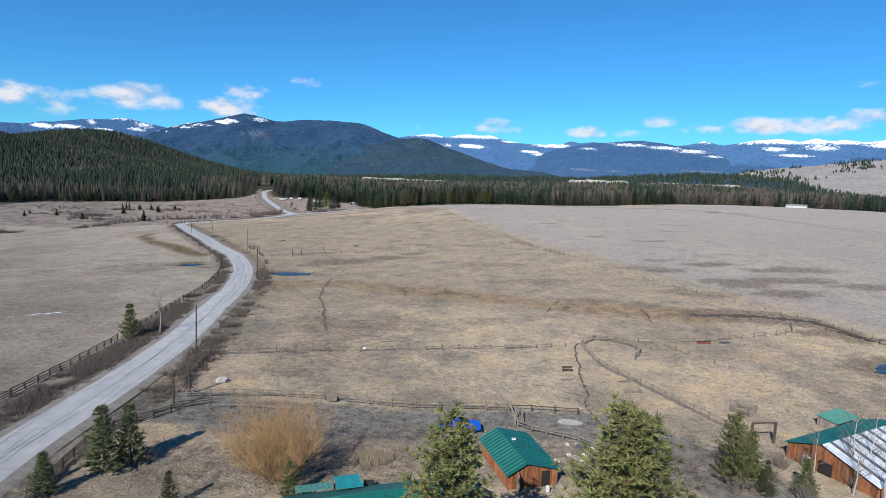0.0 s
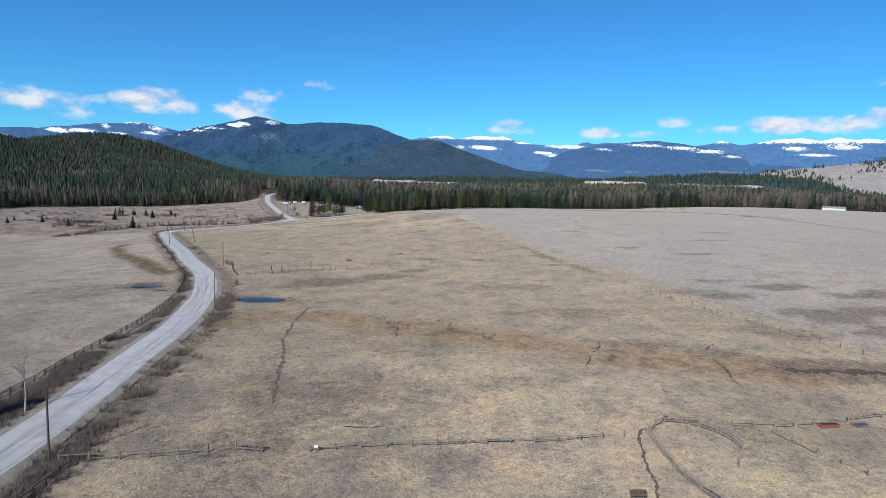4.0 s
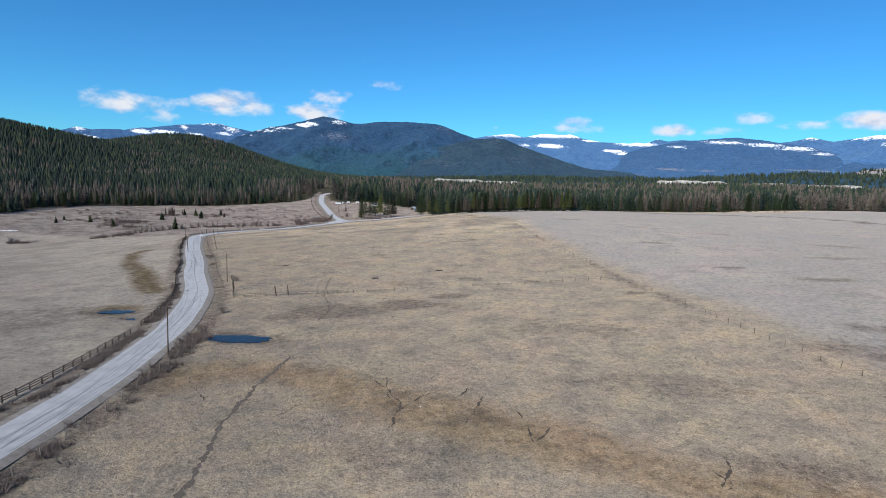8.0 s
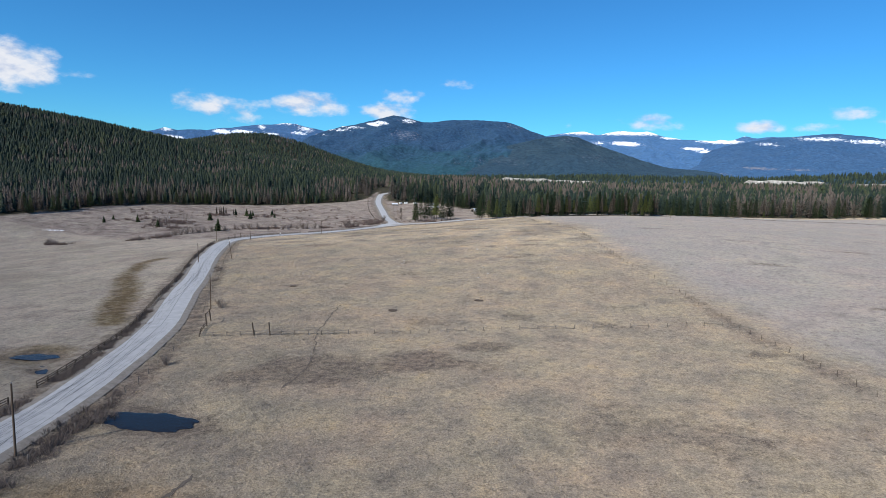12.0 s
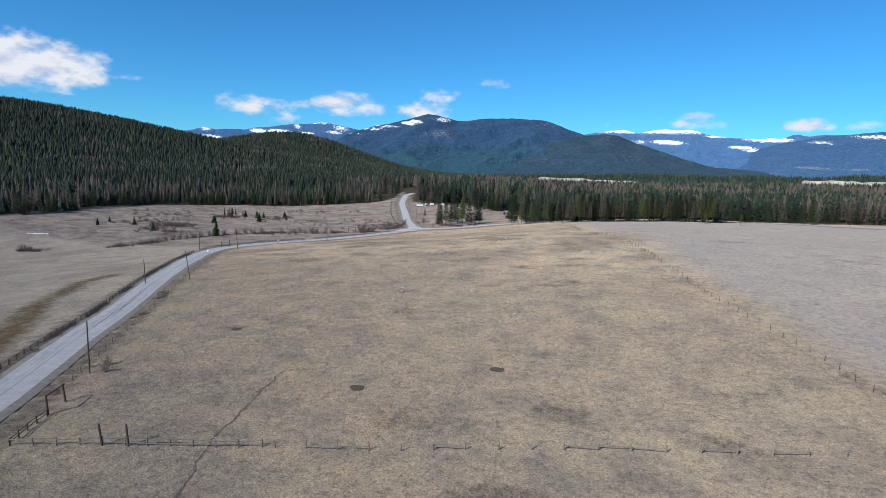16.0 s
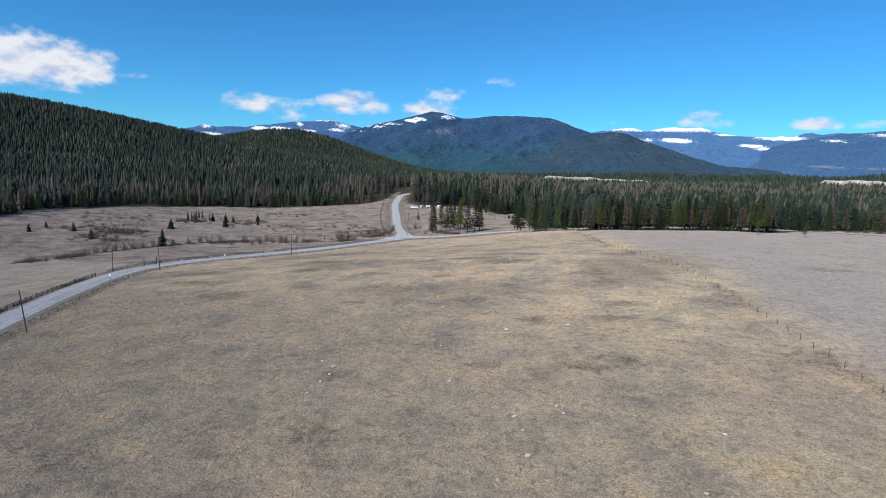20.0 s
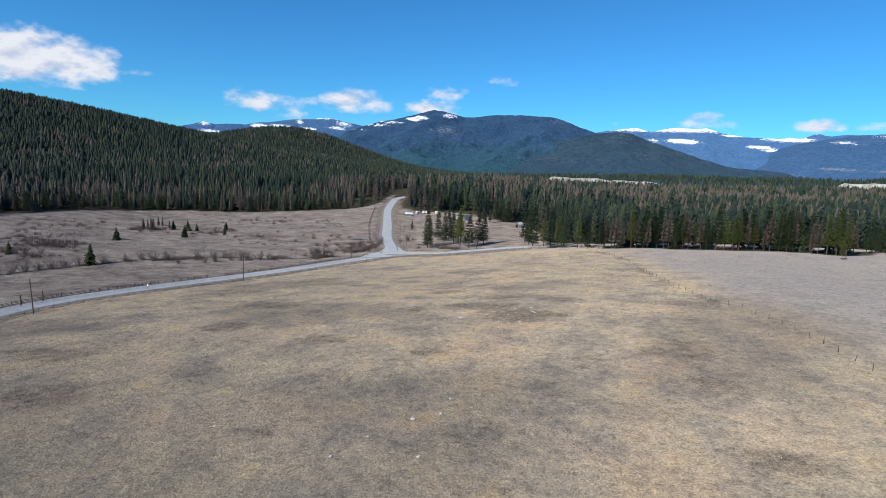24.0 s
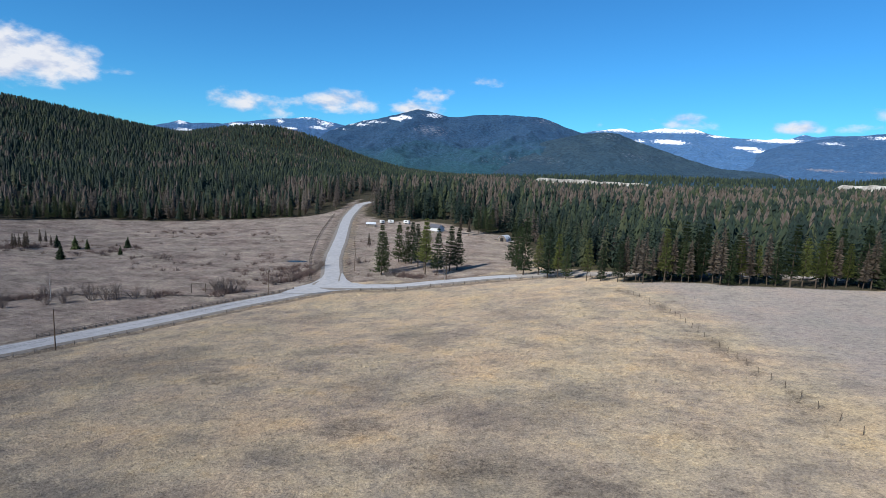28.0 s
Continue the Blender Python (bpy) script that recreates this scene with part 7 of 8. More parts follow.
def bushy_pine(name, label, category, h, r, material, seed, boughs=250, girth=0.26, forks=2):
    """A full pine: irregular upswept boughs that carry needle puffs, the head forked."""
    tr = random.Random(seed)
    ob = thing(name, label, category)
    t = np.linspace(0, 1, 6)
    lines = [(np.stack([0.03 * h * t * (1 - t), 0 * t, -0.2 + t * h * 0.97], 1), girth * (1 - 0.92 * t))]
    for k in range(1, forks):
        a = tr.random() * 6.28
        lines.append((np.stack([0.10 * h * t * math.cos(a), 0.10 * h * t * math.sin(a), h * (0.5 + 0.42 * t)], 1), girth * 0.45 * (1 - 0.9 * t)))
    v, f = tubes(lines, 7)
    part("trunk", mesh_of("trunk", v, f, M_BARK), None, ob)
    limbs, V, F = [], [], []
    for k in range(boughs):
        u = (k + tr.random()) / boughs
        stem = lines[k % len(lines)][0] if u > 0.55 else lines[0][0]
        z = h * (0.08 + 0.9 * u)
        q = min(1.0, max(0.0, (z - stem[0][2]) / (stem[-1][2] - stem[0][2])))
        foot = Vector(tuple(stem[int(q * 5)]))
        foot.z = min(z, stem[-1][2])
        reach = r * (1 - u ** 1.5) ** 0.8 * tr.uniform(0.45, 1.2) + 0.35
        a = k * 2.4 + tr.uniform(-0.5, 0.5)
        out = Vector((math.cos(a), math.sin(a), 0))
        curve = [foot + out * reach * e + Vector((0, 0, reach * (0.42 * e * e - 0.12 * e))) for e in (0, 0.35, 0.7, 1.0)]
        limbs.append((curve, [0.05, 0.04, 0.028, 0.012]))
        for e in np.arange(0.3, 1.04, 0.42 / max(reach, 0.6)):
            base = foot + out * reach * e + Vector((0, 0, reach * (0.42 * e * e - 0.12 * e)))
            base += Vector((tr.uniform(-0.3, 0.3), tr.uniform(-0.3, 0.3), tr.uniform(-0.12, 0.2)))
            size = tr.uniform(0.34, 0.58)
            for _ in range(15):
                d = Vector((tr.uniform(-1, 1) + out.x * 0.5, tr.uniform(-1, 1) + out.y * 0.5, tr.uniform(-0.3, 1.2))).normalized()
                e1 = d.orthogonal().normalized() * size * tr.uniform(0.10, 0.17)
                n = len(V)
                V += [tuple(base - e1), tuple(base + e1), tuple(base + d * size * tr.uniform(0.8, 1.3))]
                F.append((n, n + 1, n + 2))
    v, f = tubes(limbs, 3)
    part("boughs", mesh_of("boughs", v, f, M_BARK), None, ob)
    part("crown", mesh_of("crown", np.array(V), np.array(F), material), None, ob)
    return ob


def put(proto, x, y, scale=1.0, turn=None, tr=random.Random(5), sink=0.0):
    m = pose(x, y, gz(x, y) - sink, tr.uniform(-2, 2), tr.uniform(-2, 2), tr.uniform(0, 360) if turn is None else turn)
    ob = copy_thing(proto, m)
    ob.scale = (scale * tr.uniform(0.92, 1.08), scale * tr.uniform(0.92, 1.08), scale)
    return ob


def branching(tr, start, heading, length, radius, depth, lines, spread=0.6, kids=4, rise=0.25, segs=5, fine=0.006):
    p, d = Vector(start), Vector(heading).normalized()
    pts, rad = [p.copy()], [radius]
    for k in range(segs):
        d = (d + Vector((tr.uniform(-1, 1), tr.uniform(-1, 1), tr.uniform(-0.6, 1) + rise)) * 0.16).normalized()
        p = p + d * length / segs
        pts.append(p.copy())
        rad.append(radius * (1 - 0.8 * (k + 1) / segs))
    lines.append(([tuple(q) for q in pts], rad))
    if depth:
        for _ in range(kids):
            k = tr.randint(1, segs)
            out = (d + Vector((tr.uniform(-1, 1), tr.uniform(-1, 1), tr.uniform(-0.2, 0.8))) * spread * 1.4).normalized()
            branching(tr, pts[k], out, length * tr.uniform(0.4, 0.62), max(fine, rad[k] * 0.6), depth - 1, lines, spread, kids, rise, max(2, segs - 2), fine)


def bare_tree(name, label, category, h, seed, bark, twig, kids=6, spread=0.55, girth=0.13, depth=2):
    tr = random.Random(seed)
    ob = thing(name, label, category)
    trunk = [([(0, 0, -0.2), (0.03 * h, 0, 0.3 * h), (0.01 * h, 0.02 * h, 0.62 * h), (0.03 * h, 0.03 * h, h)], [girth, girth * 0.75, girth * 0.45, 0.02])]
    v, f = tubes(trunk, 6)
    part("trunk", mesh_of("trunk", v, f, bark), None, ob)
    lines = []
    for k in range(13):
        z = h * (0.28 + 0.68 * k / 13)
        a = tr.random() * 6.28
        branching(tr, (0.02 * h, 0.01 * h, z), (math.cos(a), math.sin(a), 0.9), h * 0.34 * (1.1 - 0.6 * k / 13), girth * 0.35, depth - 1, lines, spread, kids, 0.25, 5, 0.016)
    v, f = tubes(lines, 3)
    part("crown", mesh_of("crown", v, f, twig), None, ob, "bare twigs")
    return ob


def shrub(name, label, category, h, spread, stems, seed, material, kids=4, depth=1, radius=0.03, wide=0.45, fine=0.02):
    tr = random.Random(seed)
    ob = thing(name, label, category)
    lines = []
    for k in range(stems):
        a, q = tr.random() * 6.28, tr.random() ** 0.6
        branching(tr, (math.cos(a) * 0.25 * spread * q, math.sin(a) * 0.25 * spread * q, -0.1), (math.cos(a) * spread / h * q * 1.1, math.sin(a) * spread / h * q * 1.1, 1), h * tr.uniform(0.7, 1.05), radius * tr.uniform(0.6, 1.2), depth, lines, wide, kids, 0.3, 5, fine)
    for name, kept in (("branchwork", [q for q in lines if len(q[0]) > 5]), ("twigwork", [q for q in lines if len(q[0]) <= 5])):
        v, f = tubes(kept, 3)
        part(name, mesh_of(name, v, f, material), None, ob)
    return ob


# patterns far under the ground's edge are not kept: each pattern is placed as the first of its kind
def place_first(ob, x, y, scale=1.0, turn=0):
    ob.matrix_basis = pose(x, y, gz(x, y), 0, 0, turn)
    ob.scale = (scale, scale, scale)
    return ob


FIRS = [conifer("fir_tree", "dark green fir tree in the pasture", "tree", 7.6, 2.4, 40, 10, M_FIR, 300 + k, 0.04, 0.4) for k in range(3)]
spots = [(-366, 458, 0.85), (-384, 442, 0.75), (-333, 444, 0.9), (-328, 500, 1.05), (-277, 443, 1.35), (-310, 533, 1.05), (-330, 556.7, 1.0), (-325, 559.3, 0.75), (-298.5, 555.5, 0.6), (-311.7, 572, 0.85), (-342, 556, 0.9), (-391, 458, 0.6)]
for k, (x, y, s) in enumerate(spots):
    place_first(FIRS[k], x, y, s) if k < 3 else put(FIRS[k % 3], x, y, s)

TALL = [conifer("fir_tree", "tall dark fir at the wood's edge", "tree", 18, 3.6, 28, 9, M_FIR, 320 + k, 0.06 + 0.04 * k, 0.35, 0.7, 0.24, 3) for k in range(3)]
BRIGHT = [conifer("pine_tree", "tall yellow-green pine at the wood's edge", "tree", 17, 2.9, 24, 7, M_PINE, 340 + k, 0.22, 0.2, 0.65, 0.22, 3) for k in range(3)]
LARCH = [conifer("larch_tree", "bare brown larch at the wood's edge", "tree", 17, 1.9, 60, 9, M_LARCH, 360 + k, 0.2, 0.05, 0.6, 0.17) for k in range(3)]
used = set()


def stand(protos, x, y, scale):
    """A tree from one of the patterns; the pattern itself is used first."""
    k = int(abs(x * 7 + y * 3)) % len(protos)
    key = protos[k].name
    if key not in used:
        used.add(key)
        place_first(protos[k], x, y, scale)
    else:
        put(protos[k], x, y, scale)


# the grove by the junction
for x, y, s, kind in ((-156.3, 558, 1.2, TALL), (-161, 588, 1.05, TALL), (-156, 585, 1.0, TALL), (-153.5, 586, 1.1, TALL), (-138.2, 563, 1.38, BRIGHT), (-132.7, 562.4, 1.1, TALL), (-130.3, 572, 1.1, TALL), (-128, 575.5, 1.0, TALL), (-148, 580, 1.1, TALL), (-143, 574, 1.2, BRIGHT), (-158, 565, 0.9, TALL),
                      (-96, 560.5, 1.25, TALL), (-90, 560, 0.95, BRIGHT), (-86, 557, 1.15, TALL), (-82, 555, 1.0, BRIGHT), (-78.5, 551.8, 0.75, TALL), (-70.7, 546, 0.9, BRIGHT), (-65.7, 544.6, 0.75, TALL), (-101, 575, 1.1, TALL), (-106, 588, 1.1, TALL),
                      (-153.5, 707, 0.95, TALL), (-149.5, 710, 1.0, TALL), (-145.5, 713, 0.95, TALL), (-157, 696, 0.7, LARCH), (-163, 697, 0.8, LARCH), (-193, 622, 0.5, LARCH)):
    stand(kind, x, y, s)
# the front row of the wood
tr = random.Random(77)
x = -60.0
while x < 46:
    y = 541 + 1.5 * math.sin(x * 0.3) - (6 if 28 < x < 42 else 0) + (0.5 * (x - 38) if x > 42 else 0)
    roll = tr.random()
    kind = LARCH if roll < 0.5 else BRIGHT if roll < 0.76 else TALL
    stand(kind, x, y + tr.uniform(-1.5, 2.5), tr.uniform(0.68, 1.14))
    if tr.random() < 0.7:
        stand(LARCH if tr.random() < 0.6 else TALL, x + tr.uniform(-1.5, 1.5), y + tr.uniform(4, 9), tr.uniform(0.8, 1.15))
    x += tr.uniform(1.9, 3.8)
for k in range(34):
    u = k / 33
    stand(LARCH if tr.random() < 0.35 else TALL, 56 + 206 * u + tr.uniform(-3, 3), 560 + 85 * min(1, u * 2.2) + tr.uniform(-3, 3), tr.uniform(0.7, 1.1))
stand(BRIGHT, 33.5, 516, 0.45)
stand(BRIGHT, 52.5, 511, 0.42)
stand(BRIGHT, 135, 600, 0.4)
# the western wood's edge
edge = spline([(-458, 430), (-452, 470), (-470, 530), (-466, 600), (-430, 652), (-382, 676), (-339, 697), (-290, 716)], 1.0)
for k in range(0, len(edge), 5):
    stand(LARCH if tr.random() < 0.4 else TALL, edge[k][0] + tr.uniform(-2.5, 2.5), edge[k][1] + tr.uniform(-2.5, 2.5), tr.uniform(0.55, 1.0))
# larch stands and saplings in the pasture
for x, y, s in ((-352, 540, 0.5), (-349.6, 542, 0.48), (-347, 544, 0.55), (-354, 543, 0.45), (-351, 546, 0.5), (-345, 541, 0.5), (-358.4, 559, 0.5), (-357, 561, 0.45), (-342.5, 553, 0.4)):
    stand(LARCH, x, y, s)

# farm trees
SPRUCE = conifer("spruce_tree", "bushy green spruce beside the road fence", "tree", 7.6, 2.3, 17, 8, M_SPRUCE, 401, 0.05, 0.2, 0.8, 0.13, 4)
place_first(SPRUCE, -39.7, -0.6, 1.0)
put(SPRUCE, -37.9, 1.4, 0.95)
put(SPRUCE, -67.8, 53.9, 0.98)
put(SPRUCE, -42.6, -5.8, 0.62)
put(SPRUCE, -44.6, -3.4, 0.5)
put(SPRUCE, -29.2, -7.2, 0.5)
put(SPRUCE, -18.2, -4.6, 0.55)
PINE = bushy_pine("pine_tree", "large bushy pine among the farm buildings", "tree", 17.3, 4.7, M_PINE_DARK, 402)
place_first(PINE, -2.5, -20.8, 1.0)
put(PINE, 8.6, -21.9, 1.09, 40)
put(PINE, 11.2, -21.6, 1.06, 160)
put(PINE, 30.4, 2.6, 0.52, 250)
put(SPRUCE, 33.4, 4.6, 0.8)
put(SPRUCE, 33.4, 1.0, 0.55)
put(SPRUCE, 38.0, 1.5, 0.6)

WILLOW = shrub("willow", "large bare willow with golden orange twigs", "shrub", 6.8, 6.4, 84, 411, M_WILLOW, 9, 2, 0.05, 1.0, 0.014)
place_first(WILLOW, -20.6, -0.6, 0.9)
BARE = [bare_tree("bare_tree", "bare pale-barked tree beside the road", "tree", 8.5, 420 + k, M_BIRCH, M_TWIG) for k in range(2)]
place_first(BARE[0], -63.6, 57.6, 1.0)
place_first(BARE[1], 46.5, 6.5, 1.0)
for x, y, s in ((49.5, 7.5, 0.9), (44.5, 3.0, 0.8), (42.0, 6.4, 0.7), (47.0, 1.5, 0.85), (50.8, 3.8, 0.9), (53.5, 6.8, 0.95), (-243.5, 478, 1.15), (-123.8, 545.8, 0.75), (-338, 472, 0.9), (-335, 474, 0.95), (-332, 477, 0.85), (-330, 479, 0.9), (-342, 462, 0.85), (-345, 468, 0.9), (-327, 470, 0.8), (-340, 470, 0.85), (-336, 480, 0.8), (-39.2, 506, 0.3), (-42.5, 500, 0.28)):
    put(BARE[int(abs(x)) % 2], x, y, s)

SHRUB = [shrub("bush", "bare grey-brown bush", "shrub", 3.0, 2.3, 24, 430 + k, M_TWIG, 6, 1, 0.05, 0.7, 0.03) for k in range(3)]
creek_row = [(-286, 376, 1.1), (-283, 381, 0.9), (-281, 386, 1.0), (-278, 390, 1.15), (-284, 398, 0.9), (-286, 404, 1.2), (-287, 410, 1.3), (-287, 415, 1.4), (-286, 420, 1.5), (-285, 425, 1.4), (-283, 430, 1.4), (-281, 434, 1.3), (-279, 439, 1.4), (-274, 448, 1.2), (-272, 458, 1.1), (-270, 465, 1.3), (-266, 468, 1.3), (-260, 471, 1.4), (-252, 482, 1.3), (-246, 487, 1.0), (-242, 491, 1.2), (-237, 478, 1.3), (-236, 497, 1.1), (-233, 485, 1.5), (-229, 487, 1.5)]
junction_row = [(-226, 489, 1.4), (-222, 493, 1.4), (-218, 495, 1.2), (-202, 512, 1.5), (-199, 511, 1.6), (-196, 512, 1.6), (-193.5, 514, 1.4), (-204, 514, 1.3), (-247, 465, 1.1), (-240, 474, 1.0), (-190, 530, 1.2), (-187, 537, 1.1), (-188, 560, 1.2), (-190, 566, 1.2), (-178, 579, 1.3), (-330, 445, 1.2), (-326, 447, 1.1), (-338.5, 356, 1.1), (-335, 358, 0.9), (-342, 360, 1.0), (-150, 557, 0.9), (-146, 558, 0.8), (-152, 555, 0.9), (-355, 470, 1.0), (-322, 452, 1.0)]
for k, (x, y, s) in enumerate(creek_row + junction_row):
    if k < 3:
        place_first(SHRUB[k], x, y, s)
        tagged(SHRUB[k], "bare grey-brown bush along the pasture creek")
    else:
        put(SHRUB[k % 3], x, y, s)
for x, y, s in ((-75.3, 163.4, 0.7), (-65.8, 139.6, 0.55), (-98, 209, 0.6), (-95, 206, 0.7), (45, 10.5, 0.8), (48, 9, 0.9), (51, 11, 0.9), (43, 9.2, 0.7), (54, 12, 0.9), (46, 4.5, 0.9), (50, 4, 0.9), (39, 8, 0.7), (27, 6, 0.6), (-66.4, 60, 0.9), (-67.5, 57.5, 0.8), (-44, 3, 0.5), (-36, 2, 0.5), (30, 1, 0.7), (36, 5, 0.6), (37, 0, 0.7)):
    put(SHRUB[int(abs(x * 3)) % 3], x, y, s)

# low brush along the road's ditches, past counting
def brush_clump(seed, twigs):
    t2, v, f = random.Random(seed), [], []
    for j in range(twigs):
        a, q = t2.random() * 6.28, t2.random()
        root = Vector((math.cos(a) * 0.6 * q, math.sin(a) * 0.6 * q, -0.05))
        tip = root + Vector((math.cos(a) * q * 0.7 + t2.uniform(-0.3, 0.3), math.sin(a) * q * 0.7 + t2.uniform(-0.3, 0.3), t2.uniform(0.5, 1.0)))
        side = (tip - root).cross(Vector((t2.uniform(-1, 1), t2.uniform(-1, 1), 0.3))).normalized() * t2.uniform(0.02, 0.045)
        n = len(v)
        v += [tuple(root - side), tuple(root + side), tuple(tip)]
        f.append((n, n + 1, n + 2))
    return np.array(v), np.array(f)


BRUSH = [brush_clump(500 + k, 30) for k in range(6)]


def spread_stuff(name, label, category, x, y, protos, smin, smax, material, seed, flat=1.0, tint=None):
    t2 = np.random.default_rng(seed)
    z = ground(x, y)
    which = t2.integers(0, len(protos), len(x))
    V, F, T, n0 = [], [], [], 0
    tint = t2.random(len(x)) if tint is None else tint
    for k, (pv, pf) in enumerate(protos):
        i = np.where(which == k)[0]
        if not len(i):
            continue
        s = t2.uniform(smin, smax, len(i))
        a = t2.uniform(0, 6.283, len(i))
        c, q = np.cos(a) * s, np.sin(a) * s
        P = np.stack([pv[None, :, 0] * c[:, None] - pv[None, :, 1] * q[:, None] + x[i][:, None], pv[None, :, 0] * q[:, None] + pv[None, :, 1] * c[:, None] + y[i][:, None], pv[None, :, 2] * (s * flat)[:, None] + z[i][:, None]], 2)
        V.append(P.reshape(-1, 3))
        F.append((pf[None] + (np.arange(len(i)) * len(pv))[:, None, None] + n0).reshape(-1, 3))
        T.append(np.repeat(tint[i], len(pv)))
        n0 += len(i) * len(pv)
    ob = part(name, mesh_of(name, np.vstack(V), np.vstack(F), material, False, None, {"tint": np.concatenate(T)}))
    return tagged(ob, label, category, kind="stuff")


def strip(line, ys, off, width, n, seed):
    t2 = np.random.default_rng(seed)
    d = np.gradient(line, axis=0)
    d /= np.linalg.norm(d, axis=1)[:, None]
    left = np.stack([-d[:, 1], d[:, 0]], 1)
    ok = np.where((line[:, 1] > ys[0]) & (line[:, 1] < ys[1]))[0]
    i = t2.choice(ok, n)
    p = line[i] + d[i] * t2.uniform(-1, 1, n)[:, None] + left[i] * (off + t2.normal(0, width, n))[:, None]
    return p


P = np.vstack([strip(ROAD, (-40, 100), 8.6, 1.5, 2800, 1), strip(ROAD, (100, 200), 6.0, 0.8, 900, 2), strip(ROAD, (200, 340), 5.6, 0.6, 500, 3), strip(ROAD, (24, 140), -7.2, 1.3, 1000, 4), strip(ROAD, (140, 260), -6.8, 0.7, 350, 5), strip(ROAD, (20, 46), -9, 1.4, 120, 6)])
P = P[fbm(P[:, 0] / 7, P[:, 1] / 7, 2, 33) > -0.02 + 0.1 * (P[:, 0] > np.interp(P[:, 1], ROAD[:, 1], ROAD[:, 0])) - 0.2 * (P[:, 1] < 90)]
spread_stuff("brush", "low bare brown brush along the road's ditches", "brush", P[:, 0], P[:, 1], BRUSH, 0.6, 1.25, M_TWIG, 9)


# low brush along the pasture's creek and in its wet hollows
line = np.array([(-293, 376), (-286, 392), (-287, 410), (-283, 432), (-274, 450), (-262, 468), (-248, 482), (-236, 490), (-222, 495), (-208, 508), (-195, 513), (-189, 535), (-187, 562), (-178, 580)], float)
t2 = np.random.default_rng(61)
run = spline(line.tolist(), 1.0)
P = run[t2.integers(0, len(run), 900)] + t2.normal(0, 1.7, (900, 2))
for cx, cy, sx, sy, n in ((-338, 471, 9, 6, 160), (-352, 543, 8, 6, 160), (-330, 446, 8, 4, 90), (-312, 560, 22, 9, 130), (-370, 470, 20, 10, 130), (-336, 357, 6, 2.5, 40), (-248, 560, 30, 14, 90), (-300, 640, 50, 14, 120), (-200, 552, 8, 14, 120), (-146, 556, 9, 2, 60), (-410, 520, 20, 20, 90)):
    P = np.vstack([P, np.column_stack([t2.normal(cx, sx, n), t2.normal(cy, sy, n)])])
P = P[clear_of_roads(P[:, 0], P[:, 1]) & (fbm(P[:, 0] / 11, P[:, 1] / 11, 2, 64) > -0.03)]
spread_stuff("brush", "low bare purple-brown brush along the pasture creek", "brush", P[:, 0], P[:, 1], BRUSH, 1.2, 2.6, plain("red_willow_twigs", (0.15, 0.105, 0.092), 0.9, 0, 0.3), 62)


# ---- grass ----
def grass_material():
    s = Shade("dry_grass", 0.9, gloss=0.15)
    patch, wide = s.noise(0.11, 5, 0.62), s.noise(0.022, 4, 0.6)
    c = s.ramp(patch, (0.32, (0.245, 0.216, 0.185)), (0.45, (0.355, 0.305, 0.245)), (0.57, (0.440, 0.368, 0.275)), (0.72, (0.470, 0.372, 0.245)))
    c = s.mix(0.5, c, s.ramp(wide, (0.40, (0.55, 0.56, 0.62)), (0.54, (1.0, 1.0, 1.0)), (0.72, (1.04, 0.98, 0.9))), "MULTIPLY")
    c = s.mix(0.8, c, s.ramp(s.attribute("tint").outputs["Fac"], (0, (0.75, 0.74, 0.72)), (1, (1.3, 1.29, 1.24))), "MULTIPLY")
    return s.leafy(c, 0.4)


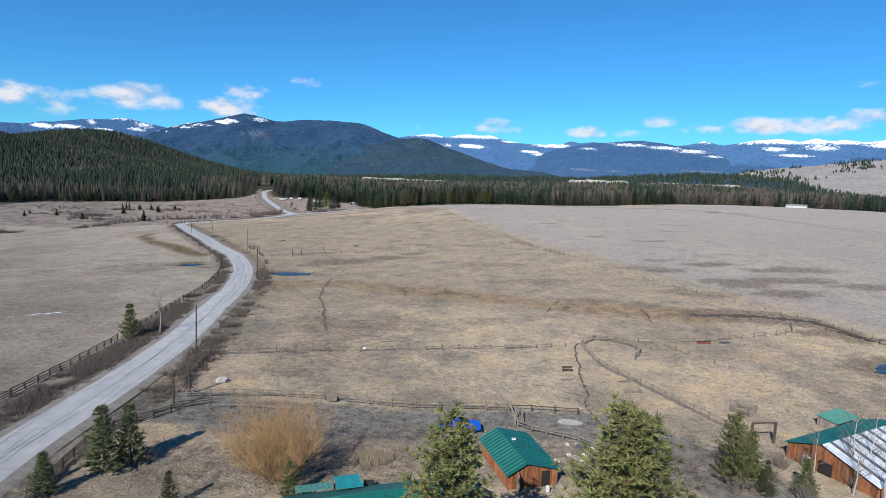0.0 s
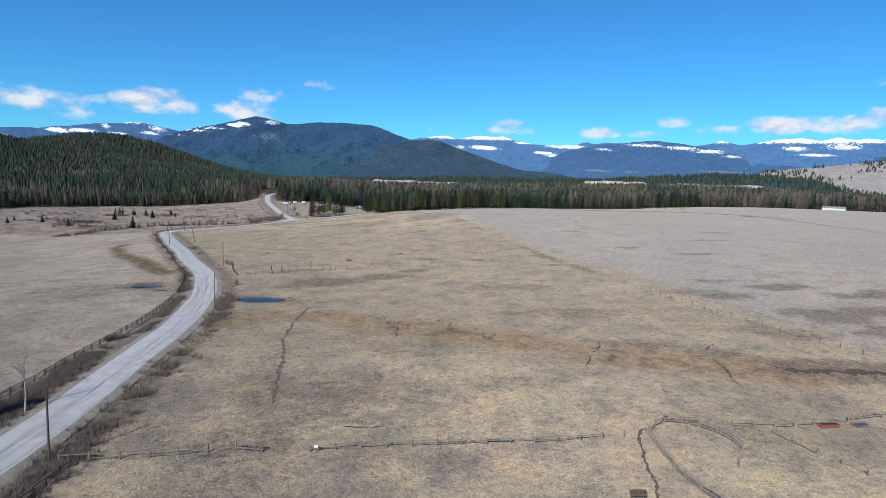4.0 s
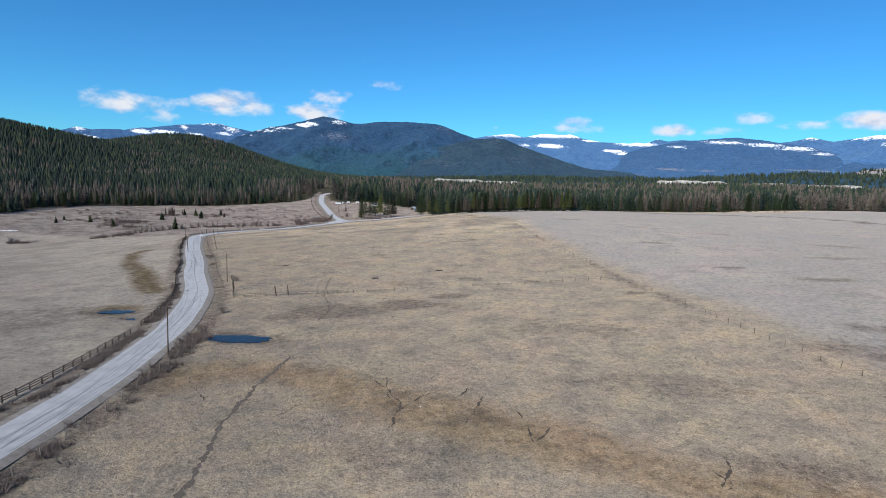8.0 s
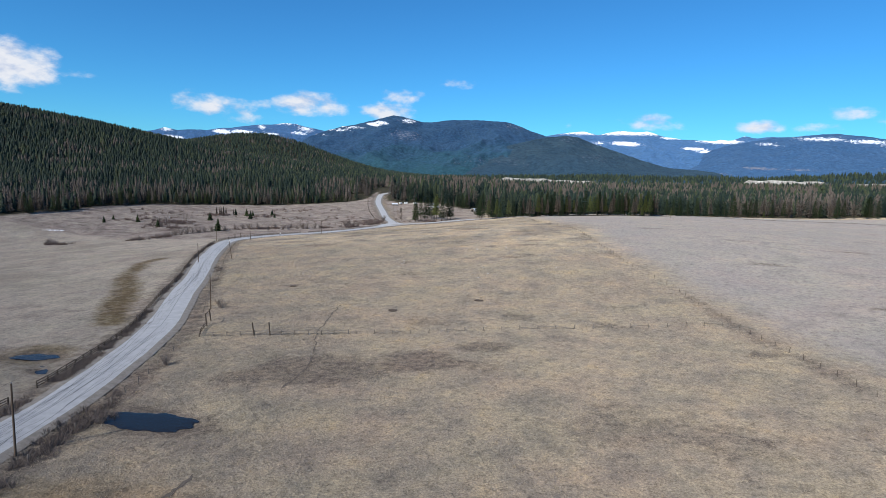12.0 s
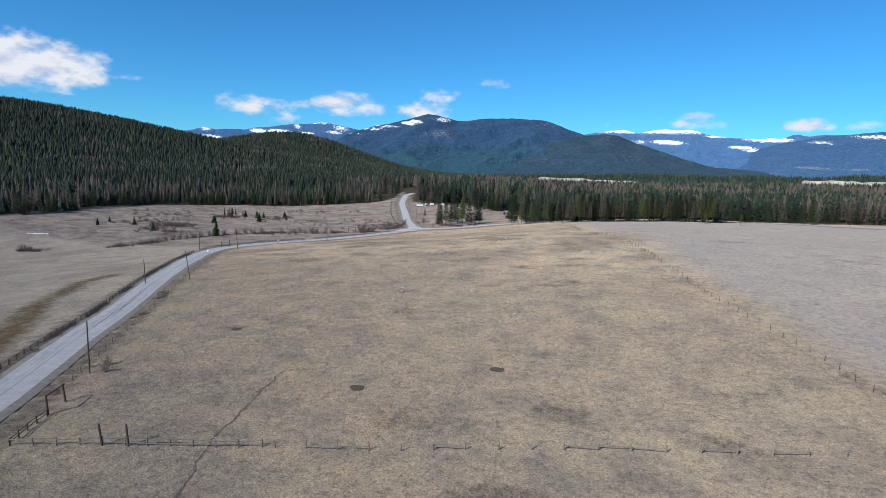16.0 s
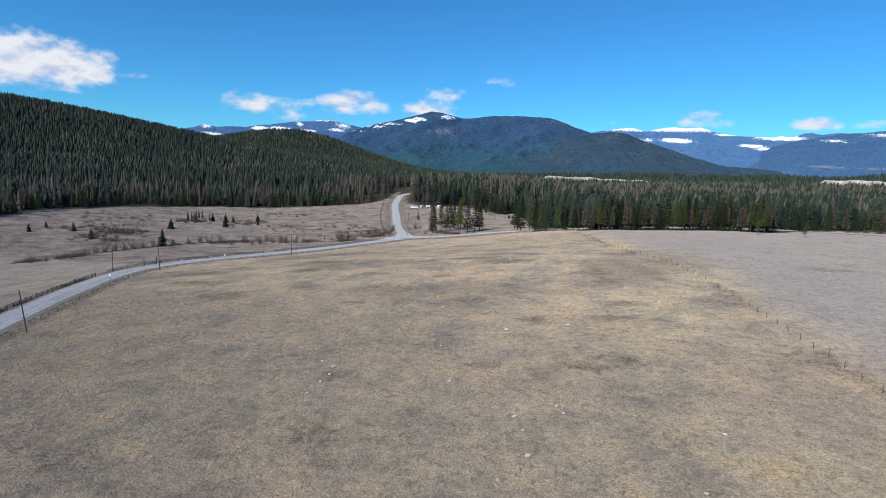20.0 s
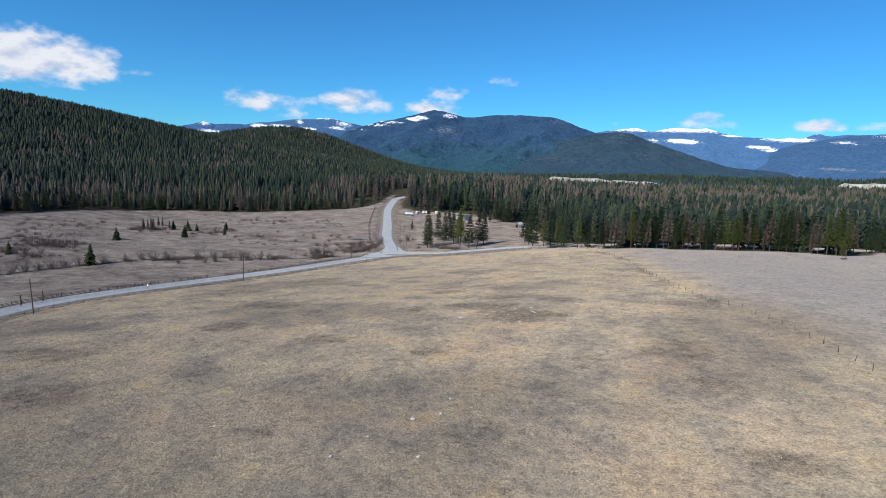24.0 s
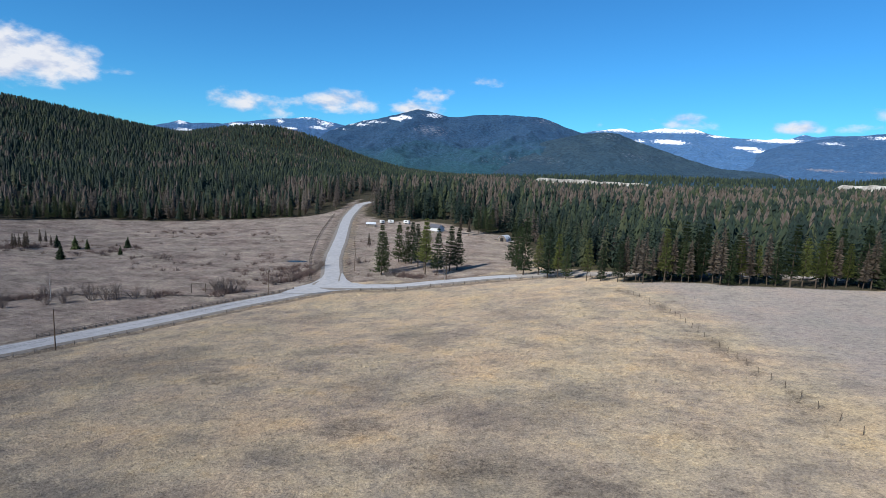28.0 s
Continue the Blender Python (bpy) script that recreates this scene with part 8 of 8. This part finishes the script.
def tuft(seed, n=6):
    """A clump of bent dry blades."""
    t2 = random.Random(seed)
    v, f = [], []
    for k in range(n):
        a = t2.random() * 6.28
        h, w, L = t2.uniform(0.4, 0.95), t2.uniform(0.05, 0.09), t2.uniform(0.3, 0.8)
        c, s = math.cos(a), math.sin(a)
        m = len(v)
        o, q = t2.uniform(-0.32, 0.32), t2.uniform(-0.32, 0.32)
        v += [(o - s * w, q + c * w, -0.05), (o + s * w, q - c * w, -0.05), (o + c * L + 0.12, q + s * L, h)]
        f.append((m, m + 1, m + 2))
    return np.array(v), np.array(f)


def build_grass():
    M = grass_material()
    t2 = np.random.default_rng(12)
    n = 200000
    x, y = t2.uniform(-170, 100, n), t2.uniform(-12, 530, n)
    lane = [tuple(p) for p in ROAD[::8].tolist()]
    ok = inside(lane + [(-120, 545), (-60, 530)] + [tuple(p) for p in DIVIDER[::-6].tolist()] + [(60, -20)], x, y)
    ok &= near(ROAD, x, y)[0] > 6.5
    clump = fbm(x / 6, y / 6, 3, 71) + 0.6 * fbm(x / 40, y / 40, 2, 72)
    ok &= clump > t2.uniform(-0.3, 0.35, n)
    for cx, cy, sx, sy, w in BARE_SPOTS:
        ok &= (np.hypot((x - cx) / sx, (y - cy) / sy) > 0.85) | (t2.random(n) > w)
    for line in TRAILS:
        ok &= near(line, x, y)[0] > 0.5
    drive, _ = near(spline([(-55, 17), (-44, 18.5), (-30, 16), (-12, 14.5), (0, 15), (12, 17), (26, 12), (40, -10)], 2.0), x, y)
    ok &= drive > 5.0
    for cx, cy, sx, sy, rot, level in PONDS:
        ok &= np.hypot((x - cx) / sx, (y - cy) / sy) > 1.3
    for bx, by, br in ((6, 3, 7), (-9, -7, 9), (50, 13, 9)):
        ok &= np.hypot(x - bx, y - by) > br * 0.8
    x, y = x[ok], y[ok]
    spread_stuff("grass", "dry straw-coloured grass tufts covering the field", "grass", x, y, [tuft(k, 6) for k in range(8)], 0.3, 0.65, M, 13, 0.55, t2.random(len(x)) * (1 - 0.5 * drabness(x, y)))


BARE_SPOTS = PATCHES
build_grass()
# a heap of dry reeds by the farmhouse
v = np.array([(-11 + 2.4 * u * math.cos(a), 4.4 + 1.6 * u * math.sin(a)) for u, a in [(random.Random(k).random(), random.Random(k + 999).random() * 6.28) for k in range(700)]])
spread_stuff("reeds", "clump of tall pale dry reeds by the farmhouse", "grass", v[:, 0], v[:, 1], [tuft(k + 20, 7) for k in range(5)], 0.35, 0.7, plain("pale_reed", (0.42, 0.35, 0.25), 0.9, 0, 0.3), 15, 1.6)
